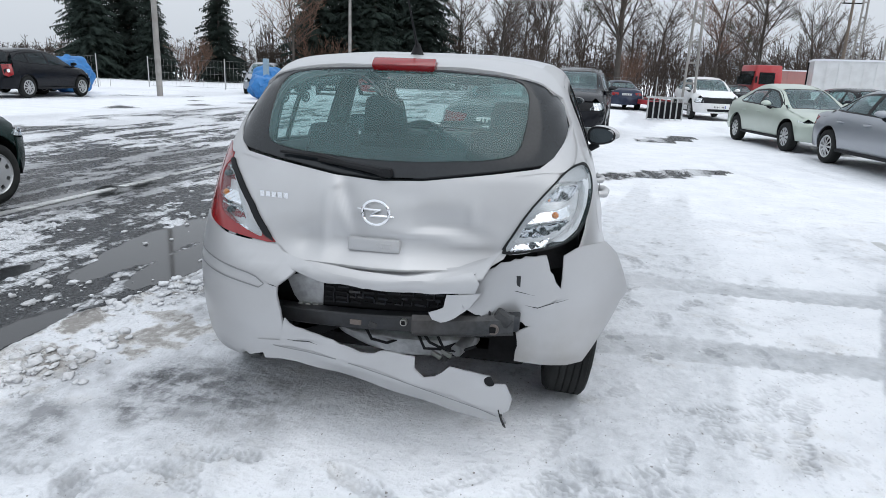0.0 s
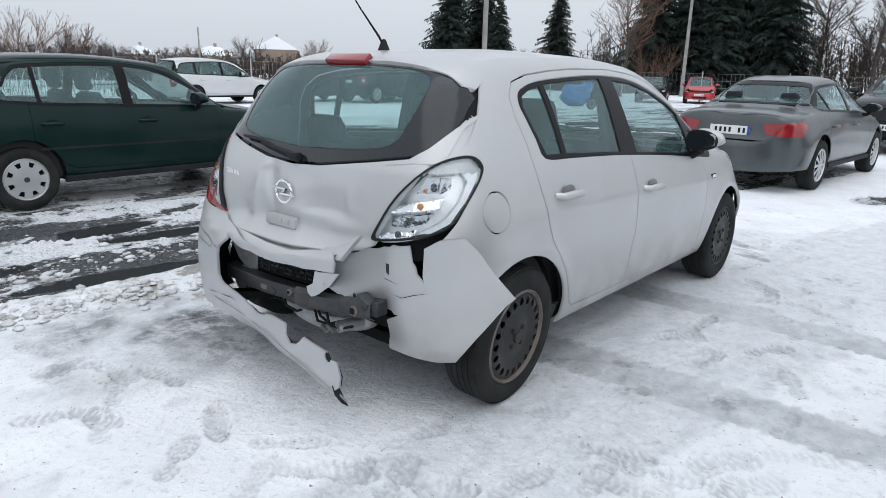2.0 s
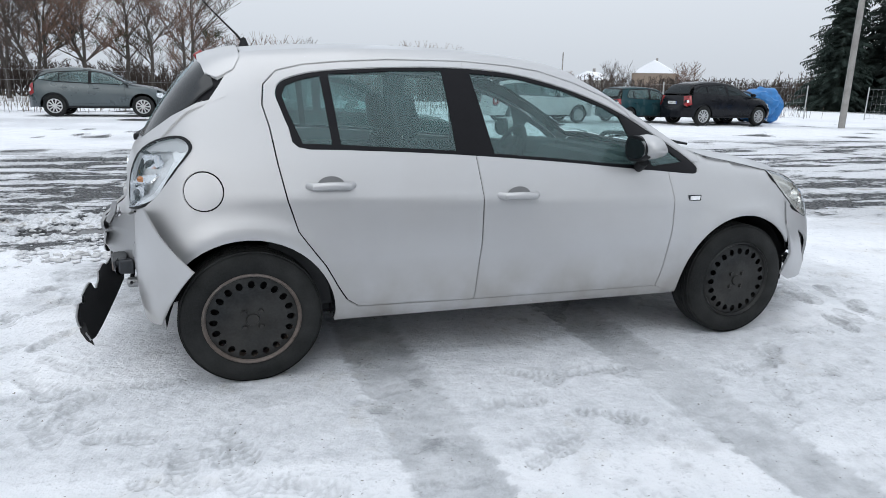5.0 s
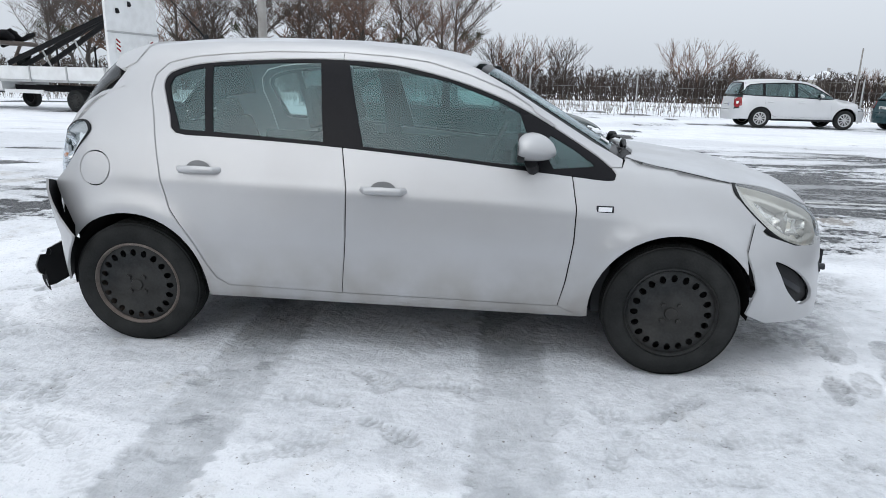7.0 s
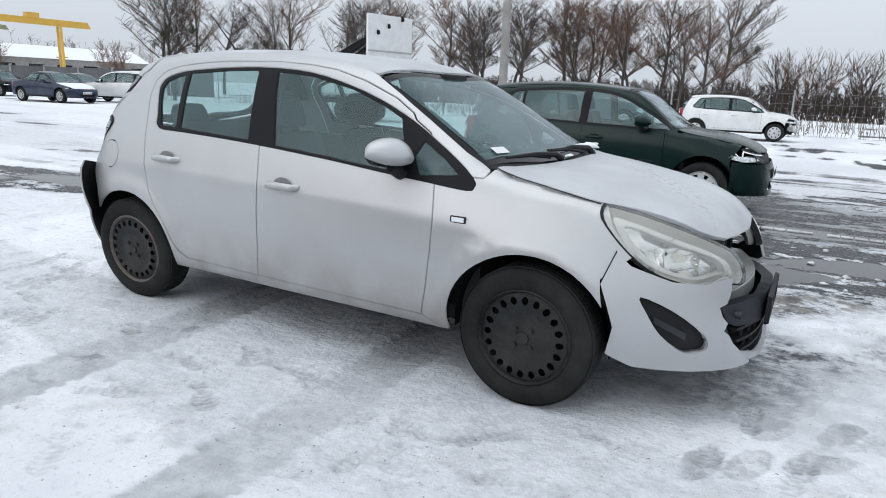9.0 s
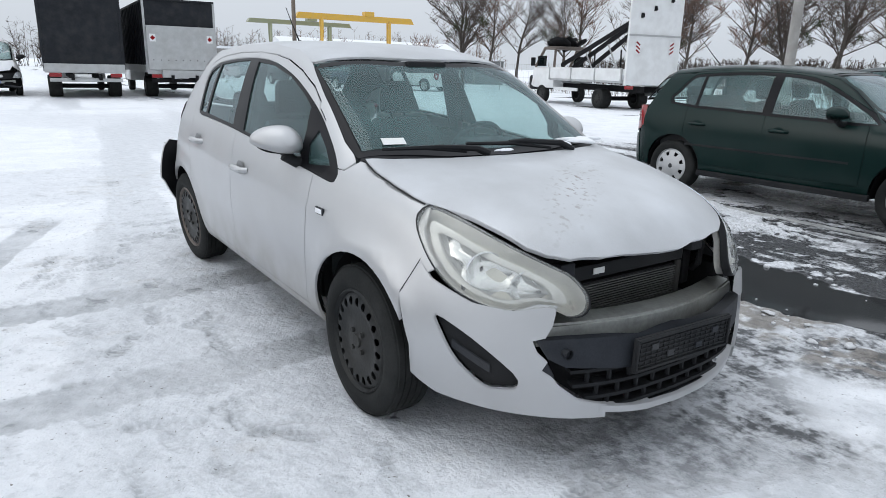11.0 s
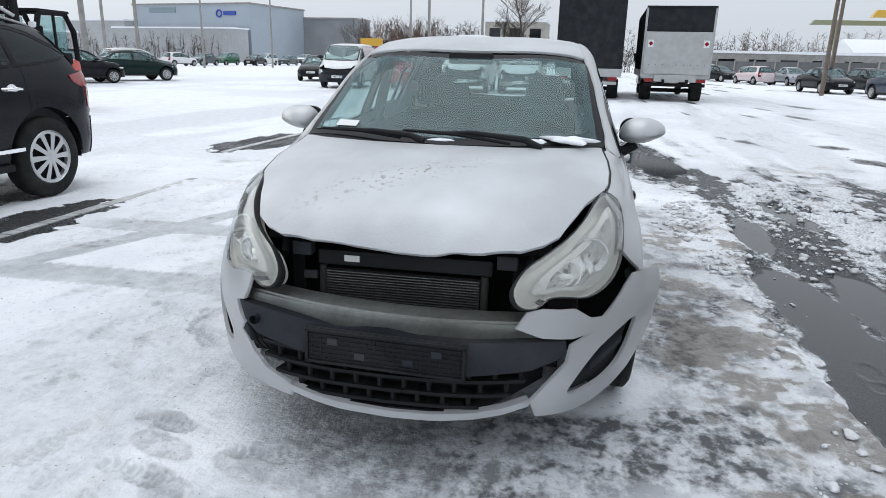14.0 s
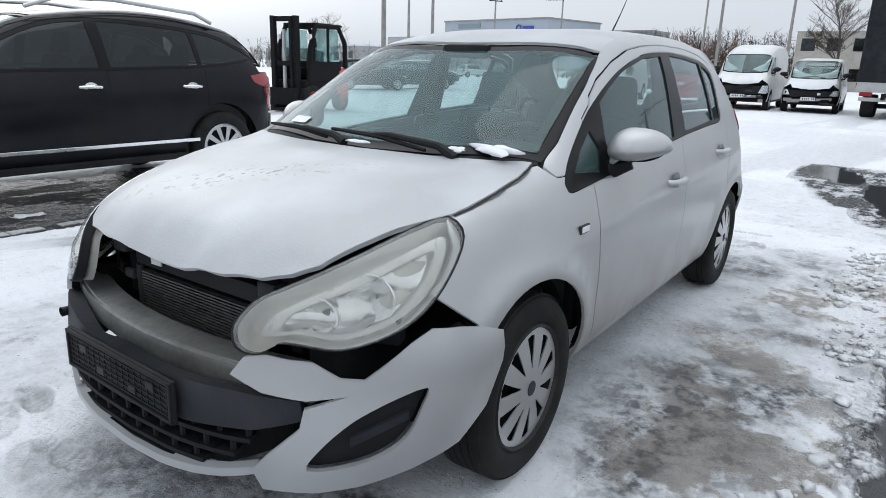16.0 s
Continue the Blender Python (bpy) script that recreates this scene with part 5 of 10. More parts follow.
    for s in (-1, 1):
        root = new("tail_lamp")
        push = shoved if s < 0 else (lambda p, n: p)
        root.parent = car
        out = smooth_loop([(s * a, z) for a, z in (lamp if s < 0 else [(30.0, 0.728)] + lamp[1:])], 3)
        mid = np.array(out).mean(0)
        grow = lambda k: [tuple(mid + (np.array(q) - mid) * k) for q in out]
        B.panel("lamp_bowl", "CB", out, M_LAMP_GREY, root, off=-0.034, step=0.04, rim=0, warp=push)
        if s < 0:
            B.panel("lamp_edge", "CB", grow(1.02), M_BLACK, root, [grow(0.965)], off=0.006, step=0.04, rim=0.05, warp=push)
        else:
            clear = smooth_loop([(52.5, 1.004), (54.3, 0.965), (51.2, 0.901), (48.0, 0.841), (44.6, 0.803), (37.8, 0.762), (33.4, 0.742), (35.6, 0.795), (38.8, 0.842), (43.7, 0.912), (48.5, 0.970)], 3)
            B.panel("lamp_edge", "CB", grow(1.02), M_RED_LENS, root, [clear], off=0.006, step=0.03, rim=0.05, label="red lens edge")
            B.panel("lamp_seal", "CB", [(30.0, 0.726), (33.2, 0.781), (38.3, 0.858), (46.2, 0.953), (52.0, 1.012), (53.2, 1.006), (47.6, 0.948), (39.8, 0.852), (35.4, 0.785), (32.8, 0.745)], M_BLACK, root, off=0.010, step=0.03, rim=0.02)
        turn = lambda pts: [(s * a, z) for a, z in pts]
        # bright outer band, stepped reflectors with dark gaps, bulbs
        B.panel("lamp_surround", "CB", turn([(53.5, 1.005), (59, 1.040), (65, 1.052), (67.3, 1.02), (66.5, 0.985), (62, 0.905), (55.5, 0.822), (50, 0.785), (47.5, 0.784), (54.2, 0.832), (60, 0.90), (63.5, 0.972), (62.5, 1.012), (57.5, 1.008)]), M_LAMP_WHITE, root, off=-0.008, step=0.03, rim=0.025, warp=push)
        facets = (((46.0, 0.918), (52.5, 0.985), (59.5, 0.985), (59.5, 0.955), (52.0, 0.925)), ((41.0, 0.845), (45.0, 0.900), (51.0, 0.910), (57.0, 0.925), (54.5, 0.880), (47.0, 0.862)), ((38.3, 0.785), (40.2, 0.828), (46.0, 0.848), (53.0, 0.862), (50.0, 0.825), (44.0, 0.805)), ((36.3, 0.748), (37.8, 0.772), (43.5, 0.792), (47.5, 0.805), (45.5, 0.775), (41.0, 0.756)))
        for k, fc in enumerate(facets):
            m0 = np.array(fc).mean(0)
            tilt = lambda p, n, z0=m0[1], k=(0.9, -0.5, 0.7, -0.6)[k]: push(p + n * (k * (p[2] - z0) + 0.0022 * math.sin(480 * p[1])), n)
            small = [tuple(m0 + (np.array(q) - m0) * 0.90) for q in fc]
            B.panel("reflector_facet", "CB", turn(small), M_CHROME, root, off=-0.016, step=0.009, rim=0.012, warp=tilt)
            p, n = B.place("CB", s * m0[0], m0[1])
            bm = bmesh.new()
            bmesh.ops.create_uvsphere(bm, u_segments=12, v_segments=8, radius=0.013)
            bmesh.ops.transform(bm, matrix=Matrix.Translation(push(p - 0.012 * n, n)), verts=bm.verts)
            part("bulb", bm, M_AMBER if k == 1 else M_GREY_PLASTIC, root, smooth=True)
        B.panel("lamp_lens", "CB", grow(0.97), M_LENS, root, off=0.004, step=0.05, rim=0.01, warp=push)
    B.panel("quarter_edge", "CB", [(-43.5, 0.68), (-59, 0.68), (-59, 0.845), (-56, 0.812), (-49.4, 0.768), (-43.5, 0.750)], M_DARK, car, off=-0.05, step=0.04, rim=0.01, warp=shoved)
    # shelf of the bumper below the tailgate, and the step above it
    shelf = [(27.4, 0.698), (18.2, 0.665), (9.5, 0.643), (1.1, 0.633), (-8.4, 0.637), (-17.4, 0.648), (-24.7, 0.667), (-28.7, 0.684), (-29.6, 0.648), (-28, 0.610), (-17.4, 0.598), (-7, 0.602), (3.9, 0.606), (14, 0.612), (21.3, 0.636)]

    def shelf_fold(p, n):
        a = math.degrees(math.atan2(p[1], B.bx - p[0]))
        fold = 0.628 + 0.030 * (a / 27) ** 2
        return p + np.array((0.75 * max(0.0, fold - p[2]) + 0.003 * math.sin(22 * p[1]), 0, 0.002 * math.sin(31 * p[1])))

    B.panel("bumper_shelf", "CB", jagged(shelf[:8], 0.002, 2, 4.0) + jagged(shelf[8:], 0.003, 4, 3.0), M_SILVER_TRIM, car, step=0.014, rim=0.012, off=0.012, warp=shelf_fold)
    step_up = [(32.4, 0.728), (27.3, 0.703), (16.4, 0.674), (2.1, 0.663), (-11.3, 0.660), (-23.5, 0.682), (-30.7, 0.718), (-36, 0.770), (-30.4, 0.668), (-24, 0.650), (-13, 0.632), (0, 0.622), (12, 0.635), (24.5, 0.668)]
    B.panel("sill_step", "CB", step_up, M_SILVER_TRIM, car, step=0.03, rim=0.02, off=-0.004)
    B.panel("sill_gap", "CB", [(30, 0.735), (16, 0.690), (0, 0.684), (-13, 0.686), (-25, 0.705), (-33, 0.745), (-28, 0.66), (-13, 0.635), (0, 0.628), (13, 0.640), (26, 0.68)], M_SILVER_TRIM, car, step=0.03, rim=0, off=-0.034)
    # left part of the bumper: whole, torn along its inner edge
    left = jagged([(28.5, 0.715), (26.5, 0.696), (22.8, 0.672), (20.8, 0.633), (22.7, 0.604), (24.6, 0.579), (24.6, 0.546), (23.0, 0.485), (22.2, 0.43), (21.6, 0.382), (23.0, 0.365)], 0.004, 3)
    left += [(27.0, 0.310), (34.0, 0.272), (45.0, 0.265), (55.0, 0.265), (62.0, 0.285)]
    left += B.round_back([(-1.585, 0.83, 0.45), (-1.53, 0.83, 0.585)]) + [(57.0, 0.79), (50.0, 0.768), (43.3, 0.742), (36.7, 0.728)]
    bl = B.panel("rear_bumper", "CB", left, M_SILVER_TRIM, car, step=0.035, rim=0.012, off=0.008)
    B.panel("bumper_inside", "CB", left, M_BLACK, bl, step=0.06, rim=0, off=-0.002)
    # moulded grooves drawn as thin strips in shaded silver
    for line in ([(62, 0.668), (50, 0.650), (40, 0.629), (33.2, 0.613), (30.7, 0.603), (28.2, 0.580)], [(62, 0.622), (50, 0.604), (40, 0.585), (32.9, 0.571), (29.6, 0.564), (28.2, 0.580)]):
        groove = line + [(a, z - 0.0055) for a, z in line[::-1]]
        B.panel("bumper_groove", "CB", groove, M_SHADED_SILVER, bl, off=0.0100, step=0.04, rim=0)
    B.panel("crack", "CB", [(27.5, 0.582), (25.6, 0.579), (24.4, 0.574), (25.6, 0.576)], M_DARK, bl, off=0.011, step=0.02, rim=0)

    # right part, broken off: its inner edge driven forwards, its outer tip swung out over the tyre
    def corner_at(u, z):
        a, c, b = Vector((-1.712, -0.534)), Vector((-1.705, -0.80)), Vector((-1.456, -0.936))
        q = a * (1 - u) ** 2 + c * 2 * u * (1 - u) + b * u * u
        d = ((c - a) * (1 - u) + (b - c) * u).normalized()
        up = max(0.0, min(1.0, (z - 0.52) / 0.27))
        belly = 0.020 * math.sin(math.pi * max(0.0, min(1.0, (z - 0.27) / 0.50)))
        x = q.x - 0.55 * max(0.0, -u) + d.y * belly
        y = q.y - d.x * belly - 0.17 * up * max(0.0, min(0.6, u))
        crease = 0.010 * math.exp(-((z - 0.600) / 0.016) ** 2) - 0.008 * math.exp(-((z - 0.562) / 0.014) ** 2)
        x += crease * max(0.0, min(1.0, (0.62 - u) / 0.25))
        if u < 0.25:
            x += 0.012 * math.sin(40 * z + 14 * u) * (0.25 - u)
        return np.array((x, y, z)), np.array((d.y, -d.x, -0.25 if z < 0.34 else 0.0))

    right = [(0.30, 0.600), (0.285, 0.66), (0.265, 0.735), (0.35, 0.772), (0.44, 0.785), (0.50, 0.792), (0.62, 0.740), (0.80, 0.650), (1.0, 0.550), (0.88, 0.475), (0.74, 0.385), (0.60, 0.290), (0.45, 0.283), (0.25, 0.288)]
    right += jagged([(0.02, 0.300), (0.035, 0.36), (0.02, 0.425), (0.12, 0.455), (0.00, 0.470), (-0.14, 0.490), (-0.30, 0.560), (-0.36, 0.655), (-0.20, 0.690), (-0.02, 0.715), (0.16, 0.735), (0.20, 0.675), (0.30, 0.600)], 0.006, 9)[:-1]
    br = B.panel("rear_bumper", corner_at, right, M_SILVER, car, step=0.03, rim=0.010, label="cracked bumper corner pushed outwards")
    B.panel("bumper_inside", corner_at, right, M_BLACK, br, step=0.05, rim=0, off=-0.008)
    for crack in ([(0.06, 0.541), (0.16, 0.533), (0.27, 0.557), (0.38, 0.572), (0.27, 0.554), (0.16, 0.530)], [(-0.10, 0.60), (0.02, 0.590), (0.14, 0.578), (0.02, 0.588)]):
        B.panel("crack", corner_at, crack, M_DARK, br, off=0.003, step=0.03, rim=0)
    # torn flap above the beam
    flap = [(-0.296, 0.600), (-0.42, 0.612), (-0.385, 0.56), (-0.331, 0.517), (-0.300, 0.500), (-0.279, 0.493), (-0.245, 0.498), (-0.229, 0.521), (-0.262, 0.536), (-0.287, 0.55)]
    flap_at = lambda y, z: (np.array((-1.872 - 0.10 * (0.60 - z) + 0.012 * math.sin(24 * y), y, z)), np.array((-1.0, 0, 0)))
    B.panel("torn_flap", flap_at, flap, M_SILVER_TRIM, car, step=0.02, rim=0.005)
    # the lower strip, hanging down at its loose end
    def strip_at(y, z):
        low = 0.290 - 0.15 * (0.36 - y) / 0.9
        t = max(0.0, min(1.2, (z - low) / 0.16))
        x = -1.946 - 0.060 * max(0.0, 0.1 - y) + 0.11 * max(0.0, 0.40 - t)
        w = max(0.0, min(1.0, (y - 0.12) / 0.22))
        if w > 0:
            x += w * (B.place("B", min(y, 0.45), max(z, 0.30))[0][0] - 0.0115 - x)
        return np.array((x, y, z)), np.array((-0.95, 0, -0.3 * max(0.0, 1 - t)))

    strip = [(0.43, 0.360), (0.33, 0.372)] + jagged([(0.312, 0.462), (0.269, 0.433), (0.179, 0.412), (0.09, 0.384), (-0.021, 0.367), (-0.107, 0.387), (-0.203, 0.379), (-0.202, 0.334), (-0.240, 0.306), (-0.28, 0.315), (-0.335, 0.363), (-0.42, 0.354), (-0.485, 0.346), (-0.50, 0.320), (-0.540, 0.325), (-0.567, 0.275), (-0.558, 0.230), (-0.520, 0.202), (-0.548, 0.152)], 0.004, 12, 0.025)
    strip += [(-0.50, 0.150), (-0.35, 0.170), (-0.13, 0.206), (0.09, 0.247), (0.272, 0.286), (0.341, 0.292), (0.40, 0.284)]
    bs = B.panel("bumper_strip", strip_at, strip, M_SILVER_TRIM, car, [circle(-0.482, 0.326, 0.020, 16)], step=0.018, rim=0.008, off=0.0, label="lower bumper strip hanging down", warp=lambda p, n: p + np.array((0.004 * math.sin(17 * p[1] + 30 * p[2]), 0, 0)))
    B.panel("bumper_inside", strip_at, strip, M_BLACK, bs, step=0.05, rim=0, off=-0.010)
    B.panel("crack", strip_at, [(0.31, 0.380), (0.26, 0.380), (0.21, 0.384), (0.17, 0.372), (0.21, 0.381), (0.26, 0.377)], M_DARK, bs, off=0.003, step=0.03, rim=0)
    # the strip's moulded fold, its shade drawn as a thin darker line
    line = [(0.36, 0.350), (0.225, 0.343), (0.10, 0.328), (0.001, 0.311), (-0.12, 0.288), (-0.239, 0.263), (-0.35, 0.241), (-0.452, 0.220), (-0.515, 0.198)]
    B.panel("moulded_line", strip_at, line + [(y, z - 0.004) for y, z in line[::-1]], M_SHADED_SILVER, bs, off=0.0035, step=0.02, rim=0)
    liner = [(-1.990, 0.225), (-1.968, 0.240), (-1.953, 0.19), (-1.932, 0.128), (-1.962, 0.152), (-1.985, 0.19)]
    plate("torn_liner", liner, [], M_BLACK, car, Matrix.Translation((0, -0.530, 0)) @ Matrix.Rotation(radians(90), 4, "X"), 0.004, 0.03, lambda x, y: 0.25 * (0.2 - y), "black plastic sliver hanging torn")
    # behind the tear: beam, panel, brackets
    bm = bmesh.new()
    for y in np.linspace(-0.56, 0.42, 10):
        x = -1.855 + 0.10 * (y / 0.6) ** 2
        z = 0.446 + 0.037 * (0.36 - y) / 0.9
        ring = [bm.verts.new((x + dx, y, z + dz)) for dx, dz in ((-0.030, 0.030), (0.03, 0.032), (0.03, -0.032), (-0.030, -0.030))]
        if y > -0.56:
            for k in range(4):
                bm.faces.new((last[k], last[(k + 1) % 4], ring[(k + 1) % 4], ring[k]))
        else:
            bm.faces.new(ring)
        last = ring
    bm.faces.new(last[::-1])
    bmesh.ops.bevel(bm, geom=list(bm.edges), offset=0.005, segments=1, affect="EDGES")
    part("rear_crash_beam", bm, M_BEAM, car, "dark steel crash beam", True)
    bm = bmesh.new()
    for i in range(6):
        y0, y1 = -0.17 - 0.062 * i, -0.17 - 0.062 * (i + 1)
        for y in (y0, y1)[i > 0:]:
            x = -1.862 + 0.10 * (y / 0.6) ** 2
            z = 0.446 + 0.037 * (0.36 - y) / 0.9
            ring = [bm.verts.new((x + dx, y, z + dz)) for dx, dz in ((-0.022, 0.040), (-0.036, 0.022), (-0.036, -0.028), (-0.010, -0.048))]
            if y < -0.17:
                for k in range(3):
                    bm.faces.new((last[k], last[k + 1], ring[k + 1], ring[k]))
            last = ring
    bmesh.ops.recalc_face_normals(bm, faces=bm.faces)
    part("beam_sheath", bm, M_SHEATH, car, "dusty bent steel end of the beam")
    for y, z, r in ((-0.467, 0.468, 0.021), (-0.14, 0.478, 0.013)):
        x = -1.900 + 0.10 * (y / 0.6) ** 2
        bm = bmesh.new()
        lathe(bm, [(r * 0.55, 0.012), (r * 0.6, 0), (r, 0), (r * 1.1, 0.006), (r * 1.1, 0.02)], steps=18, m=Matrix.Translation((x, y, z)) @ Matrix.Rotation(radians(-90), 4, "Z"))
        eye = part("tow_thread", bm, M_RUSTY_RIM if r > 0.02 else M_ALU, car, smooth=True)
        part("thread_hole", boxed((x - 0.002, y, z), (0.003, r * 1.1, r * 1.1), None, 0.001), M_DARK, eye)
    part("beam_slot", boxed((-1.884, 0.048, 0.456), (0.006, 0.045, 0.020), None, 0.002), M_RUSTY_RIM, car)
    part("beam_slot", boxed((-1.884, -0.02, 0.452), (0.006, 0.030, 0.024), Matrix.Rotation(0.3, 3, "X"), 0.002), M_SHEATH, car)
    # ribbed black moulding under the sill step, with a bare bracket beside it
    rnd = random.Random(11)
    rib_panel = new("ribbed_moulding")
    rib_panel.parent = car
    part("moulding_back", boxed((-1.800, -0.035, 0.545), (0.010, 0.50, 0.11), Matrix.Rotation(-0.03, 3, "X"), 0.003), M_DARK, rib_panel)
    for row in range(5):
        y = 0.20
        while y > -0.27:
            w = rnd.uniform(0.022, 0.060)
            z = 0.500 + 0.021 * row + 0.030 * (0.2 - y) / 0.47 + rnd.uniform(-0.003, 0.003)
            part("moulding_rib", boxed((-1.808, y - w / 2, z), (0.010, w * rnd.uniform(0.7, 0.95), rnd.uniform(0.004, 0.011)), Matrix.Rotation(rnd.uniform(-0.08, 0.08), 3, "X"), 0.001), rnd.choice((M_BLACK, M_GREY_PLASTIC, M_GREY_PLASTIC, M_SHEATH, M_BLACK)), rib_panel)
            if rnd.random() < 0.5:
                part("moulding_rib", boxed((-1.808, y - w, z + 0.008), (0.012, 0.004, 0.02)), M_GREY_PLASTIC, rib_panel)
            y -= w + 0.004
    bracket = [(0.338, 0.600), (0.203, 0.600), (0.208, 0.482), (0.245, 0.474), (0.300, 0.480), (0.318, 0.520)]
    B.panel("bumper_bracket", lambda y, z: (np.array((-1.812 - 0.03 * (y > 0.30) * (y - 0.30) / 0.03, y, z)), np.array((-1.0, 0, 0))), bracket, M_BRIGHT, car, step=0.02, rim=0.012, label="bare metal bracket")
    for k in range(3):
        part("fixing_clip", boxed((-1.818, 0.235 + 0.03 * k, 0.483), (0.012, 0.020, 0.008), None, 0.002), M_ALU, car)
    part("knuckle", boxed((-1.80, -0.50, 0.505), (0.06, 0.07, 0.045), Matrix.Rotation(0.5, 3, "X"), 0.014), M_SHEATH, car, smooth=True)
    part("knuckle", boxed((-1.79, -0.43, 0.515), (0.05, 0.05, 0.03), Matrix.Rotation(-0.3, 3, "X"), 0.008), M_BEAM, car, smooth=True)
    for y, z in ((-0.29, 0.335), (-0.25, 0.325)):
        part("hanger_clamp", boxed((-1.80, y, z), (0.02, 0.045, 0.016), Matrix.Rotation(0.5, 3, "X"), 0.004), M_ALU, car)
    for k in range(4):
        y = rnd.uniform(-0.40, 0.1)
        pts = [(-1.79, y, 0.42), (-1.80, y - 0.04, 0.36 + rnd.uniform(-0.02, 0.02)), (-1.79, y - 0.10, 0.345), (-1.78, y - 0.16, 0.37)]
        part("torn_cable", tube(bmesh.new(), pts, 0.006, 6), M_BLACK, car, smooth=True)
    bm = boxed((-1.66, 0, 0.55), (0.03, 1.25, 0.34))
    box(bm, (-1.45, 0, 0.40), (0.5, 1.1, 0.05))
    part("rear_panel", bm, M_DARK, car)
    bm = bmesh.new()
    bmesh.ops.create_uvsphere(bm, u_segments=24, v_segments=12, radius=1)
    bmesh.ops.transform(bm, matrix=Matrix.Translation((-1.66, -0.10, 0.350)) @ Matrix.Diagonal((0.13, 0.30, 0.070, 1)), verts=bm.verts)
    for v in bm.verts:
        v.co.z += 0.006 * math.sin(55 * (v.co.z - 0.3) + 9 * v.co.y)
        v.co.x -= 0.012 * math.sin(70 * v.co.z)
    tube(bm, [(-1.5, -0.32, 0.36), (-1.70, -0.36, 0.36), (-1.80, -0.33, 0.35)], 0.025, 10)
    part("exhaust_silencer", bm, M_BRIGHT, car, "dull metal exhaust box", True)


M_SHEATH = material("dusty_bent_steel", (0.052, 0.055, 0.058), 0.5, 0.5, 0.5, 14, 0.3, 60, 0, (0.13, 0.10, 0.08), 0.4)
M_BRIGHT = material("bare_sheet_metal", (0.42, 0.43, 0.44), 0.38, 0.7, 0.35, 10, 0.35, 50, 0, (0.16, 0.15, 0.14), 0.6)
M_LAMP_GREY = material("silvered_lamp_bowl", (0.78, 0.79, 0.81), 0.22, 0.30, 0.25, 14, 0.3, 70)
M_LAMP_WHITE = material("frosted_lamp_bowl", (0.85, 0.86, 0.88), 0.35, 0.1, 0.12, 22, 0.3, 70)
M_BEAM = material("dark_coated_steel", (0.028, 0.031, 0.036), 0.45, 0.4, 0.4, 14, 0.2, 60, 0, (0.10, 0.085, 0.07), 0.3)
hatchback, HATCH_BODY = silver_hatchback()


# ---- other vehicles, from the same kind of shell ----
def paint(name, color, metal=0.3, rough=0.3, film=0.22):
    dark = max(color) < 0.06
    m = material(name, color, rough, 0.0 if dark else metal, 0.05, 2.5, 0.02, 300, 0.1 if dark else 0.5, ROAD_FILM, film)
    if dark:
        m.node_tree.nodes["Principled BSDF"].inputs["Specular IOR Level"].default_value = 0.16
    return m


M_GREEN = paint("dark_green_paint", (0.0035, 0.017, 0.0155), 0.25, 0.22, 0.01)
M_GREY = paint("grey_metallic_paint", (0.066, 0.085, 0.092), 0.45, 0.28, 0.05)
M_BLACKP = paint("black_paint", (0.006, 0.007, 0.010), 0.2, 0.2, 0.02)
M_TEAL = paint("dark_teal_paint", (0.012, 0.045, 0.055), 0.3, 0.25, 0.08)
M_MINT = paint("pale_green_paint", (0.44, 0.50, 0.44), 0.35, 0.35, 0.15)
M_LIGHTGREY = paint("light_grey_paint", (0.30, 0.32, 0.35), 0.5, 0.3, 0.1)
M_SILVERWHITE = paint("pale_silver_paint", (0.58, 0.59, 0.60), 0.3, 0.35, 0.1)
M_REDP = paint("red_paint", (0.42, 0.02, 0.025), 0.1, 0.35, 0.15)
M_NAVY = paint("dark_blue_paint", (0.02, 0.03, 0.06), 0.3, 0.3, 0.1)
M_VIVID_GREEN = paint("mid_green_paint", (0.02, 0.13, 0.06), 0.2, 0.35, 0.1)
M_ORANGE = paint("orange_red_paint", (0.55, 0.05, 0.03), 0.1, 0.4, 0.15)
M_YELLOW = paint("yellow_paint", (0.62, 0.36, 0.03), 0.1, 0.45, 0.2)
M_TARP = material("dark_tarpaulin", (0.018, 0.020, 0.024), 0.6, 0, 0.25, 1.5, 0.3, 14, 0, (0.06, 0.06, 0.06), 0.4)
M_BLUE_TARP = material("blue_tarpaulin", (0.02, 0.16, 0.42), 0.5, 0, 0.25, 4, 0.6, 12)
M_GALV = material("galvanised_steel", (0.45, 0.46, 0.46), 0.5, 0.5, 0.12, 6, 0.15, 60, 0, ROAD_FILM, 0.3)
M_CONCRETE = material("weathered_concrete", (0.30, 0.29, 0.275), 0.85, 0, 0.2, 3, 0.4, 30, 0, (0.14, 0.13, 0.12), 0.5)
M_WOODPOLE = material("weathered_wood", (0.16, 0.13, 0.105), 0.85, 0, 0.3, 5, 0.4, 40)

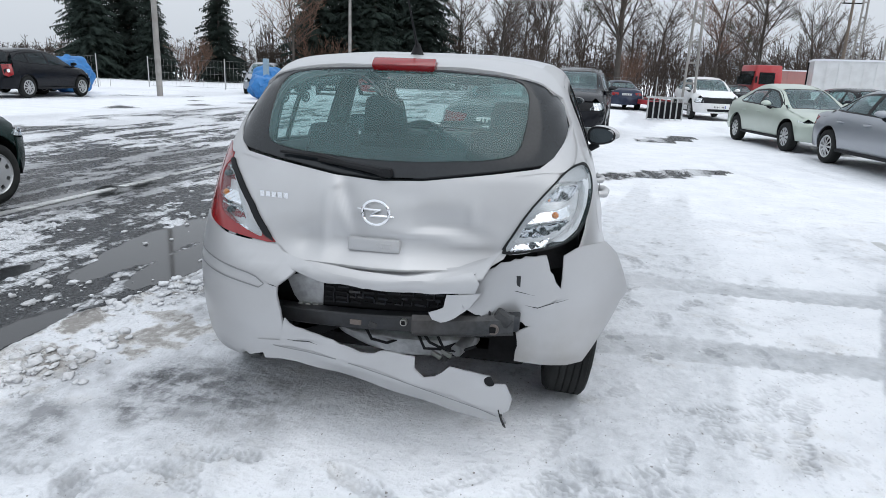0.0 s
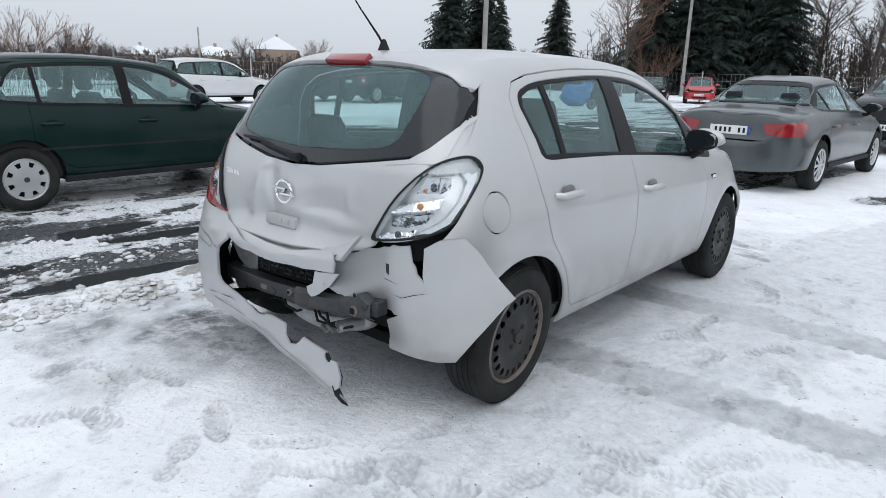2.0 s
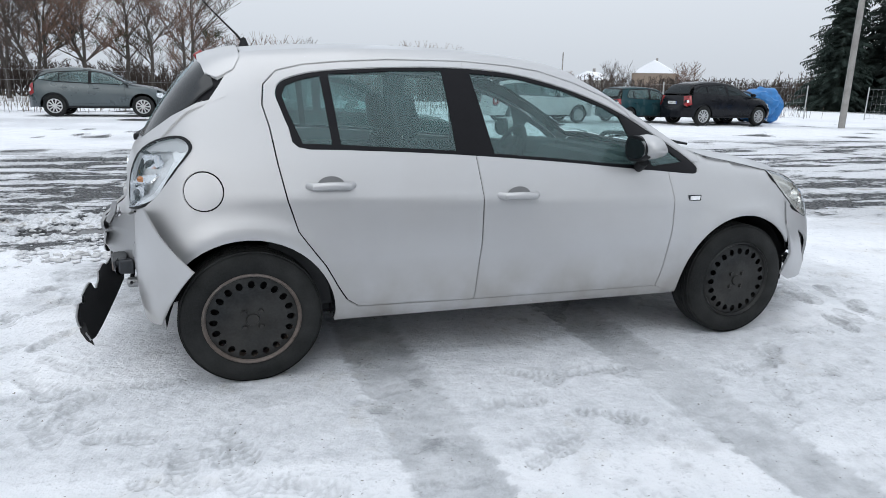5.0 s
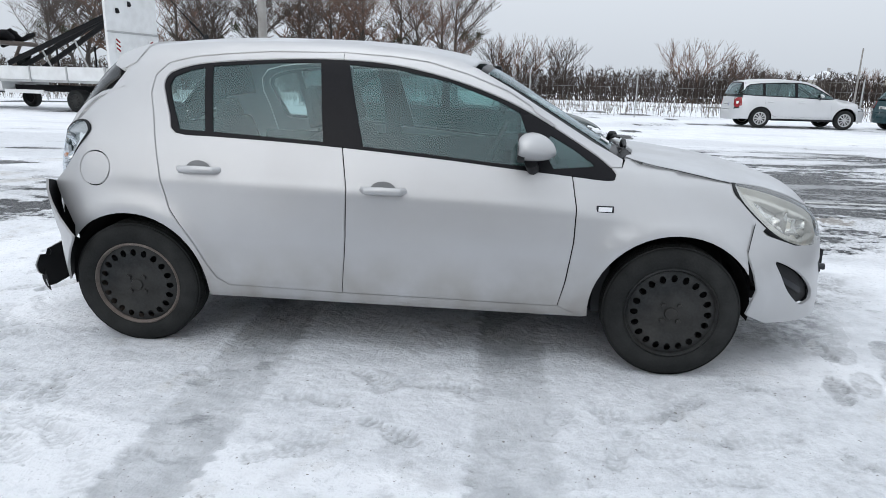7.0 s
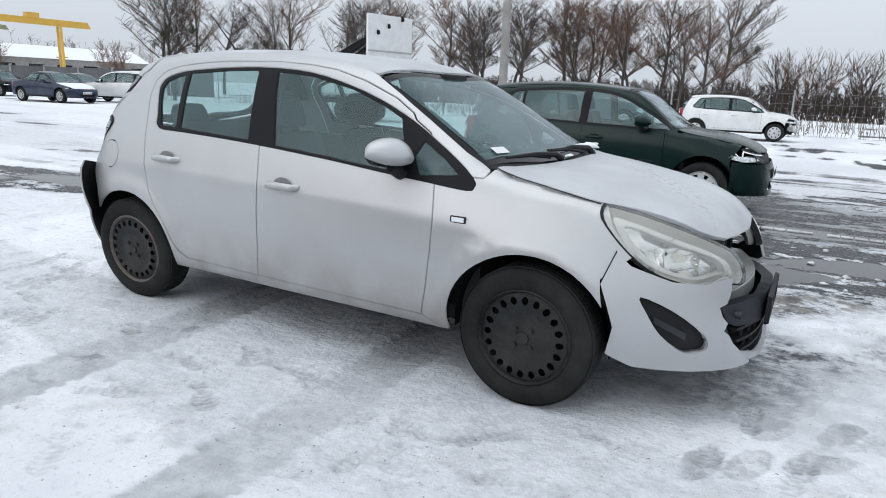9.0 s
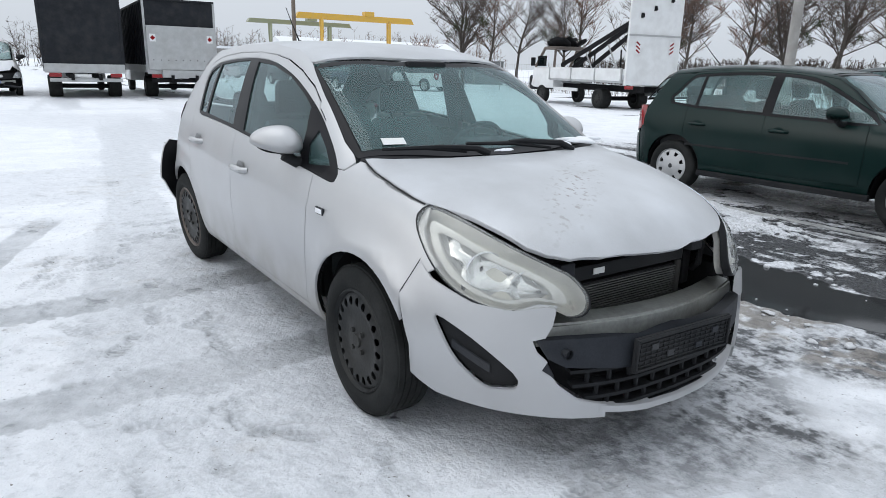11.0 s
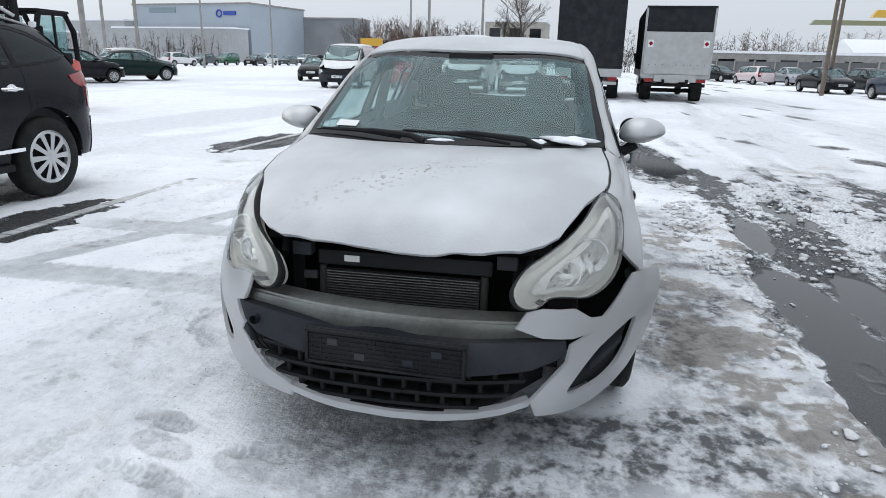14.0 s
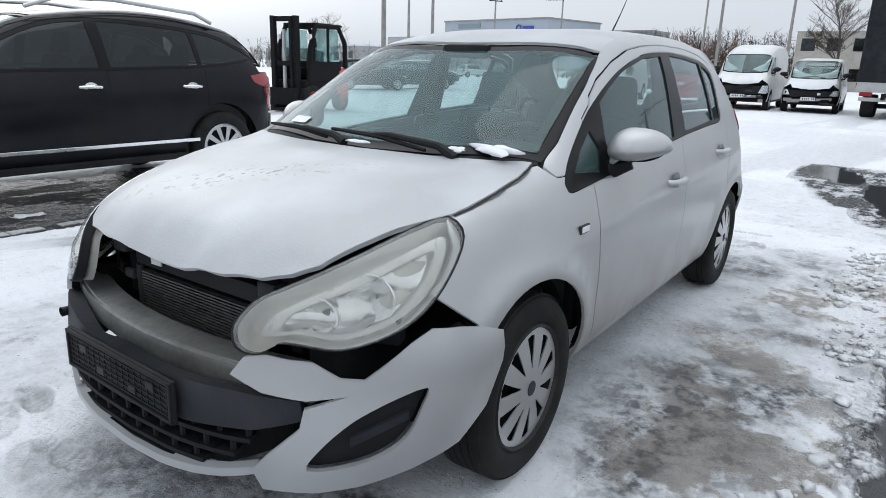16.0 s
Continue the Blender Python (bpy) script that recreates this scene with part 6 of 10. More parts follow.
HATCH = dict(front=1.93, rear=-1.98, half=0.823, H=1.45, wb=2.46, r=0.295, cowl=(0.98, 0.945), screen=(0.30, 1.385), hoodmid=(1.45, 0.885), hood=(1.82, 0.72), roof_rear=(-1.50, 1.40), glass_low=(-1.82, 0.99), tail=(-1.90, 0.72), bump=0.55, belt=(0.90, 0.97), roof_y=0.575,
             dlo=[(-1.36, 1.00), (-1.30, 1.16), (-1.20, 1.295), (-1.05, 1.335), (-0.4, 1.365), (0.0, 1.345), (0.25, 1.29), (0.55, 1.14), (0.86, 0.925), (0.3, 0.925), (-0.6, 0.955)], bars=[(-0.20, 0.10), (-1.02, 0.035)], doors=[(-0.20, 0.78), (-1.12, -0.20)], door_low=0.36)
SEDAN = dict(front=2.16, rear=-2.28, half=0.875, H=1.435, wb=2.70, r=0.32, cowl=(1.05, 0.94), screen=(0.15, 1.375), hoodmid=(1.65, 0.84), hood=(2.05, 0.68), roof_rear=(-0.95, 1.37), glass_low=(-1.62, 1.035), tail=(-2.17, 0.965), bump=0.60, belt=(0.90, 0.98), roof_y=0.545,
             dlo=[(-1.32, 1.0), (-1.36, 1.09), (-1.05, 1.25), (-0.85, 1.31), (-0.3, 1.345), (0.1, 1.31), (0.45, 1.17), (0.86, 0.925), (0.3, 0.94), (-0.6, 0.975)], bars=[(-0.22, 0.10), (-1.0, 0.03)], doors=[(-0.22, 0.80), (-1.12, -0.22)], door_low=0.34)
SUV = dict(front=2.30, rear=-2.30, half=0.93, H=1.70, wb=2.82, r=0.37, cowl=(1.10, 1.16), screen=(0.22, 1.60), hoodmid=(1.65, 1.08), hood=(2.12, 0.90), roof_rear=(-1.75, 1.60), glass_low=(-2.12, 1.17), tail=(-2.22, 0.80), bump=0.62, belt=(1.08, 1.19), roof_y=0.62,
           dlo=[(-1.92, 1.28), (-1.70, 1.42), (-1.40, 1.52), (-0.5, 1.585), (0.0, 1.56), (0.30, 1.48), (0.62, 1.33), (0.94, 1.125), (0.3, 1.125), (-0.6, 1.15), (-1.4, 1.19)], bars=[(-0.25, 0.10), (-1.22, 0.05)], doors=[(-0.25, 0.85), (-1.25, -0.25)], door_low=0.46)
MPV = dict(HATCH, front=2.20, rear=-2.28, half=0.875, H=1.62, wb=2.75, r=0.315, cowl=(1.15, 1.02), screen=(0.25, 1.53), hoodmid=(1.65, 0.94), hood=(2.05, 0.75), roof_rear=(-1.95, 1.53), glass_low=(-2.16, 1.03), tail=(-2.22, 0.75), belt=(0.97, 1.04), roof_y=0.60,
           dlo=[(-2.0, 1.07), (-1.92, 1.25), (-1.75, 1.42), (-1.0, 1.485), (-0.3, 1.50), (0.1, 1.465), (0.5, 1.30), (1.0, 0.995), (0.3, 0.995), (-0.8, 1.03)], bars=[(-0.25, 0.10), (-1.30, 0.09)], doors=[(-0.25, 0.88), (-1.25, -0.25)], door_low=0.38)
VAN = dict(front=2.55, rear=-2.45, half=0.95, H=1.97, wb=3.10, r=0.335, cowl=(1.85, 1.20), screen=(1.12, 1.86), hoodmid=(2.15, 1.08), hood=(2.45, 0.85), roof_rear=(-2.32, 1.90), glass_low=(-2.40, 1.20), tail=(-2.42, 0.80), bump=0.55, belt=(1.10, 1.15), roof_y=0.76,
           dlo=[(0.72, 1.15), (0.72, 1.72), (1.05, 1.72), (1.35, 1.52), (1.68, 1.17), (1.2, 1.13)], bars=[], doors=[(0.62, 1.70), (-0.55, 0.62)], door_low=0.35)
BIGVAN = dict(VAN, front=2.75, rear=-2.9, half=1.0, H=2.45, wb=3.6, r=0.35, cowl=(2.05, 1.35), screen=(1.40, 2.05), hoodmid=(2.35, 1.20), hood=(2.66, 0.95), roof_rear=(-2.78, 2.38), glass_low=(-2.85, 1.30), tail=(-2.87, 0.85), roof_y=0.82, belt=(1.25, 1.30),
              dlo=[(0.92, 1.28), (0.92, 1.90), (1.25, 1.90), (1.55, 1.68), (1.88, 1.32), (1.4, 1.26)], doors=[(0.82, 1.88), (-0.4, 0.82)], door_low=0.40)


def plate_with_bars(parent, x, y, z, facing, w=0.50, h=0.11):
    """A white number plate whose writing is plain bars."""
    root = new("number_plate")
    root.parent = parent
    root.location = (x, y, z)
    part("plate", boxed((0, 0, 0), (0.006, w, h), None, 0.002), M_PLATE, root)
    s = facing * 0.004
    part("plate_edge", boxed((s, -facing * -w * 0.47, 0), (0.004, w * 0.06, h)), M_BLUE, root)
    for k in range(7):
        if k != 2:
            part("plate_bar", boxed((s, facing * (w * 0.36 - k * w * 0.118), 0), (0.003, w * 0.055, h * 0.55)), M_INK, root)


def vehicle(name, spec, m, mat, label, category="car", wheels="alloy", glass=None, cabin=True, group="", step=0.11, lamp=True, front_broken=False, trim=None, handles=True, snow=False, rear_lamp=None, plates=(True, True), face=None):
    """A parked vehicle: skin, doors, panes, lamps, bumpers, mirrors, wheels and cabin."""
    S = dict(spec)
    car = empty(name, m, label, category, group)
    f, r, h, H = S["front"], S["rear"], S["half"], S["H"]
    (cx, cz), (sx, sz), (hx, hz), (mx, mz) = S["cowl"], S["screen"], S["hood"], S["hoodmid"]
    (rx, rz), (gx, gz), (tx, tz) = S["roof_rear"], S["glass_low"], S["tail"]
    b0, b1 = S["belt"]
    mid = (sx + rx) / 2
    top = [(r, S["bump"]), (r + 0.04, S["bump"] + 0.06), (tx, tz), (gx, gz), (rx, rz), (mid, H), (sx, sz), (cx, cz), (mx, mz), (hx, hz), (f, S["bump"] - 0.05)]
    rail = [(r, S["bump"] - 0.03), (tx, tz - 0.04), (gx, gz - 0.05), (rx, rz - 0.06), (mid, H - 0.05), (sx, sz - 0.05), (cx, cz - 0.04), (mx, mz - 0.05), (hx, hz - 0.05), (f, S["bump"] - 0.08)]
    raily = [(r, 0.25 * h), (tx, 0.70 * h), (gx, 0.76 * h), (rx, S["roof_y"] * 0.98), (mid, S["roof_y"] + 0.02), (sx, S["roof_y"] + 0.01), (cx, 0.82 * h), (mx, 0.78 * h), (hx, 0.60 * h), (f, 0.2 * h)]
    sh = [(r, S["bump"] - 0.06), (tx, min(tz - 0.10, b1)), (gx, min(b1, gz - 0.07)), (rx, b1), (0.0, (b0 + b1) / 2), (cx, b0), (mx, mz - 0.10), (hx, hz - 0.10), (f, S["bump"] - 0.12)]
    shy = [(r, 0.4 * h), (tx, 0.84 * h), (gx, 0.88 * h), (rx, 0.92 * h), (0.0, 0.94 * h), (cx, 0.93 * h), (mx, 0.90 * h), (hx, 0.74 * h), (f, 0.3 * h)]
    sill = S["r"] * 0.85
    blunt = H > 1.9
    B = Body(f, r, h, top, sh, shy, rail, raily, sill=sill, nose=(0.55 if blunt else 0.75, 2.8), tail=(0.25 if blunt else 0.6, 3.0), nx=120, nv=48)
    ax = S["wb"] / 2
    arch = [circle(-ax, S["r"] + 0.01, S["r"] * 1.20, 32), circle(ax, S["r"] + 0.01, S["r"] * 1.22, 32)]
    dlo = smooth_loop(S["dlo"], 2)
    xs = np.linspace(rx + 0.02, cx - 0.05, 14)
    railf = curve(rail)
    roofline = [(x, float(railf(x)) + 0.022) for x in xs]
    saloon = tz > 0.93 and tx > r + 0.08 and gx > r + 0.4
    hind = [(gx + 0.10, tz), (gx + 0.16, gz - 0.03)] if not saloon else [(tx + 0.13, tz - 0.14), (tx + 0.20, tz - 0.045), (gx - 0.05, float(railf(gx - 0.05)) + 0.004), ((gx + rx) / 2, float(railf((gx + rx) / 2)) + 0.010)]
    side = [(r + 0.22, sill + 0.02), (r + 0.20, S["bump"] - 0.05)] + hind + roofline + [(cx, float(railf(cx)) + 0.01), (mx, float(railf(mx)) + 0.01), (hx - 0.22, float(railf(hx - 0.22)) + 0.005), (f - 0.42, hz - 0.10), (f - 0.40, sill + 0.02)]
    doors = []
    zl = S["door_low"]
    for x0, x1 in S["doors"]:
        arch_x = -ax + S["r"] * 1.25
        low = [(x0, zl)] if x0 > arch_x else [(x0, S["r"] * 2.1), (x0 + 0.04, S["r"] * 1.7), (arch_x + 0.10, zl)]
        zt0, zt1 = float(railf(max(x0, rx + 0.05))) - 0.005, float(railf(min(x1, cx - 0.25))) - 0.005
        nt = [(x, float(railf(x)) - 0.005) for x in np.linspace(x0, min(x1, cx - 0.25), 6)] if not blunt else [(x0, min(zt0, 1.80)), (x1 - 0.5, min(zt1, 1.80)), (x1 - 0.2, 1.5)]
        doors.append(low + [(x1, zl), (x1 + 0.01, zl + 0.25), (x1, b0 - 0.02)] + nt[::-1])
    panes, zlo, zhi = [], 0, 3
    cut = [min(q[0] for q in dlo) + 0.03]
    for x, w in sorted(S["bars"]):
        cut += [x - w / 2, x + w / 2]
    cut += [max(q[0] for q in dlo) - 0.03]
    inner_dlo = shrink(dlo, 0.025)
    for x0, x1 in zip(cut[::2], cut[1::2]):
        pts = [q for q in inner_dlo if x0 <= q[0] <= x1]
        def edge(x, upper):
            zs = []
            for (ax0, az0), (ax1, az1) in zip(inner_dlo, inner_dlo[1:] + inner_dlo[:1]):
                if (ax0 - x) * (ax1 - x) <= 0 and abs(ax1 - ax0) > 1e-6:
                    zs.append(az0 + (az1 - az0) * (x - ax0) / (ax1 - ax0))
            return (max(zs) if upper else min(zs)) if len(zs) > 1 else None
        ups = [(x, edge(x, True)) for x in np.linspace(x0, x1, 9)]
        los = [(x, edge(x, False)) for x in np.linspace(x1, x0, 9)]
        poly = [q for q in ups + los if q[1] is not None]
        if len(poly) > 5:
            panes.append(poly)
    glass = glass or M_GLASS
    for s, mode in ((-1, "R"), (1, "L")):
        skin = B.panel("body_side", mode, side, mat, car, doors + arch + [dlo], step=step)
        for d in doors:
            B.panel("door", mode, d, mat, car, [dlo] + arch, step=step, gap=0.004)
        frame_w = B.panel("window_frame", mode, dlo, M_GLOSS_BLACK, car, panes, off=-0.004, step=step, gap=0)
        for q in panes:
            B.panel("window_pane", mode, q, glass, frame_w, off=-0.008, step=0.2, rim=0, gap=0)
        if handles:
            for x0, x1 in S["doors"]:
                handle(car, B, mode, x0 + 0.17, (b0 + b1) / 2 - 0.14, trim or mat)
        mirror(car, S["dlo"][-4 if len(S["dlo"]) > 8 else -2][0] - 0.02 if not blunt else cx - 0.28, s * (h + 0.07), b0 + 0.10 if not blunt else b0 + 0.22, s, mat if not blunt else M_BLACK, 1.0 if not blunt else 1.3)
        for x in (-ax, ax):
            wheel(wheels, S["r"], 0.20, S["r"] * 0.66, pose(x, s * (h - 0.11), S["r"], 0, 0, 0 if s < 0 else 180), car, M_ALLOY)
            arch_liner(car, x, s, h - 0.05, S["r"] + 0.01, S["r"] * 1.18, 0.32)
        part("sill_trim", boxed((0, s * (h - 0.035), sill + 0.015), (S["wb"] - 2.3 * S["r"], 0.05, 0.06), None, 0.012), M_BLACK, car)
    ry = S["roof_y"]
    roof = [(sx + 0.02, 0), (sx, ry * 0.6), (sx - 0.05, ry * 0.98), (mid, ry + 0.02), (rx + 0.02, ry * 0.98), (rx - 0.02, ry * 0.5), (rx - 0.03, 0)]
    roof += [(x, -y) for x, y in roof[-2:0:-1]]
    B.panel("roof", "T", roof, mat, car, step=step * 1.3, off=0.001)
    ws = [(sx + 0.03, 0), (sx + 0.01, ry * 0.6), (sx - 0.03, ry + 0.02), ((sx + cx) / 2, (ry + 0.82 * h) / 2 + 0.015), (cx - 0.10, 0.80 * h), (cx - 0.02, 0.55 * h), (cx + 0.02, 0)]
    ws += [(x, -y) for x, y in ws[-2:0:-1]]
    wsi = shrink(ws, 0.05)
    band = B.panel("windscreen_band", "T", ws, M_GLOSS_BLACK, car, [wsi], off=-0.003, step=step)
    B.panel("windscreen", "T", wsi, glass if glass is not M_GLASS_DARK else M_GLASS, band, off=-0.005, rim=0, gap=0, step=0.2)
    hood = [(cx + 0.03, 0), (cx - 0.01, 0.55 * h), (cx - 0.08, 0.80 * h), (mx, 0.80 * h), (hx - 0.25, 0.72 * h), (hx - 0.06, 0.62 * h), (hx, 0.3 * h), (hx + 0.01, 0)]
    hood += [(x, -y) for x, y in hood[-2:0:-1]]
    B.panel("bonnet", "T", hood, mat if not snow else M_SNOW_CAP, car, step=step)
    # nose
    za, zm = hz - 0.02, S["bump"] - 0.05
    ring = lambda pts, k=1: B.round_front([(x, y * k, z) for x, y, z in pts])
    full = [(f - 0.38, -h, sill), (f - 0.38, -h, zm + 0.12), (f - 0.30, -0.80 * h, zm + 0.10), (f, -0.2, zm + 0.10), (f, 0.2, zm + 0.10), (f - 0.30, 0.80 * h, zm + 0.10), (f - 0.38, h, zm + 0.12), (f - 0.38, h, sill), (f, 0.3, sill - 0.02), (f, -0.3, sill - 0.02)]
    low_open = [(f, -0.45 * h, sill + 0.04), (f, 0.45 * h, sill + 0.04), (f, 0.5 * h, sill + 0.14), (f, -0.5 * h, sill + 0.14)]
    if not front_broken:
        bp = B.panel("front_bumper", "CF", ring(full), face or mat, car, [ring(low_open)], step=step, off=0.006)
        B.panel("air_intake", "CF", ring(low_open), M_BLACK, bp, off=-0.03, step=step, rim=0)
    up = [(f - 0.30, -0.55 * h, zm + 0.105), (f, -0.2, zm + 0.105), (f, 0.2, zm + 0.105), (f - 0.30, 0.55 * h, zm + 0.105), (f - 0.35, 0.52 * h, za), (f - 0.1, 0, za), (f - 0.35, -0.52 * h, za)]
    B.panel("grille", "CF", ring(up), M_BLACK, car, off=-0.02 if not front_broken else -0.10, step=step)
    if front_broken:
        wreck = new("broken_front")
        wreck.parent = car
        rnd = random.Random(len(name) + int(f * 100))
        for k in range(9):
            z = sill + 0.05 + rnd.random() * (hz - sill - 0.1)
            y = rnd.uniform(-0.8, 0.8) * h
            bm = boxed((f - 0.22 + rnd.uniform(-0.05, 0.05), y, z), (rnd.uniform(0.05, 0.2), rnd.uniform(0.1, 0.5), rnd.uniform(0.03, 0.12)), Euler((rnd.uniform(-0.3, 0.3), rnd.uniform(-0.3, 0.3), rnd.uniform(-0.4, 0.4))).to_matrix(), 0.01)
            part("bent_panel", bm, rnd.choice((M_DARK, M_GREY_PLASTIC, M_ALU, M_BLACK, mat)), wreck)
        part("crossmember", boxed((f - 0.25, 0, sill + 0.18), (0.08, 1.5 * h, 0.09), Matrix.Rotation(0.06, 3, "X"), 0.01), M_ALU, wreck)
        part("bay", boxed((f - 0.40, 0, (sill + hz) / 2), (0.1, 1.6 * h, hz - sill)), M_DARK, wreck)
    for s in (-1, 1):
        lampo = [(f - 0.42, s * 0.93 * h, hz - 0.03), (f - 0.22, s * 0.66 * h, hz - 0.035), (f - 0.16, s * 0.56 * h, zm + 0.13), (f - 0.30, s * 0.80 * h, zm + 0.12), (f - 0.45, s * 0.95 * h, zm + 0.16)]
        if lamp:
            root = new("headlamp")
            root.parent = car
            B.panel("lamp_bowl", "CF", B.round_front(lampo), M_REFLECTOR, root, off=-0.03, step=step, rim=0.0)
            B.panel("lamp_lens", "CF", B.round_front(lampo), M_LENS, root, off=0.004, step=step, rim=0.03)
    # tail
    sedan = tz > 0.93 and tx > r + 0.08 and gx > r + 0.4
    ringb = lambda pts: B.round_back(pts)
    zt = S["bump"] + 0.02
    rb = [(r + 0.22, h, sill + 0.02), (r, 0.3, sill - 0.02), (r, -0.3, sill - 0.02), (r + 0.22, -h, sill + 0.02), (r + 0.20, -h, zt + 0.06), (r, -0.3, zt), (r, 0.3, zt), (r + 0.20, h, zt + 0.06)]
    B.panel("rear_bumper", "CB", ringb(rb), face or mat, car, step=step, off=0.006)
    yw = 0.86 * h
    tailtop = gz - 0.03 if not sedan else tz - 0.03
    gate = [(-yw * 0.80, zt + 0.02), (yw * 0.80, zt + 0.02), (yw, tailtop - 0.06), (yw * 0.92, tailtop), (0, tailtop + 0.005), (-yw * 0.92, tailtop), (-yw, tailtop - 0.06)]
    B.panel("tailgate", "B", gate, mat, car, step=step)
    for s in (-1, 1):
        lo = [(tx, s * 0.42 * h, tailtop - 0.10), (tx, s * 0.70 * h, tailtop - 0.075), (tx + 0.12, s * 0.94 * h, tailtop - 0.05), (tx + 0.26, s * h, tailtop - 0.08), (tx + 0.16, s * 0.98 * h, tailtop - 0.22), (tx, s * 0.68 * h, tailtop - 0.24), (tx, s * 0.45 * h, tailtop - 0.22)]
        if not sedan and not blunt:
            lo = [(tx, s * 0.70 * h, tailtop - 0.02), (tx + 0.18, s * 0.98 * h, tailtop), (tx + 0.20, s * h, zt + 0.16), (tx + 0.06, s * 0.88 * h, zt + 0.08), (tx, s * 0.74 * h, zt + 0.14)]
        if blunt:
            lo = [(r, s * 0.84 * h, gz - 0.05), (r + 0.10, s * 0.99 * h, gz - 0.05), (r + 0.10, s * 0.99 * h, zt + 0.10), (r, s * 0.84 * h, zt + 0.10)]
        root = new("tail_lamp")
        root.parent = car
        B.panel("lamp_lens", "CB", B.round_back(lo), M_RED_LENS, root, off=0.006, step=step, rim=0.02)
        cxy = np.mean(np.array(lo), axis=0)
        small = [tuple(cxy + (np.array(q) - cxy) * 0.28) for q in lo]
        if not sedan:
            B.panel("lamp_clear", "CB", B.round_back(small), M_REFLECTOR, root, off=0.009, step=step, rim=0.0)
    rg = [(-0.80 * h, gz + 0.03), (0.80 * h, gz + 0.03), (ry * 0.98, rz - 0.06), (ry * 0.8, rz - 0.03), (0, rz - 0.02), (-ry * 0.8, rz - 0.03), (-ry * 0.98, rz - 0.06)] if not blunt else [(-0.75 * h, gz + 0.06), (0.75 * h, gz + 0.06), (0.70 * h, rz - 0.18), (-0.70 * h, rz - 0.18)]
    rgi = shrink(rg, 0.05)
    bb = B.panel("rear_glass_band", "B", rg, M_GLOSS_BLACK, car, [rgi], step=step, off=-0.002)
    B.panel("rear_glass", "B", rgi, glass, bb, step=0.2, off=-0.004, rim=0, gap=0)
    if sedan:
        deck = [(gx + 0.03, -0.80 * h), (gx + 0.03, 0.80 * h), (tx + 0.02, 0.82 * h), (tx - 0.02, 0), (tx + 0.02, -0.82 * h)]
        B.panel("boot_lid", "T", deck, mat, car, step=step)
        B.inner("boot_inner", mat, car, lambda x, y, z: x < gx + 0.12 and z > S["bump"] + 0.05 and z < gz + 0.02 and abs(y) < 0.9 * h, 0.006)
    if plates[0]:
        plate_with_bars(car, f + 0.012, 0, sill + 0.22, 1)
    if plates[1]:
        p, n = B.place("B", 0.05, (zt + tailtop) / 2 - 0.03)
        plate_with_bars(car, p[0] - 0.01, 0, p[2], -1)
    if cabin:
        zf = sill + 0.10 + (H - 1.45) * 0.5
        seat(car, -0.05 if not blunt else 0.75, -0.38, zf)
        seat(car, -0.05 if not blunt else 0.75, 0.38, zf)
        if not blunt:
            seat(car, -0.90, 0, zf + 0.02, 1.2)
        bm = boxed((cx - 0.36, 0, b0 - 0.10), (0.5, 1.6 * h, 0.22), None, 0.06)
        part("dashboard", bm, M_DASH, car, smooth=True)
        steering_wheel(car, cx - 0.66, 0.38, b0 - 0.04)
    bm = boxed(((f + r) / 2, 0, sill + 0.02), (f - r - 0.7, 1.5 * h, 0.05))
    for s in (-1, 1):
        box(bm, (((cx - 0.1) + (gx + 0.3)) / 2, s * (h - 0.13), (sill + b0) / 2), (cx - gx - 0.5, 0.05, b0 - sill - 0.06))
    box(bm, (cx, 0, (sill + b0) / 2), (0.06, 1.6 * h, b0 - sill))
    box(bm, (gx + 0.25, 0, (sill + b1) / 2 - 0.1), (0.06, 1.5 * h, b1 - sill - 0.2))
    part("cabin_lining", bm, M_DASH, car)
    return car, B


def heading(x, y, deg):
    return pose(x, y, 0, 0, 0, deg)


# dark green hatchback beside the wreck, parked the same way
green_car, _g = vehicle("green_hatchback", HATCH, heading(-0.15, 5.42, 1.0), M_GREEN, "dark green five-door hatchback parked on wet slush", wheels="star", step=0.07)
for s in (-1, 1):
    part("rub_strip", boxed((-0.2, s * 0.815, 0.565), (1.75, 0.012, 0.022), None, 0.003), M_BLACK, green_car)
tube_bm = tube(bmesh.new(), [(-1.25, 0, 1.425), (-1.38, 0, 1.55), (-1.62, 0, 1.80)], 0.005, 6, [1.6, 1, 0.6])
part("roof_aerial", tube_bm, M_BLACK, green_car)
# grey saloon ahead
vehicle("grey_saloon", SEDAN, heading(7.55, 0.30, -4.5), paint("blue_grey_metallic", (0.060, 0.072, 0.078), 0.4, 0.3, 0.15), "grey metallic four-door saloon on bare slush", wheels="alloy", step=0.07)
# black crossover beyond
suv_spec = dict(SUV)
black_suv, _b = vehicle("black_crossover", suv_spec, heading(0.05, -5.10, 0), M_BLACKP, "glossy black crossover with silver roof rails", wheels="alloy", step=0.07, glass=M_GLASS_DARK, trim=M_CHROME)
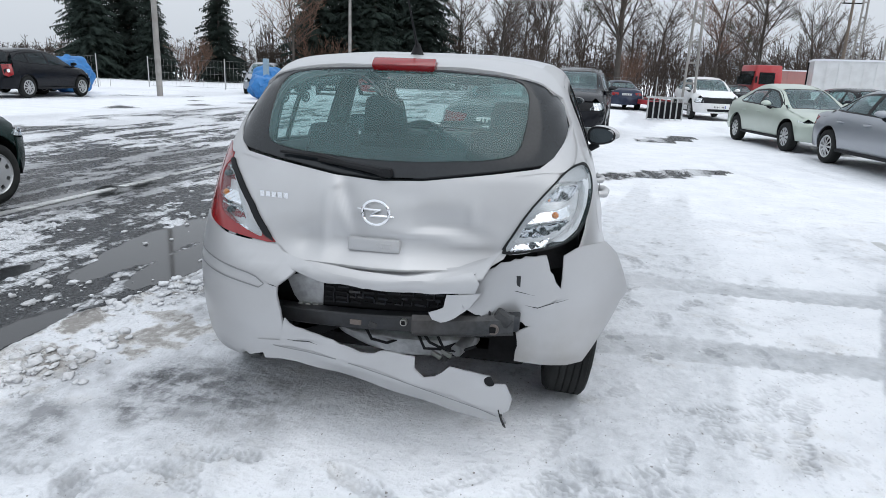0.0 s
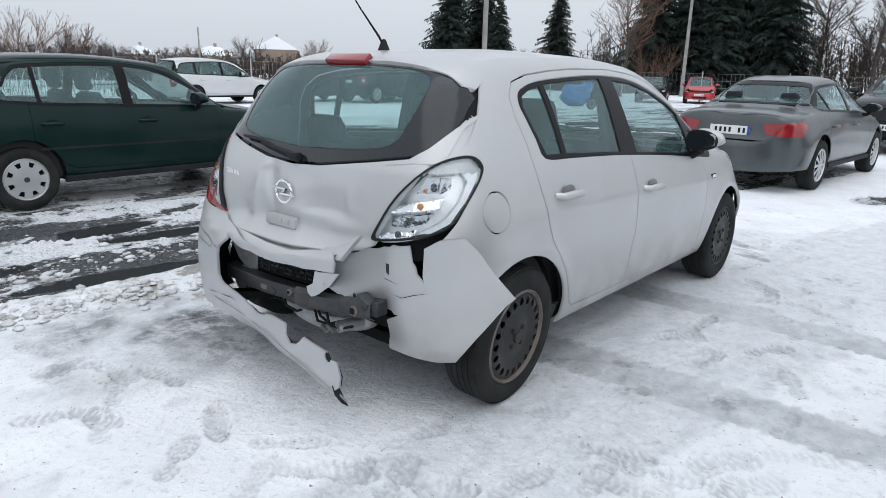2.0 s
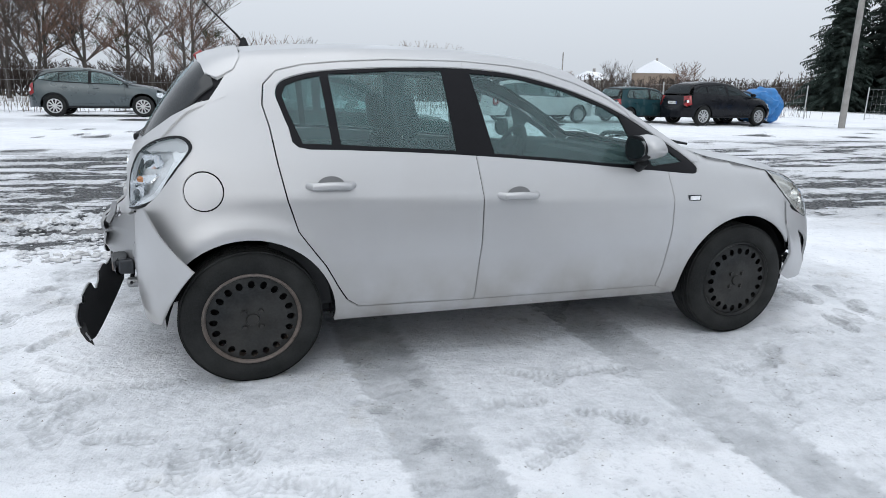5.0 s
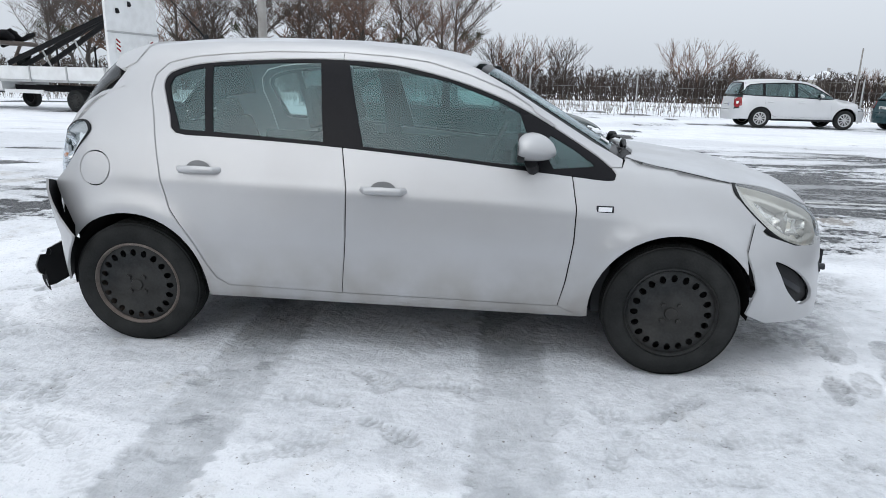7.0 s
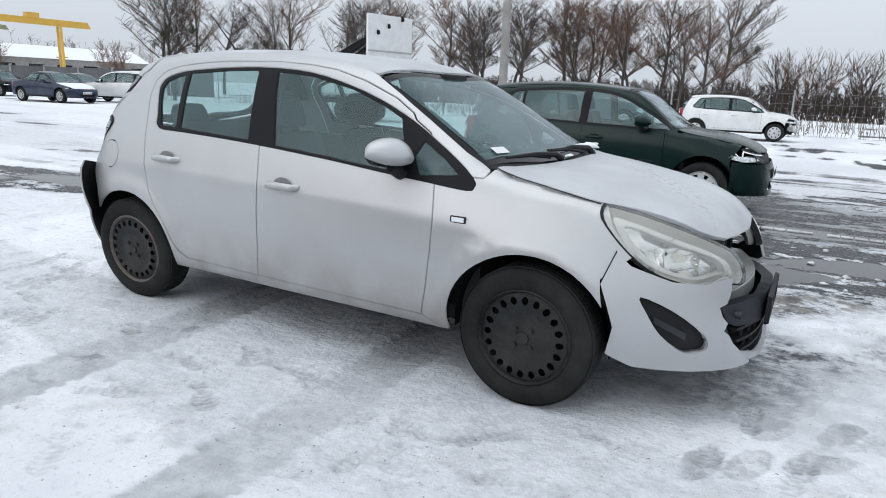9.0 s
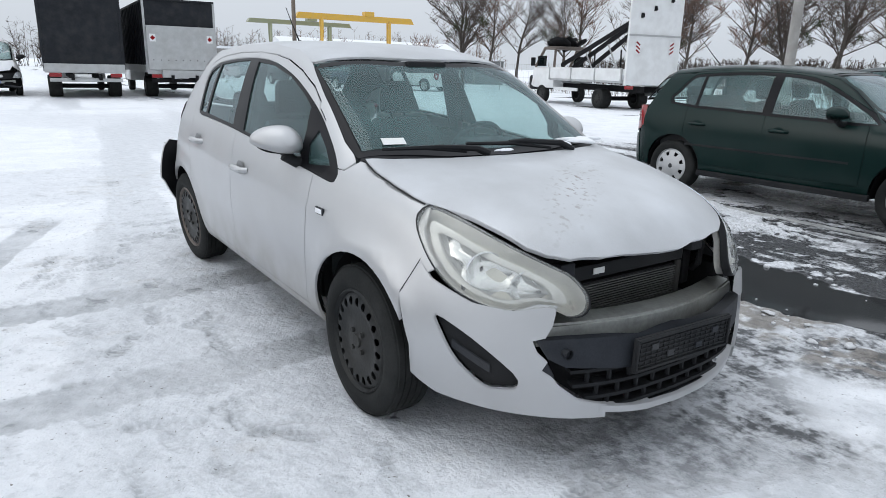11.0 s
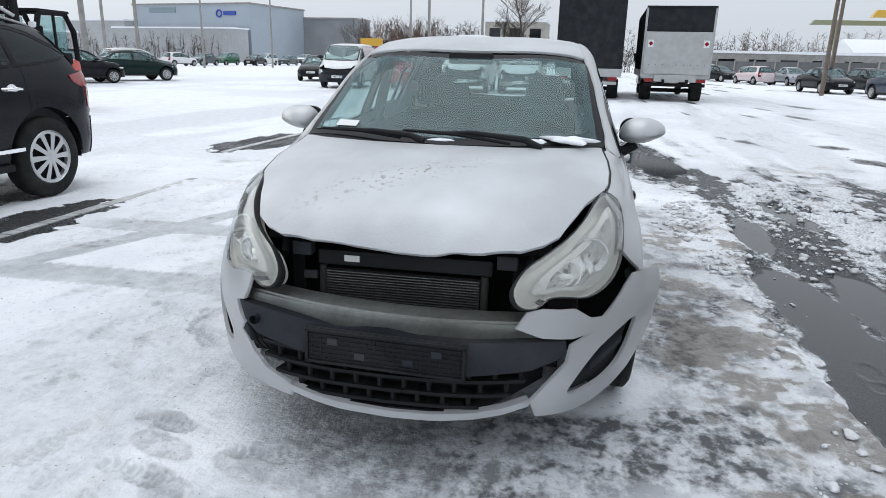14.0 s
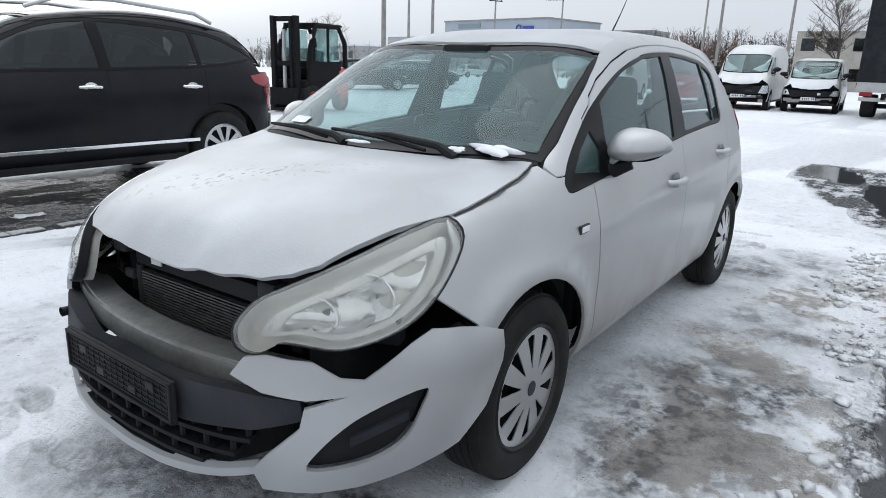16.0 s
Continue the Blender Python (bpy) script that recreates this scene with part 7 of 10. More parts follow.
for s in (-1, 1):
    bm = bmesh.new()
    tube(bm, [(-1.55, s * 0.60, 1.62), (-1.35, s * 0.61, 1.70), (-0.5, s * 0.62, 1.755), (0.0, s * 0.62, 1.73), (0.25, s * 0.61, 1.64)], 0.018, 8)
    part("roof_rail", bm, M_ALLOY, black_suv, "silver roof rail", True)
    part("sill_strip", boxed((-0.1, s * 0.935, 0.48), (2.0, 0.02, 0.035), None, 0.006), M_CHROME, black_suv, "chrome sill strip")
    wrap = [(-2.02, 1.135), (-1.80, 1.10), (-1.84, 1.03), (-1.96, 0.985), (-2.10, 1.0)]
    _b.panel("tail_lamp_wing", "R" if s < 0 else "L", wrap, M_RED_LENS, black_suv, off=0.010, step=0.05, rim=0.02, label="red wrap-round tail lamp")


# ---- ground: one sheet of trodden snow, ice, slush and wet asphalt ----
def lattice_noise(x, y, scale, seed, octaves=4):
    """Smooth noise from 0 to 1 over arrays."""
    out, amp, total = 0.0, 1.0, 0.0
    for o in range(octaves):
        rng = np.random.RandomState(seed + 17 * o)
        g = rng.rand(257, 257)
        u, v = x * scale * 2**o + 61.7 * o, y * scale * 2**o + 23.3 * o
        iu, iv = np.floor(u).astype(int), np.floor(v).astype(int)
        fu, fv = u - iu, v - iv
        fu, fv = fu * fu * (3 - 2 * fu), fv * fv * (3 - 2 * fv)
        a, b = g[iu % 256, iv % 256], g[(iu + 1) % 256, iv % 256]
        c, d = g[iu % 256, (iv + 1) % 256], g[(iu + 1) % 256, (iv + 1) % 256]
        out = out + amp * ((a * (1 - fu) + b * fu) * (1 - fv) + (c * (1 - fu) + d * fu) * fv)
        total += amp
        amp *= 0.5
    return out / total


def ramp(v, a, b):
    t = np.clip((v - a) / (b - a), 0, 1)
    return t * t * (3 - 2 * t)


def blob(x, y, cx, cy, rx, ry, deg=0.0):
    """1 in the middle of an ellipse, 0 at its edge and beyond."""
    c, s = math.cos(radians(deg)), math.sin(radians(deg))
    u, v = ((x - cx) * c + (y - cy) * s) / rx, (-(x - cx) * s + (y - cy) * c) / ry
    return np.clip(1 - (u * u + v * v), 0, 1)


def band(x, y, x0, y0, x1, y1, w):
    """1 along a straight rut of half width w, fading at its sides."""
    dx, dy = x1 - x0, y1 - y0
    n = math.hypot(dx, dy)
    t = ((x - x0) * dx + (y - y0) * dy) / n
    d = np.abs(((x - x0) * -dy + (y - y0) * dx) / n)
    return (1 - ramp(d, w * 0.85, w * 1.1)) * ramp(t, -0.3, 0.2) * (1 - ramp(t, n - 0.2, n + 0.5))


def spread(core0, core1, step, far):
    """Grid lines: even in the core, growing outwards."""
    mid = np.arange(core0, core1 + step / 2, step)
    side, d, p = [], step, core1
    while p < far:
        d *= 1.085
        p += d
        side.append(p)
    left, d, p = [], step, core0
    while p > -far:
        d *= 1.085
        p -= d
        left.append(p)
    return np.array(left[::-1] + mid.tolist() + side)


RELIEF = {}


TRODDEN = [(-2.47, -0.63), (-2.12, -0.70), (-2.41, -0.88), (-1.95, -0.93), (-2.03, -1.08), (-0.04, -1.08), (0.28, -1.11), (-0.23, -1.30), (0.97, -1.51), (-2.46, 0.84), (-2.21, -0.08), (-2.54, 0.29), (-2.15, -0.62), (-1.93, -1.00), (-1.51, -1.41), (-1.34, -1.54), (-1.11, -1.68), (-1.20, -1.81), (-1.33, -1.36), (-1.53, -1.55), (-1.32, -1.74), (-1.60, -1.68), (0.10, -1.11), (1.03, -1.25), (1.27, -1.14), (0.11, -1.51), (-0.23, -1.70), (-2.30, 0.62)]


def build_ground():
    xs, ys = spread(-3.7, 3.8, 0.0130, 700), spread(-3.1, 3.6, 0.0130, 700)
    X, Y = np.meshgrid(xs, ys, indexing="ij")
    near = 1 - ramp(np.hypot(X, Y), 30, 60)
    n1 = lattice_noise(X, Y, 0.9, 1, 5)
    n2 = lattice_noise(X, Y, 5.0, 2, 4)
    n3 = lattice_noise(X * 0.35, Y, 1.6, 3, 5)
    n4 = lattice_noise(X, Y, 14.0, 4, 3)
    n5 = lattice_noise(X, Y, 2.4, 5, 4)
    # fine noise fades out where the grid grows coarse
    out = np.maximum(np.maximum(np.abs(X) - 3.9, 0), np.maximum(-3.3 - Y, np.maximum(Y - 4.2, 0)))
    n2, n4, n5 = 0.5 + (n2 - 0.5) * (1 - ramp(out, 0.5, 2.5)), 0.5 + (n4 - 0.5) * (1 - ramp(out, 0.2, 1.0)), 0.5 + (n5 - 0.5) * (1 - ramp(out, 1.5, 6.0))
    # slush lane on the car's left, with streaks along it
    lane = ramp(Y + 0.5 * (n1 - 0.5), 1.55, 2.5) * (1 - ramp(Y + 2 * (n1 - 0.5), 8.0, 13.5)) * (1 - 0.75 * ramp(-X, 3.0, 7.0))
    lane = np.maximum(lane, 0.85 * ramp(X + 1.2 * (n1 - 0.5), 3.2, 6.0) * ramp(Y, 0.5, 3.0) * (1 - ramp(Y, 9.0, 14.0)) * (1 - ramp(X, 22, 40)))
    wet = lane * ramp(n3 + 0.55 * (n2 - 0.5) + 0.45 * (n4 - 0.5) + 0.15 * ramp(Y, 2.0, 2.8) * (1 - 0.7 * ramp(X, 2.5, 4.0) * (1 - ramp(Y, 4.0, 7.0))) - 0.06, 0.44, 0.58)
    # bare wet strip under and beside the green car, bare patches elsewhere
    spots = [(-6.8, 1.3, 2.5, 0.9, 10), (-3.6, 2.2, 1.9, 0.36, -2), (-1.6, 2.2, 1.3, 0.32, 0), (2.8, 2.4, 1.6, 0.85, 10), (1.2, 4.55, 2.6, 0.75, 0), (0.8, 5.6, 2.2, 0.9, 0), (0.55, 2.15, 1.25, 0.62, 12), (1.7, 2.5, 1.0, 0.5, 10), (-0.6, 2.1, 0.9, 0.35, -8), (6.6, -2.1, 1.7, 0.45, -50), (13.3, -2.9, 1.6, 0.6, -30), (0.2, -3.65, 1.9, 0.42, -3), (0.1, -5.0, 2.4, 1.0, 0), (-5.9, -4.2, 1.6, 0.70, -8), (7.4, 0.6, 2.6, 1.3, -6), (-5.0, 1.7, 2.2, 0.5, 8), (5.2, 2.6, 2.0, 0.7, 15), (-1.75, 0.98, 0.26, 0.12, 10), (1.75, 1.15, 0.49, 0.2, 10), (-0.6, 1.15, 0.45, 0.15, 0)]
    for cx, cy, rx, ry, dg in spots:
        small = rx < 0.5
        wet = np.maximum(wet, (0.55 if small else 1.0) * ramp(blob(X, Y, cx, cy, rx, ry, dg) + 0.8 * (n5 - 0.5) + (0.9 if small else 0.6) * (n2 - 0.5) + 0.5 * (n4 - 0.5) + (0.0 if small else 0.9) * (n3 - 0.5), 0.22, 0.52) * ramp(blob(X, Y, cx, cy, rx, ry, dg), 0.0, 0.15))
    # smoky glaze of half-melted ice, in soft swirls round the front and the left side; shade below the car and its nose
    # is painted into it
    wx, wy = lattice_noise(X, Y, 0.9, 31, 3) - 0.5, lattice_noise(X, Y, 0.9, 32, 3) - 0.5
    swirl = lattice_noise(X + 0.9 * wx, Y + 0.9 * wy, 1.7, 33, 6)
    zone = np.clip(1.5 * blob(X, Y, 2.0, 1.0, 1.05, 0.95) + 1.25 * blob(X, Y, 0.9, 1.30, 3.0, 0.60) + 1.0 * blob(X, Y, -1.9, 0.95, 1.0, 0.75) + 0.5 * blob(X, Y, 0, 0, 2.2, 0.95), 0, 1)
    glaze = zone * ramp(swirl + 0.08 * ramp(Y, 0.6, 1.1), 0.40, 0.70) + 0.75 * ramp(blob(X, Y, 1.95, 0.30, 0.62, 1.05) + 0.5 * (swirl - 0.5), 0.1, 0.8)
    glaze = np.maximum(glaze, 0.8 * ramp(blob(X, Y, -1.88, 0.92, 0.26, 0.15, 10) + 0.7 * (n5 - 0.5) + 0.5 * (n2 - 0.5), 0.15, 0.5))
    for cx, cy, dg in ((2.15, -0.80, 70), (2.21, -0.46, 60), (2.37, -0.66, 40), (2.0, -0.89, 80), (2.13, -0.42, 20), (2.45, -0.35, 60), (-2.46, 0.86, 20)):
        glaze = np.maximum(glaze, 0.45 * ramp(blob(X, Y, cx, cy, 0.17, 0.07, dg) + 0.7 * (n2 - 0.5) + 0.5 * (n4 - 0.5), 0.12, 0.40))
    glaze = np.clip(glaze, 0, 1)
    wet *= 1 - 0.92 * zone
    # dark wet asphalt in front of and beside the green car
    bare = blob(X, Y, 3.3, 4.95, 4.6, 2.25) + 0.5 * (n1 - 0.5) + 0.6 * (n2 - 0.5) + 0.5 * (n4 - 0.5) + 0.9 * (n3 - 0.5)
    wet = np.maximum(wet, ramp(bare, 0.10, 0.32) * ramp(Y, 2.5, 2.9))
    pool = np.zeros_like(X)
    for cx, cy, rx, ry, dg in [(1.25, 2.08, 1.05, 0.40, 6), (1.75, 2.3, 0.8, 0.35, 10), (0.1, 1.98, 0.85, 0.24, 4), (0.5, 2.45, 1.2, 0.30, 4), (-5.6, 1.7, 1.5, 0.4, 8), (-7.6, 0.9, 1.3, 0.4, 12), (-1.7, 2.10, 0.7, 0.16, -5), (-0.9, 2.95, 0.6, 0.16, -8), (2.6, 2.9, 0.9, 0.35, 20), (2.0, 4.3, 1.2, 0.3, 0), (-1.3, 3.4, 0.7, 0.22, 5), (-2.6, 2.6, 0.8, 0.18, 12)]:
        pool = np.maximum(pool, ramp(blob(X, Y, cx, cy, rx, ry, dg) + 0.7 * (n5 - 0.5) + 0.6 * (n2 - 0.5) + 0.3 * (n4 - 0.5) + 0.6 * (n3 - 0.5), 0.22, 0.36) * ramp(blob(X, Y, cx, cy, rx, ry, dg), 0.02, 0.12))
    wet = np.maximum(wet, pool)
    # packed ice: ruts of passing cars, and the trodden ring round the wreck
    ruts = [(-0.69, 0.3, -0.58, -3.0, 0.165), (0.545, 0.3, 0.60, -3.0, 0.155), (-2.6, -6.0, 9.0, -3.0, 0.16), (-2.2, -7.4, 9.4, -4.4, 0.16), (-9.0, -2.4, 3.0, -3.1, 0.18), (-9.5, -3.9, 2.5, -4.6, 0.18), (-12, -0.4, -3.0, -1.0, 0.2), (-2.9, -1.62, 0.9, -3.05, 0.12)]
    rut = np.zeros_like(X)
    lug = 0.012 * np.sign(np.sin(2 * math.pi * (X * 0.25 + Y) / 0.085))
    track = np.zeros_like(X)
    for k, (x0, y0, x1, y1, w) in enumerate(ruts):
        crisp = k < 2 or k == 7
        lie = band(X + (0.035 if crisp else 0.10) * (n5 - 0.5) + lug * (n2 > 0.45), Y + 0.06 * (n2 - 0.5), x0, y0, x1, y1, w)
        rut = np.maximum(rut, lie * (0.35 + 0.65 * ramp(n5, 0.3, 0.6)) * (1.0 if crisp else 0.5))
        if crisp:
            track = np.maximum(track, lie * (0.8 + 0.2 * ramp(n5 + 0.4 * (n2 - 0.5), 0.35, 0.55)))
    ring = 1 - ramp(np.hypot(np.maximum(np.abs(X) - 1.5, 0), np.maximum(np.abs(Y) - 0.4, 0)), 0.55, 1.9)
    ice = np.clip(0.95 * rut + ring * ramp(n1 + 0.4 * (n2 - 0.5), 0.50, 0.70) * 0.35, 0, 1)
    front = blob(X, Y, 2.3, 0.25, 1.3, 1.3) + blob(X, Y, 1.1, 1.45, 2.6, 0.95) + 0.45 * blob(X, Y, -2.0, 1.0, 1.2, 0.9)
    ice = np.clip(ice + 0.7 * np.clip(front, 0, 1) * ramp(n1 + 0.5 * (n5 - 0.5), 0.38, 0.62), 0, 1)
    # shade below the car, put into the ice mask over its outline
    under = 1 - ramp(np.hypot(np.maximum(np.abs(X) - 1.3, 0), np.maximum(np.abs(Y) - 0.35, 0)), 0.2, 0.5)
    ice = np.clip(ice + 0.5 * under, 0, 1)
    wide = near * np.maximum(ramp(lattice_noise(X * 0.10, Y + 0.12 * X, 0.9, 9, 6), 0.50, 0.60) * 0.62, ramp(lattice_noise(X * 0.5, Y * 0.12, 0.8, 19, 5), 0.58, 0.66) * 0.5)
    ice = np.maximum(ice, wide)
    dirt = np.clip(ramp(n5 + 0.3 * (n4 - 0.5), 0.60, 0.74) * (0.25 * near + 0.75 * lane) + 0.7 * np.clip(1.6 * blob(X, Y, 0.2, 1.55, 3.0, 0.75), 0, 1) * ramp(n5 + 0.9 * (n2 - 0.5) + 0.6 * (n4 - 0.5), 0.46, 0.66) + 0.55 * np.clip(2.2 * blob(X, Y, 1.5, 1.5, 1.3, 0.42, 8), 0, 1) * ramp(n5 + 0.8 * (n2 - 0.5) + 0.6 * (n4 - 0.5), 0.36, 0.58), 0, 1)
    # relief
    z = 0.006 * (n1 - 0.5) * near + 0.003 * (n2 - 0.5) * near
    clump = np.clip(n2 + 0.5 * (n4 - 0.5) - 0.42, 0, 1)
    fade = 1 - ramp(out, 0.2, 1.2)
    grains = np.sqrt(np.clip(np.abs(lattice_noise(X, Y, 8.0, 41, 2) - 0.5) * 4, 0, 1)) * fade
    lumps = np.clip(1.3 * ramp(n2 + 0.3 * (n1 - 0.5), 0.40, 0.58) * grains, 0, 1)
    z += (lane * (1 - 0.9 * wet) * (1 - pool)) * (0.034 * clump + 0.030 * lumps + 0.004) * near
    z += (1 - wet) * 0.008 * (n4 - 0.5) * near
    edge_roll = ramp(blob(X, Y, 0.2, 1.72, 3.0, 0.35) + 0.6 * (n5 - 0.5), 0.25, 0.5) * (1 - pool)
    z += 0.028 * edge_roll * clump * 2
    z -= 0.010 * rut + 0.006 * wet
    z = z * (1 - pool) - 0.008 * pool
    # footprints
    prints = [(-2.18, 0.45, 100), (-2.37, 0.47, 60), (-2.64, 0.41, 150), (-2.43, 0.82, 160), (-2.54, 0.23, 70), (-2.44, -0.20, 40), (-2.22, -0.09, 65), (-1.98, -0.86, 20), (-2.11, -0.74, 10), (-2.32, -0.52, 30), (-1.72, -1.20, -10), (-1.49, -1.37, 10), (-2.02, -1.09, 25), (-0.64, -1.77, 5), (-0.22, -1.28, 15), (-1.12, -1.68, -20), (2.0, -0.88, 75), (2.12, -0.41, 95), (1.30, -1.65, 10), (1.05, -1.27, 20), (0.50, -1.56, 0), (1.05, -1.51, 10), (2.31, -0.79, 80), (-2.86, 0.75, 95), (-2.45, 1.13, 110)]
    rnd = random.Random(21)
    for k in range(120):
        a = rnd.uniform(-2.9, 1.3)
        d = rnd.uniform(0.25, 1.25)
        cx, cy = (1.9 + d) * math.cos(a), (0.85 + d) * math.sin(a)
        if all(math.hypot(cx - q[0], cy - q[1]) > 0.24 for q in prints):
            prints.append((cx, cy, math.degrees(a) + 90 + rnd.uniform(-60, 60)))
    for cx, cy in TRODDEN:
        prints.insert(25, (cx, cy, math.degrees(math.atan2(cy, cx)) + 90 + rnd.uniform(-45, 45)))
    clear = 25 + len(TRODDEN)
    foot = np.zeros_like(X)
    for k, (cx, cy, dg) in enumerate(prints):
        i0, i1 = np.searchsorted(xs, (cx - 0.24, cx + 0.24))
        j0, j1 = np.searchsorted(ys, (cy - 0.24, cy + 0.24))
        if i1 - i0 < 8 or j1 - j0 < 8:
            continue
        x, y = X[i0:i1, j0:j1] - cx, Y[i0:i1, j0:j1] - cy
        c, s = math.cos(radians(dg)), math.sin(radians(dg))
        u, v = x * c + y * s, -x * s + y * c
        sole = np.maximum(np.clip(1 - ((u - 0.055) / 0.098) ** 2 - (v / 0.052) ** 2, 0, 1), np.clip(1 - ((u + 0.098) / 0.055) ** 2 - (v / 0.040) ** 2, 0, 1))
        ins = ramp(sole, 0.0, 0.16)
        rimm = ramp(np.maximum(1 - (u / 0.19) ** 2 - (v / 0.075) ** 2, 0), 0, 0.3) * (1 - ins)
        block = ramp(np.sin(u * 190 + 60 * np.abs(v)), -0.35, 0.15) * ramp(np.abs(np.sin(v * 62 + 0.8)), 0.12, 0.38)
        line = np.exp(-((sole - 0.07) / 0.06) ** 2)
        st = (0.70 if k < clear else 0.12) + (0.30 if k < clear else 0.55) * rnd.random()
        worn = 0.60 + 0.40 * ramp(n2[i0:i1, j0:j1] + 0.3 * (n4[i0:i1, j0:j1] - 0.5), 0.40, 0.54)
        z[i0:i1, j0:j1] += st * (-0.007 * ins - 0.004 * ins * block + 0.004 * rimm)
        # mask for greyer soles and outlines: the prints' shade, painted in
        foot[i0:i1, j0:j1] = np.maximum(foot[i0:i1, j0:j1], st * worn * np.clip(0.22 * ins + 0.85 * ins * block + 0.60 * line * (sole > 0.01), 0, 1))
    ice = np.clip(ice + 0.15 * foot, 0, 1)
    # icy wheel tracks, darker towards the car as its shade is painted in
    foot = np.maximum(foot, track * (0.62 + 0.38 * ramp(Y, -1.15, -0.70)))
    slush = np.clip(lane + 0.8 * np.clip(blob(X, Y, 1.1, 1.6, 3.2, 0.9), 0, 1), 0, 1)
    slush = slush * (1 - 0.55 * ramp(bare + 0.5 * (n5 - 0.5), 0.30, 0.75))
    slush *= (1 - 0.9 * zone) * (1 - pool)
    slush = np.maximum(slush, 0.9 * ramp(Y, -3.1, -2.6) * (1 - ramp(Y, 2.9, 3.4)) * ramp(wet, 0.05, 0.4)) * (1 - pool)
    # car tyres stand in shallow dips, not in heaps
    z = np.minimum(z, 0.012 + 0.5 * lane)
    for ax in (-1.2555, 1.2555):
        for sy in (-0.755, 0.755):
            d = np.hypot((X - ax) / 0.26, (Y - sy) / 0.16)
            z = np.where(d < 1, np.minimum(z, -0.001), z)
    RELIEF.update(xs=xs, ys=ys, z=z, pool=pool)
    me = bpy.data.meshes.new("ground")
    nx, ny = X.shape
    me.vertices.add(nx * ny)
    me.vertices.foreach_set("co", np.stack([X, Y, z], -1).ravel())
    i, j = np.meshgrid(np.arange(nx - 1), np.arange(ny - 1), indexing="ij")
    q = (i * ny + j).ravel()
    quads = np.stack([q, q + ny, q + ny + 1, q + 1], 1)
    me.loops.add(quads.size)
    me.loops.foreach_set("vertex_index", quads.ravel())
    me.polygons.add(len(quads))
    me.polygons.foreach_set("loop_start", np.arange(len(quads)) * 4)
    me.polygons.foreach_set("loop_total", np.full(len(quads), 4))
    me.update(calc_edges=True)
    for nm, val in (("wet", wet), ("ice", ice), ("dirt", dirt), ("pool", pool), ("slush", slush), ("foot", foot), ("glaze", glaze)):
        at = me.attributes.new(nm, "FLOAT", "POINT")
        at.data.foreach_set("value", val.ravel().astype(np.float32))
    ob = mesh_object("ground", me, ground_material())
    return tagged(ob, "trodden snow, ice, slush and wet asphalt parking ground", "ground", kind="structure")


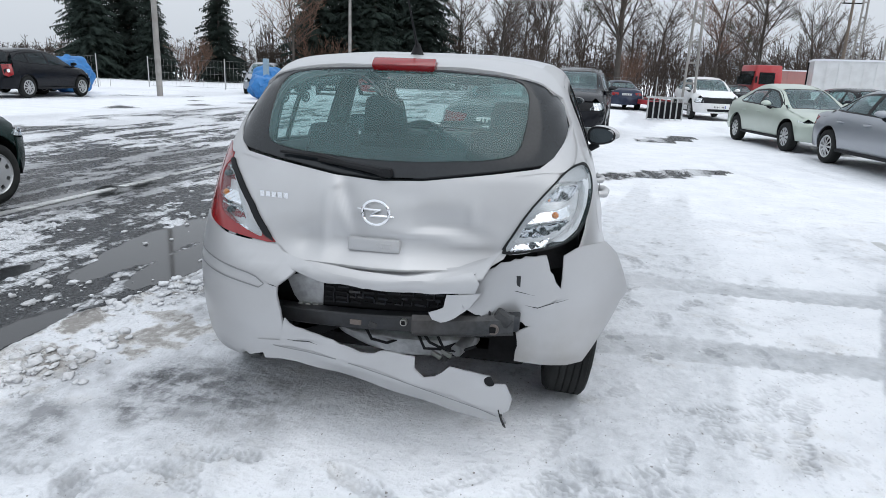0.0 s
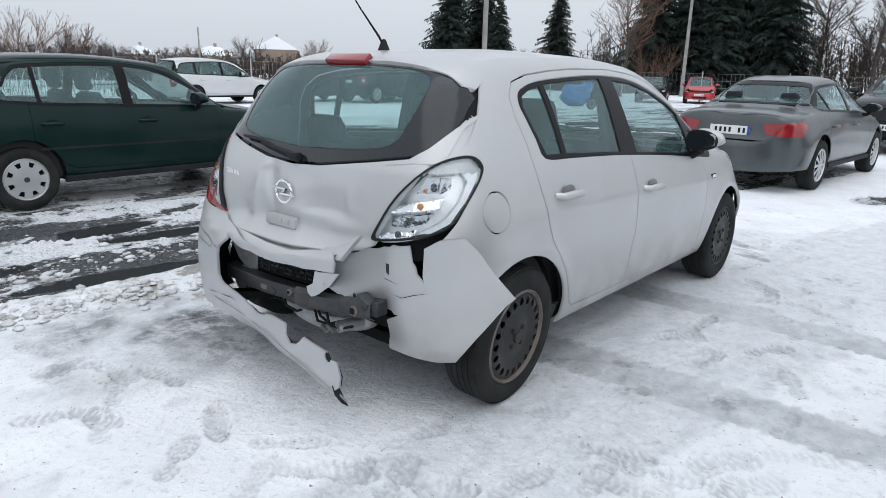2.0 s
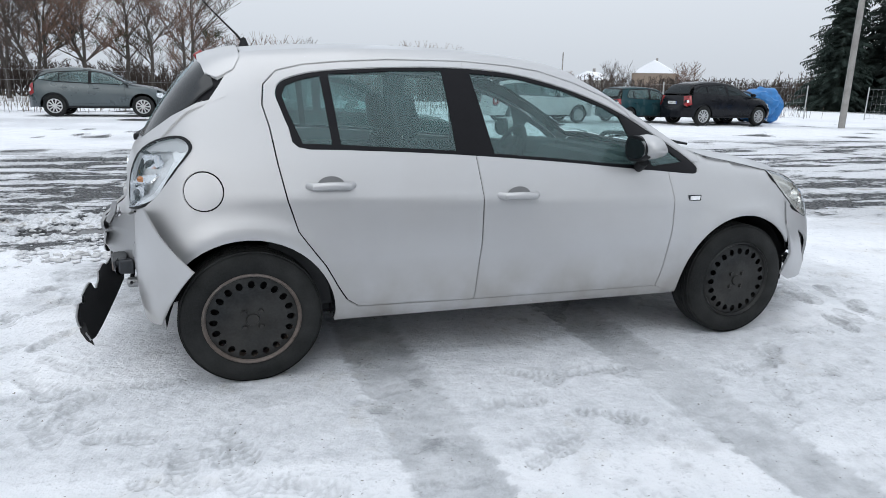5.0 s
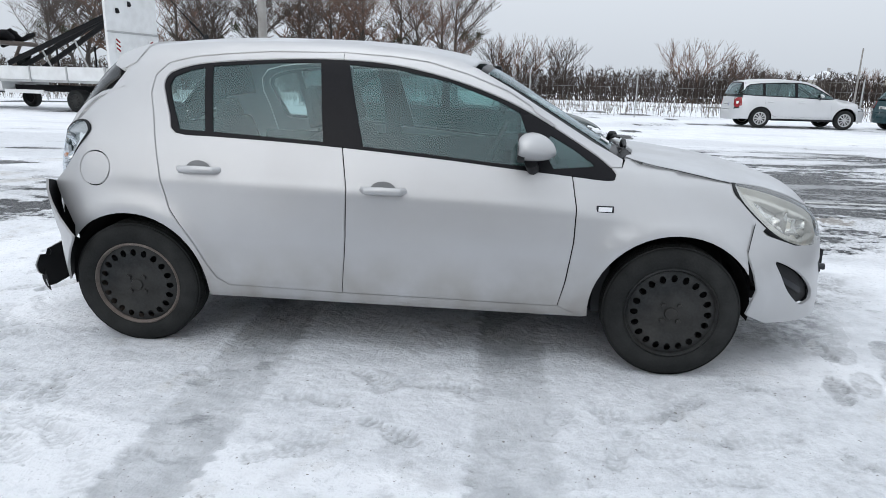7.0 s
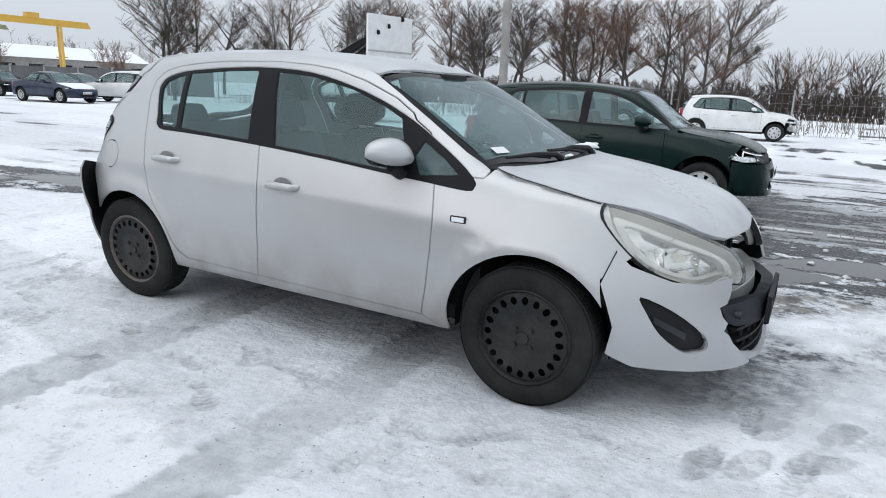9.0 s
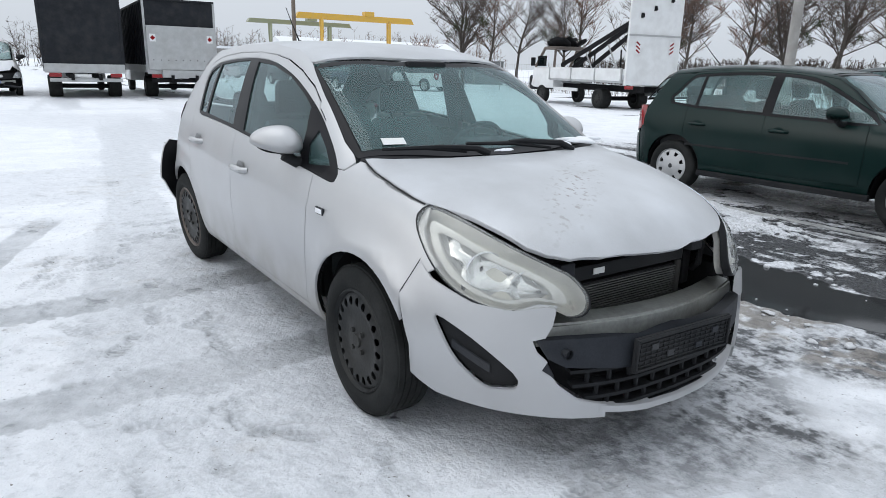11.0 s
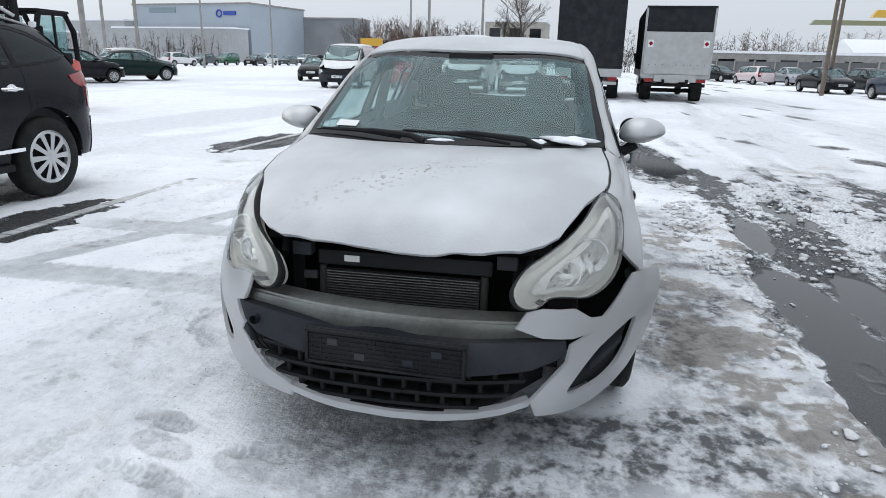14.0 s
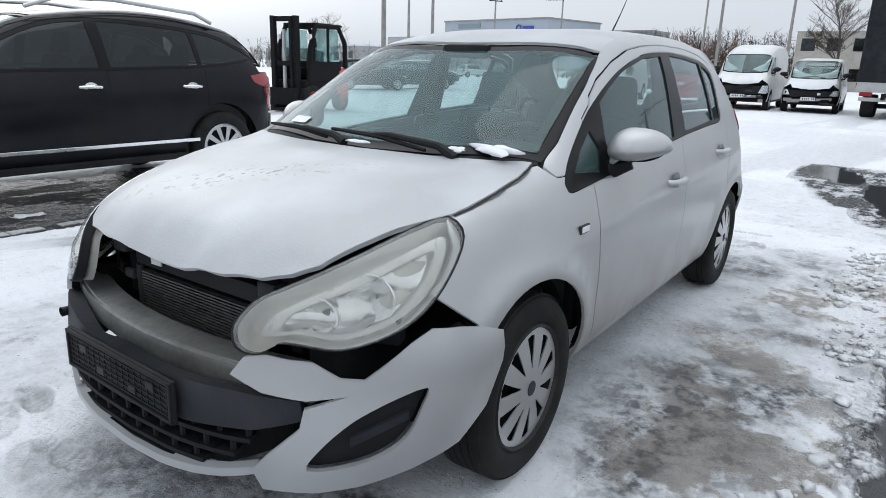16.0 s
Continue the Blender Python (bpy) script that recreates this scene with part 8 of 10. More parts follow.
def ground_material():
    m, n, l, b = nodes_of("snow_slush_asphalt")

    def attr(name):
        a = n.new("ShaderNodeAttribute")
        a.attribute_name = name
        return a.outputs["Fac"]

    def tex(scale, detail=6, rough=0.5, source=None):
        t = n.new("ShaderNodeTexNoise")
        t.inputs["Scale"].default_value, t.inputs["Detail"].default_value = scale, detail
        t.inputs["Roughness"].default_value = rough
        l.new(source or geo.outputs["Position"], t.inputs["Vector"])
        return t.outputs["Fac"]

    def maths(op, a, c, clamp=False):
        k = n.new("ShaderNodeMath")
        k.operation, k.use_clamp = op, clamp
        for i, v in enumerate((a, c)):
            if isinstance(v, (int, float)):
                k.inputs[i].default_value = v
            else:
                l.new(v, k.inputs[i])
        return k.outputs[0]

    def mapped(v, a, c, lo=0.0, hi=1.0):
        k = n.new("ShaderNodeMapRange")
        k.inputs["From Min"].default_value, k.inputs["From Max"].default_value = a, c
        k.inputs["To Min"].default_value, k.inputs["To Max"].default_value = lo, hi
        l.new(v, k.inputs["Value"])
        return k.outputs[0]

    def mix(fac, a, c):
        k = n.new("ShaderNodeMixRGB")
        l.new(fac, k.inputs["Fac"])
        for key, v in (("Color1", a), ("Color2", c)):
            if isinstance(v, tuple):
                k.inputs[key].default_value = (*v, 1)
            else:
                l.new(v, k.inputs[key])
        return k.outputs[0]

    geo = n.new("ShaderNodeNewGeometry")
    grain, mid, big, lump = tex(150, 4), tex(24, 7, 0.62), tex(2.2, 8, 0.55), tex(7.5, 9, 0.62)
    edge = maths("ADD", maths("MULTIPLY", maths("SUBTRACT", mid, 0.5), 1.0), maths("MULTIPLY", maths("SUBTRACT", grain, 0.5), 0.6))
    edge = maths("ADD", edge, maths("MULTIPLY", maths("SUBTRACT", lump, 0.5), 0.8))
    wet_a = attr("wet")
    # slush lies in ridges along the lane
    lie = n.new("ShaderNodeMapping")
    lie.inputs["Scale"].default_value = (0.22, 1.0, 1.0)
    lie.inputs["Rotation"].default_value = (0, 0, radians(-4))
    l.new(geo.outputs["Position"], lie.inputs["Vector"])
    ridge = tex(2.3, 9, 0.66, lie.outputs[0])
    fleck, mottle = tex(46, 5, 0.66), tex(8.5, 9, 0.70)
    wet = mapped(maths("ADD", maths("ADD", wet_a, maths("MULTIPLY", edge, maths("MULTIPLY", wet_a, 2.5, True))), maths("MULTIPLY", maths("SUBTRACT", ridge, 0.5), maths("MULTIPLY", attr("slush"), -1.6))), 0.46, 0.58)
    ice = mapped(maths("ADD", attr("ice"), maths("MULTIPLY", edge, 0.75)), 0.30, 0.70)
    dirt = mapped(maths("ADD", attr("dirt"), maths("MULTIPLY", edge, 1.9)), 0.50, 1.0, 0.0, 0.62)
    snow = mix(mapped(big, 0.35, 0.65), (0.755, 0.775, 0.81), (0.835, 0.85, 0.88))
    # darker patches and flecks: shade of small dents and damp, painted into the snow
    snow = mix(mapped(mottle, 0.52, 0.66, 0.0, 0.40), snow, (0.64, 0.665, 0.70))
    snow = mix(mapped(mid, 0.58, 0.64, 0.0, 0.36), snow, (0.50, 0.52, 0.55))
    snow = mix(mapped(fleck, 0.62, 0.67, 0.0, 0.5), snow, (0.48, 0.50, 0.53))
    icy = mix(mapped(mottle, 0.36, 0.64), (0.54, 0.56, 0.59), (0.72, 0.74, 0.775))
    icy = mix(mapped(mid, 0.58, 0.66, 0.0, 0.5), icy, (0.48, 0.495, 0.52))
    icy = mix(mapped(fleck, 0.60, 0.66, 0.0, 0.5), icy, (0.80, 0.82, 0.845))
    asphalt = mix(mapped(grain, 0.3, 0.7), (0.018, 0.019, 0.021), (0.055, 0.056, 0.058))
    # slush: crisp white clumps lying in dark grey meltwater
    heap = maths("ADD", maths("ADD", maths("MULTIPLY", mid, 0.20), maths("MULTIPLY", lump, 0.34)), maths("MULTIPLY", ridge, 0.80))
    heap = maths("SUBTRACT", maths("ADD", heap, maths("MULTIPLY", maths("SUBTRACT", big, 0.5), 0.25)), maths("MULTIPLY", wet_a, 0.13))
    clump = mapped(heap, 0.535, 0.580)
    sludge = mix(clump, mix(mapped(grain, 0.35, 0.65), (0.036, 0.038, 0.041), (0.115, 0.12, 0.127)), mix(mapped(fleck, 0.46, 0.62), snow, (0.42, 0.43, 0.45)))
    asphalt = mix(attr("slush"), asphalt, sludge)
    col = mix(ice, snow, icy)
    col = mix(maths("MULTIPLY", attr("slush"), 0.65), col, sludge)
    # grey ice of the tracks, and footprints with their shade put into the colour
    col = mix(maths("MULTIPLY", attr("foot"), mapped(mid, 0.40, 0.66, 1.0, 0.75)), col, mix(mapped(mottle, 0.40, 0.60), (0.36, 0.375, 0.395), (0.50, 0.515, 0.535)))
    col = mix(mapped(maths("ADD", attr("dirt"), maths("MULTIPLY", maths("SUBTRACT", lump, 0.5), 1.2)), 0.15, 0.75, 0.0, 0.40), col, (0.50, 0.46, 0.395))
    # dark ice glaze, with the painted shade below the car
    veil = maths("MULTIPLY", attr("glaze"), mapped(maths("ADD", lump, maths("MULTIPLY", mid, 0.6)), 0.70, 0.90, 1.0, 0.25))
    col = mix(veil, col, (0.105, 0.109, 0.116))
    col = mix(dirt, col, (0.135, 0.115, 0.095))
    speck = mapped(tex(52, 2), 0.715, 0.735, 0.0, 0.85)
    col = mix(speck, col, (0.16, 0.15, 0.14))
    col = mix(wet, col, asphalt)
    l.new(col, b.inputs["Base Color"])
    r0 = maths("SUBTRACT", mapped(ice, 0, 1, 0.75, 0.30), maths("MULTIPLY", attr("glaze"), 0.18))
    r1 = n.new("ShaderNodeMix")
    l.new(wet, r1.inputs["Factor"])
    l.new(r0, r1.inputs["A"])
    l.new(maths("ADD", mapped(mid, 0.3, 0.7, 0.16, 0.36), maths("MULTIPLY", clump, 0.35)), r1.inputs["B"])
    r2 = n.new("ShaderNodeMix")
    l.new(attr("pool"), r2.inputs["Factor"])
    l.new(r1.outputs["Result"], r2.inputs["A"])
    r2.inputs["B"].default_value = 0.07
    l.new(r2.outputs["Result"], b.inputs["Roughness"])
    b.inputs["IOR"].default_value = 1.33
    l.new(mapped(attr("pool"), 0, 1, 0.28, 0.5), b.inputs["Specular IOR Level"])
    bp = n.new("ShaderNodeBump")
    bp.inputs["Distance"].default_value = 0.026
    l.new(maths("ADD", maths("ADD", maths("MULTIPLY", grain, maths("ADD", maths("MULTIPLY", attr("slush"), 0.25), 0.05)), maths("MULTIPLY", mid, maths("ADD", maths("MULTIPLY", attr("slush"), 0.8), 0.45))), maths("ADD", maths("ADD", maths("MULTIPLY", lump, 0.7), maths("MULTIPLY", fleck, 0.26)), maths("MULTIPLY", clump, maths("MULTIPLY", attr("slush"), 0.7)))), bp.inputs["Height"])
    l.new(mapped(attr("pool"), 0, 1, 1.0, 0.0), bp.inputs["Strength"])
    l.new(bp.outputs["Normal"], b.inputs["Normal"])
    return m


ground = build_ground()

# loose clods of frozen slush thrown up along the lane
def slush_clods():
    rnd = random.Random(77)
    bm = bmesh.new()
    bmesh.ops.create_icosphere(bm, subdivisions=1, radius=1.0)
    small = ([v.co.copy() for v in bm.verts], [[v.index for v in f.verts] for f in bm.faces])
    bm.free()
    bm = bmesh.new()
    bmesh.ops.create_icosphere(bm, subdivisions=2, radius=1.0)
    large = ([v.co.copy() for v in bm.verts], [[v.index for v in f.verts] for f in bm.faces])
    bm.free()
    xs, ys, z, pool = RELIEF["xs"], RELIEF["ys"], RELIEF["z"], RELIEF["pool"]
    co, faces = [], []
    for k in range(4600):
        r = rnd.random()
        if r < 0.42:
            x, y = rnd.uniform(-2.9, 2.6), rnd.gauss(1.68, 0.11)
        elif r < 0.75:
            x, y = rnd.uniform(-3.4, 2.8), rnd.gauss(2.5, 0.22)
        else:
            x, y = rnd.uniform(-3.6, 3.6), rnd.uniform(1.6, 3.9)
        x += 0.05 * math.sin(9 * y)
        y += 0.10 * math.sin(1.7 * x + 1.1) + 0.04 * math.sin(5.3 * x)
        if math.sin(2.3 * x + 0.7) + math.sin(5.1 * x + 3 * y) + rnd.uniform(-1.2, 1.2) < -0.6:
            continue
        if y > 2.95 and rnd.random() < 0.7:
            continue
        if x > -0.4 and y < 3.0 and rnd.random() < 0.80:
            continue
        i, j = min(len(xs) - 1, int(np.searchsorted(xs, x))), min(len(ys) - 1, int(np.searchsorted(ys, y)))
        if pool[i, j] > 0.3 and rnd.random() < 0.85:
            continue
        s = 0.005 + 0.024 * rnd.random() ** 3.4
        vs, fs = large if s > 0.015 else small
        turn = Matrix.Rotation(rnd.uniform(0, 6.28), 3, Vector((rnd.gauss(0, 1), rnd.gauss(0, 1), rnd.gauss(0, 1))).normalized())
        e = (rnd.uniform(0.7, 1.7), rnd.uniform(0.7, 1.4), rnd.uniform(0.35, 0.8))
        base, ph = len(co), rnd.uniform(0, 6)
        for v in vs:
            q = turn @ v
            k2 = s * (1 + 0.22 * math.sin(3.1 * v.x + 4.3 * v.y + ph) + 0.16 * math.sin(6.7 * v.z + 5 * v.x + 2 * ph))
            co.append((x + q.x * e[0] * k2, y + q.y * e[1] * k2, z[i, j] + 0.3 * s + q.z * e[2] * k2))
        faces += [[base + q for q in f] for f in fs]
    me = bpy.data.meshes.new("slush_clods")
    me.from_pydata(co, [], faces)
    me.update()
    me.polygons.foreach_set("use_smooth", [True] * len(me.polygons))
    return tagged(mesh_object("slush_clods", me, M_CLOD), "loose clods of dirty frozen slush on the ground", "slush", kind="stuff")


M_CLOD = material("frozen_slush_clod", (0.66, 0.67, 0.69), 0.5, 0, 0.30, 9, 0.5, 90, 0, (0.20, 0.19, 0.175), 0.6)
slush_clods()

# worn white parking lines
def parking_line(x0, y0, x1, y1, seed):
    rnd = random.Random(seed)
    d = Vector((x1 - x0, y1 - y0, 0))
    k = int(d.length / 0.12)
    side = Vector((-d.y, d.x, 0)).normalized()
    bm = bmesh.new()
    for i in range(k):
        if rnd.random() < 0.03:
            continue
        a, b = Vector((x0, y0, 0.001)) + d * i / k, Vector((x0, y0, 0.001)) + d * (i + rnd.uniform(0.85, 1.0)) / k
        w0, w1 = rnd.uniform(0.045, 0.06), rnd.uniform(0.045, 0.06)
        top = [a + side * w0, a - side * w1, b - side * w0, b + side * w1]
        vs = [bm.verts.new(p) for p in top] + [bm.verts.new(p - Vector((0, 0, 0.012))) for p in top]
        bm.faces.new(vs[:4])
        for q in range(4):
            bm.faces.new((vs[q], vs[4 + q], vs[4 + (q + 1) % 4], vs[(q + 1) % 4]))
    bmesh.ops.recalc_face_normals(bm, faces=bm.faces)
    return tagged(part("parking_line", bm, M_LINE), "worn white painted parking line on wet asphalt", "marking", kind="structure")


M_LINE = material("worn_line_paint", (0.50, 0.51, 0.51), 0.4, 0, 0.3, 20, 0.2, 60, 0, (0.10, 0.10, 0.10), 0.8)
parking_line(-1.6, 4.36, 5.2, 4.30, 1)
parking_line(-2.6, -3.50, 2.6, -3.56, 2)
parking_line(-7.4, -4.15, -4.6, -4.25, 3)


# ---- parked and broken-down vehicles round the yard ----
def far_car(name, spec, x, y, deg, mat, label, category="car", **kw):
    return vehicle(name, spec, heading(x, y, deg), mat, label, category, step=0.16, **kw)


far_car("silver_minivan", MPV, 10.1, 20.6, 2, M_SILVERWHITE, "light silver seven-seat minivan by the fence", wheels="alloy", cabin=False)
far_car("teal_hatchback", HATCH, 15.0, 20.9, 8, M_TEAL, "dark teal hatchback seen from behind", wheels="alloy", cabin=False)
far_car("black_estate", SUV, 17.4, 19.2, 4, M_BLACKP, "black off-roader with a tailgate badge bar", wheels="alloy", glass=M_GLASS_DARK, cabin=False)
far_car("dark_car", HATCH, 19.7, 20.9, 0, M_NAVY, "dark hatchback half wrapped in blue tarpaulin", wheels="alloy", cabin=False)
far_car("white_small_car", HATCH, -0.35, 21.6, 0, M_WHITE_PAINT, "white small hatchback with a smashed front", wheels="star", front_broken=True, cabin=False)
far_car("grey_crossover", SUV, -5.9, 23.4, 0, M_GREY, "grey crossover with snow on its bonnet", wheels="alloy", cabin=False)
far_car("black_pickup", SUV, 14.1, -0.55, 176, M_BLACKP, "black off-roader facing the yard", wheels="alloy", glass=M_GLASS)
far_car("pale_green_hatchback", dict(SEDAN, roof_rear=(-1.35, 1.36), H=1.48, glass_low=(-2.02, 1.06)), 13.4, -5.85, 190, M_MINT, "pale green five-door car with a broken wing", wheels="cover", plates=(True, True))
far_car("light_grey_saloon", SEDAN, 8.6, -6.45, 188, M_LIGHTGREY, "light grey saloon parked on snow", wheels="alloy")
far_car("white_suv", SUV, 26.0, -5.9, 184, M_WHITE_PAINT, "white crossover with a snow-covered windscreen", wheels="alloy", snow=True, cabin=False)
far_car("dark_saloon", SEDAN, 32.6, -2.6, 10, M_NAVY, "dark saloon on a red trailer", wheels="alloy", cabin=False)
far_car("dark_estate", SEDAN, 35.5, -8.9, 5, M_BLACKP, "dark estate car far across the yard", wheels="alloy", cabin=False)
far_car("burgundy_hatchback", HATCH, 24.5, -11.2, 190, paint("burgundy_paint", (0.09, 0.012, 0.02)), "burgundy hatchback beside the container", wheels="alloy", cabin=False)
far_car("black_hatchback", HATCH, 19.2, -9.6, 188, M_BLACKP, "black hatchback beside the container", wheels="alloy", cabin=False)
far_car("silver_estate", MPV, 29.5, 16.0, 200, M_LIGHTGREY, "silver estate beyond the gate", wheels="alloy", cabin=False)
far_car("dark_hatchback", HATCH, 32.6, 13.4, 200, M_BLACKP, "dark car beyond the gate", wheels="alloy", cabin=False)
far_car("red_hatchback", HATCH, 34.8, 11.6, 200, M_REDP, "red car with a snowy roof beyond the gate", wheels="alloy", cabin=False)

far_car("white_van", VAN, -26.8, -9.8, 6, M_WHITE_PAINT, "white delivery van with a grey bumper", "van", wheels="star", face=M_GREY_PLASTIC, cabin=False)
far_car("red_van", VAN, -28.0, -6.9, 187, M_REDP, "red van seen from behind", "van", wheels="star", cabin=False)
far_car("broken_white_van", BIGVAN, -26.4, -3.95, 2, M_WHITE_PAINT, "tall white van without its front bumper", "van", wheels="star", front_broken=True, cabin=False)
far_car("snowy_white_van", VAN, -26.6, -1.65, 2, M_WHITE_PAINT, "white van with snow on its windscreen and broken front", "van", wheels="star", front_broken=True, snow=True, cabin=False)

M_PINKISH = paint("pinkish_white_paint", (0.62, 0.52, 0.53))
row = [(-25.9, -20.7, 150, SEDAN, M_GREEN, "dark green saloon"), (-38.0, -28.8, 150, MPV, M_WHITE_PAINT, "white snow-covered estate car"), (-33.0, -25.2, 150, SEDAN, M_GREY, "grey saloon"), (-22.0, -20.6, 150, HATCH, M_BLACKP, "dark hatchback"), (-64.4, -42.0, 157, HATCH, M_WHITE_PAINT, "white hatchback"), (-71.4, -43.2, -8, SEDAN, M_GREY, "grey saloon"), (-78.1, -43.9, -4, MPV, M_VIVID_GREEN, "bright green minivan"), (-79.6, -40.6, 4, SEDAN, M_BLACKP, "dark saloon"), (-86.2, -42.2, -5, MPV, M_WHITE_PAINT, "white minivan"), (-90.3, -40.6, -5, HATCH, M_GREY, "grey hatchback"), (-104.0, -43.6, -5, SUV, M_LIGHTGREY, "silver snow-covered off-roader"), (-100.0, -39.6, 0, HATCH, M_WHITE_PAINT, "white hatchback"), (-47.4, -18.6, 30, HATCH, M_WHITE_PAINT, "white car"), (-33.6, -14.0, 10, SEDAN, M_BLACKP, "dark car"), (-39.5, -11.8, 160, SEDAN, M_GREY, "grey car")]
row += [(-30.2, 15.7, 6, SEDAN, M_NAVY, "dark blue saloon under snow"), (-29.8, 18.9, 200, MPV, M_WHITE_PAINT, "white estate car"), (-38.5, 15.0, 6, SEDAN, M_BLACKP, "dark estate car"), (-39.6, 17.9, 6, HATCH, M_BLACKP, "black hatchback"), (-36.5, 21.0, 6, SEDAN, M_GREY, "grey saloon"), (-55.1, 15.2, 200, HATCH, M_PINKISH, "pinkish white hatchback"), (-54.5, 17.9, 6, SEDAN, M_LIGHTGREY, "silver saloon"), (-62.3, 14.1, 24, SEDAN, M_BLACKP, "black saloon"), (-61.0, 16.6, 6, HATCH, M_GREY, "dark grey hatchback"), (-68.5, 14.2, 20, MPV, M_WHITE_PAINT, "white minivan"), (-48.0, 18.6, 6, HATCH, M_BLACKP, "black hatchback")]
for x, y, dg, sp, mt, lb in row:
    far_car("parked_car", sp, x, y, dg, mt, lb + " in the far row of parked cars", wheels="alloy", cabin=False, group="far row of parked cars", handles=False, snow="snow" in lb)


def truck_chassis(root, length, width, r=0.42, axles=(0.0,), dual=True):
    for s in (-1, 1):
        part("chassis_rail", boxed((length / 2 - 0.3, s * 0.42, 0.72), (length, 0.10, 0.20), None, 0.01), M_DARK, root)
    for x in axles:
        for s in (-1, 1):
            wheel("cover", r, 0.26 if not dual else 0.42, r * 0.6, pose(x, s * (width / 2 - 0.28), r, 0, 0, 0 if s < 0 else 180), root, M_STEEL_WHEEL)
        bm = bmesh.new()
        tube(bm, [(x, -width / 2 + 0.3, r), (x, width / 2 - 0.3, r)], 0.08, 10)
        part("axle", bm, M_DARK, root)


def truck_cab(root, x, w, h, mat, z0=0.45):
    """A flat-nosed cab with screen, doors and bumper, facing +x."""
    B2 = boxed((x, 0, z0 + h / 2), (1.7, w, h), None, 0.10, (0.82, 0.92))
    part("cab_shell", B2, mat, root, smooth=True)
    part("cab_screen", boxed((x + 0.80, 0, z0 + h * 0.66), (0.06, w * 0.84, h * 0.36), Matrix.Rotation(radians(-10), 3, "Y"), 0.02), M_GLASS_DARK, root)
    for s in (-1, 1):
        part("cab_window", boxed((x + 0.1, s * (w * 0.485), z0 + h * 0.66), (0.85, 0.04, h * 0.30), Matrix.Rotation(radians(s * 3), 3, "X"), 0.015), M_GLASS_DARK, root)
        part("cab_mirror", boxed((x + 0.75, s * (w / 2 + 0.14), z0 + h * 0.62), (0.07, 0.18, 0.36), None, 0.03), M_BLACK, root)
        wheel("cover", 0.36, 0.24, 0.22, pose(x + 0.15, s * (w / 2 - 0.16), 0.36, 0, 0, 0 if s < 0 else 180), root, M_STEEL_WHEEL)
    part("cab_bumper", boxed((x + 0.84, 0, z0 + 0.12), (0.16, w, 0.28), None, 0.04), M_GREY_PLASTIC, root)


def box_truck(x, y, deg, label, tall, tail_lift):
    """Curtain-sided lorry seen from behind (its tail at local x = 0)."""
    root = empty("box_truck", heading(x, y, deg), label, "lorry")
    L, w, z0 = 6.6, 2.45, 0.98
    truck_chassis(root, L, w, 0.38, (1.4,))
    truck_cab(root, L + 0.7, 2.1, 2.0, M_WHITE_PAINT)
    body = boxed((L / 2, 0, z0 + tall / 2), (L, w, tall), None, 0.03)
    part("curtain_body", body, M_TARP, root, "dark tarpaulin body")
    for s in (-1, 1):
        for k in range(14):
            part("curtain_strap", tube(bmesh.new(), [(0.3 + k * 0.45, s * (w / 2 + 0.012), z0 + 0.1), (0.3 + k * 0.45, s * (w / 2 + 0.012), z0 + tall - 0.1)], 0.018, 5), M_TARP, root)
        part("corner_post", boxed((0.02, s * (w / 2 - 0.02), z0 + tall / 2), (0.08, 0.08, tall), None, 0.01), M_GALV if tail_lift else M_TARP, root)
        part("side_board", boxed((L / 2, s * (w / 2 + 0.01), z0 + 0.05), (L, 0.04, 0.26), None, 0.008), M_GALV, root)
        part("tail_light", boxed((-0.06, s * 0.92, 0.78), (0.06, 0.36, 0.13), None, 0.015), M_RED_LENS, root)
    part("roof_edge", boxed((-0.01, 0, z0 + tall), (0.10, w, 0.06), None, 0.01), M_TARP, root)
    part("rear_board", boxed((-0.02, 0, z0 + 0.02), (0.06, w, 0.30), None, 0.01), M_GALV, root)
    part("under_run_bar", boxed((-0.06, 0, 0.62), (0.10, 2.2, 0.12), None, 0.01), M_GALV if not tail_lift else M_DARK, root)
    part("number_plate", boxed((-0.115, 0.1, 0.76), (0.01, 0.5, 0.11)), M_PLATE, root)
    if tail_lift:
        part("tail_lift", boxed((-0.10, 0, z0 + 0.78), (0.07, w * 0.96, 1.52), None, 0.015), M_GALV, root, "grey aluminium tail lift")
        for s in (-1, 1):
            part("warning_flag", boxed((-0.14, s * 0.98, z0 + 1.12), (0.01, 0.20, 0.26)), M_PLATE, root)
            part("flag_spot", boxed((-0.147, s * 0.98, z0 + 1.12), (0.008, 0.12, 0.12), Matrix.Rotation(0.78, 3, "X")), M_RED_LENS, root)
        part("lift_gear", boxed((-0.12, 0, 0.86), (0.2, 1.5, 0.26), None, 0.02), M_GALV, root)
        for k in range(9):
            part("lift_rivet", boxed((-0.14, -1.0 + k * 0.25, z0 + 0.36), (0.012, 0.03, 0.03), None, 0.004), M_DARK, root)
    return root


box_truck(-22.6, 1.15, 176, "lorry with a tall dark tarpaulin body", 3.0, False)
box_truck(-22.6, 4.35, 177, "lorry with dark curtain sides and grey tail lift", 2.42, True)


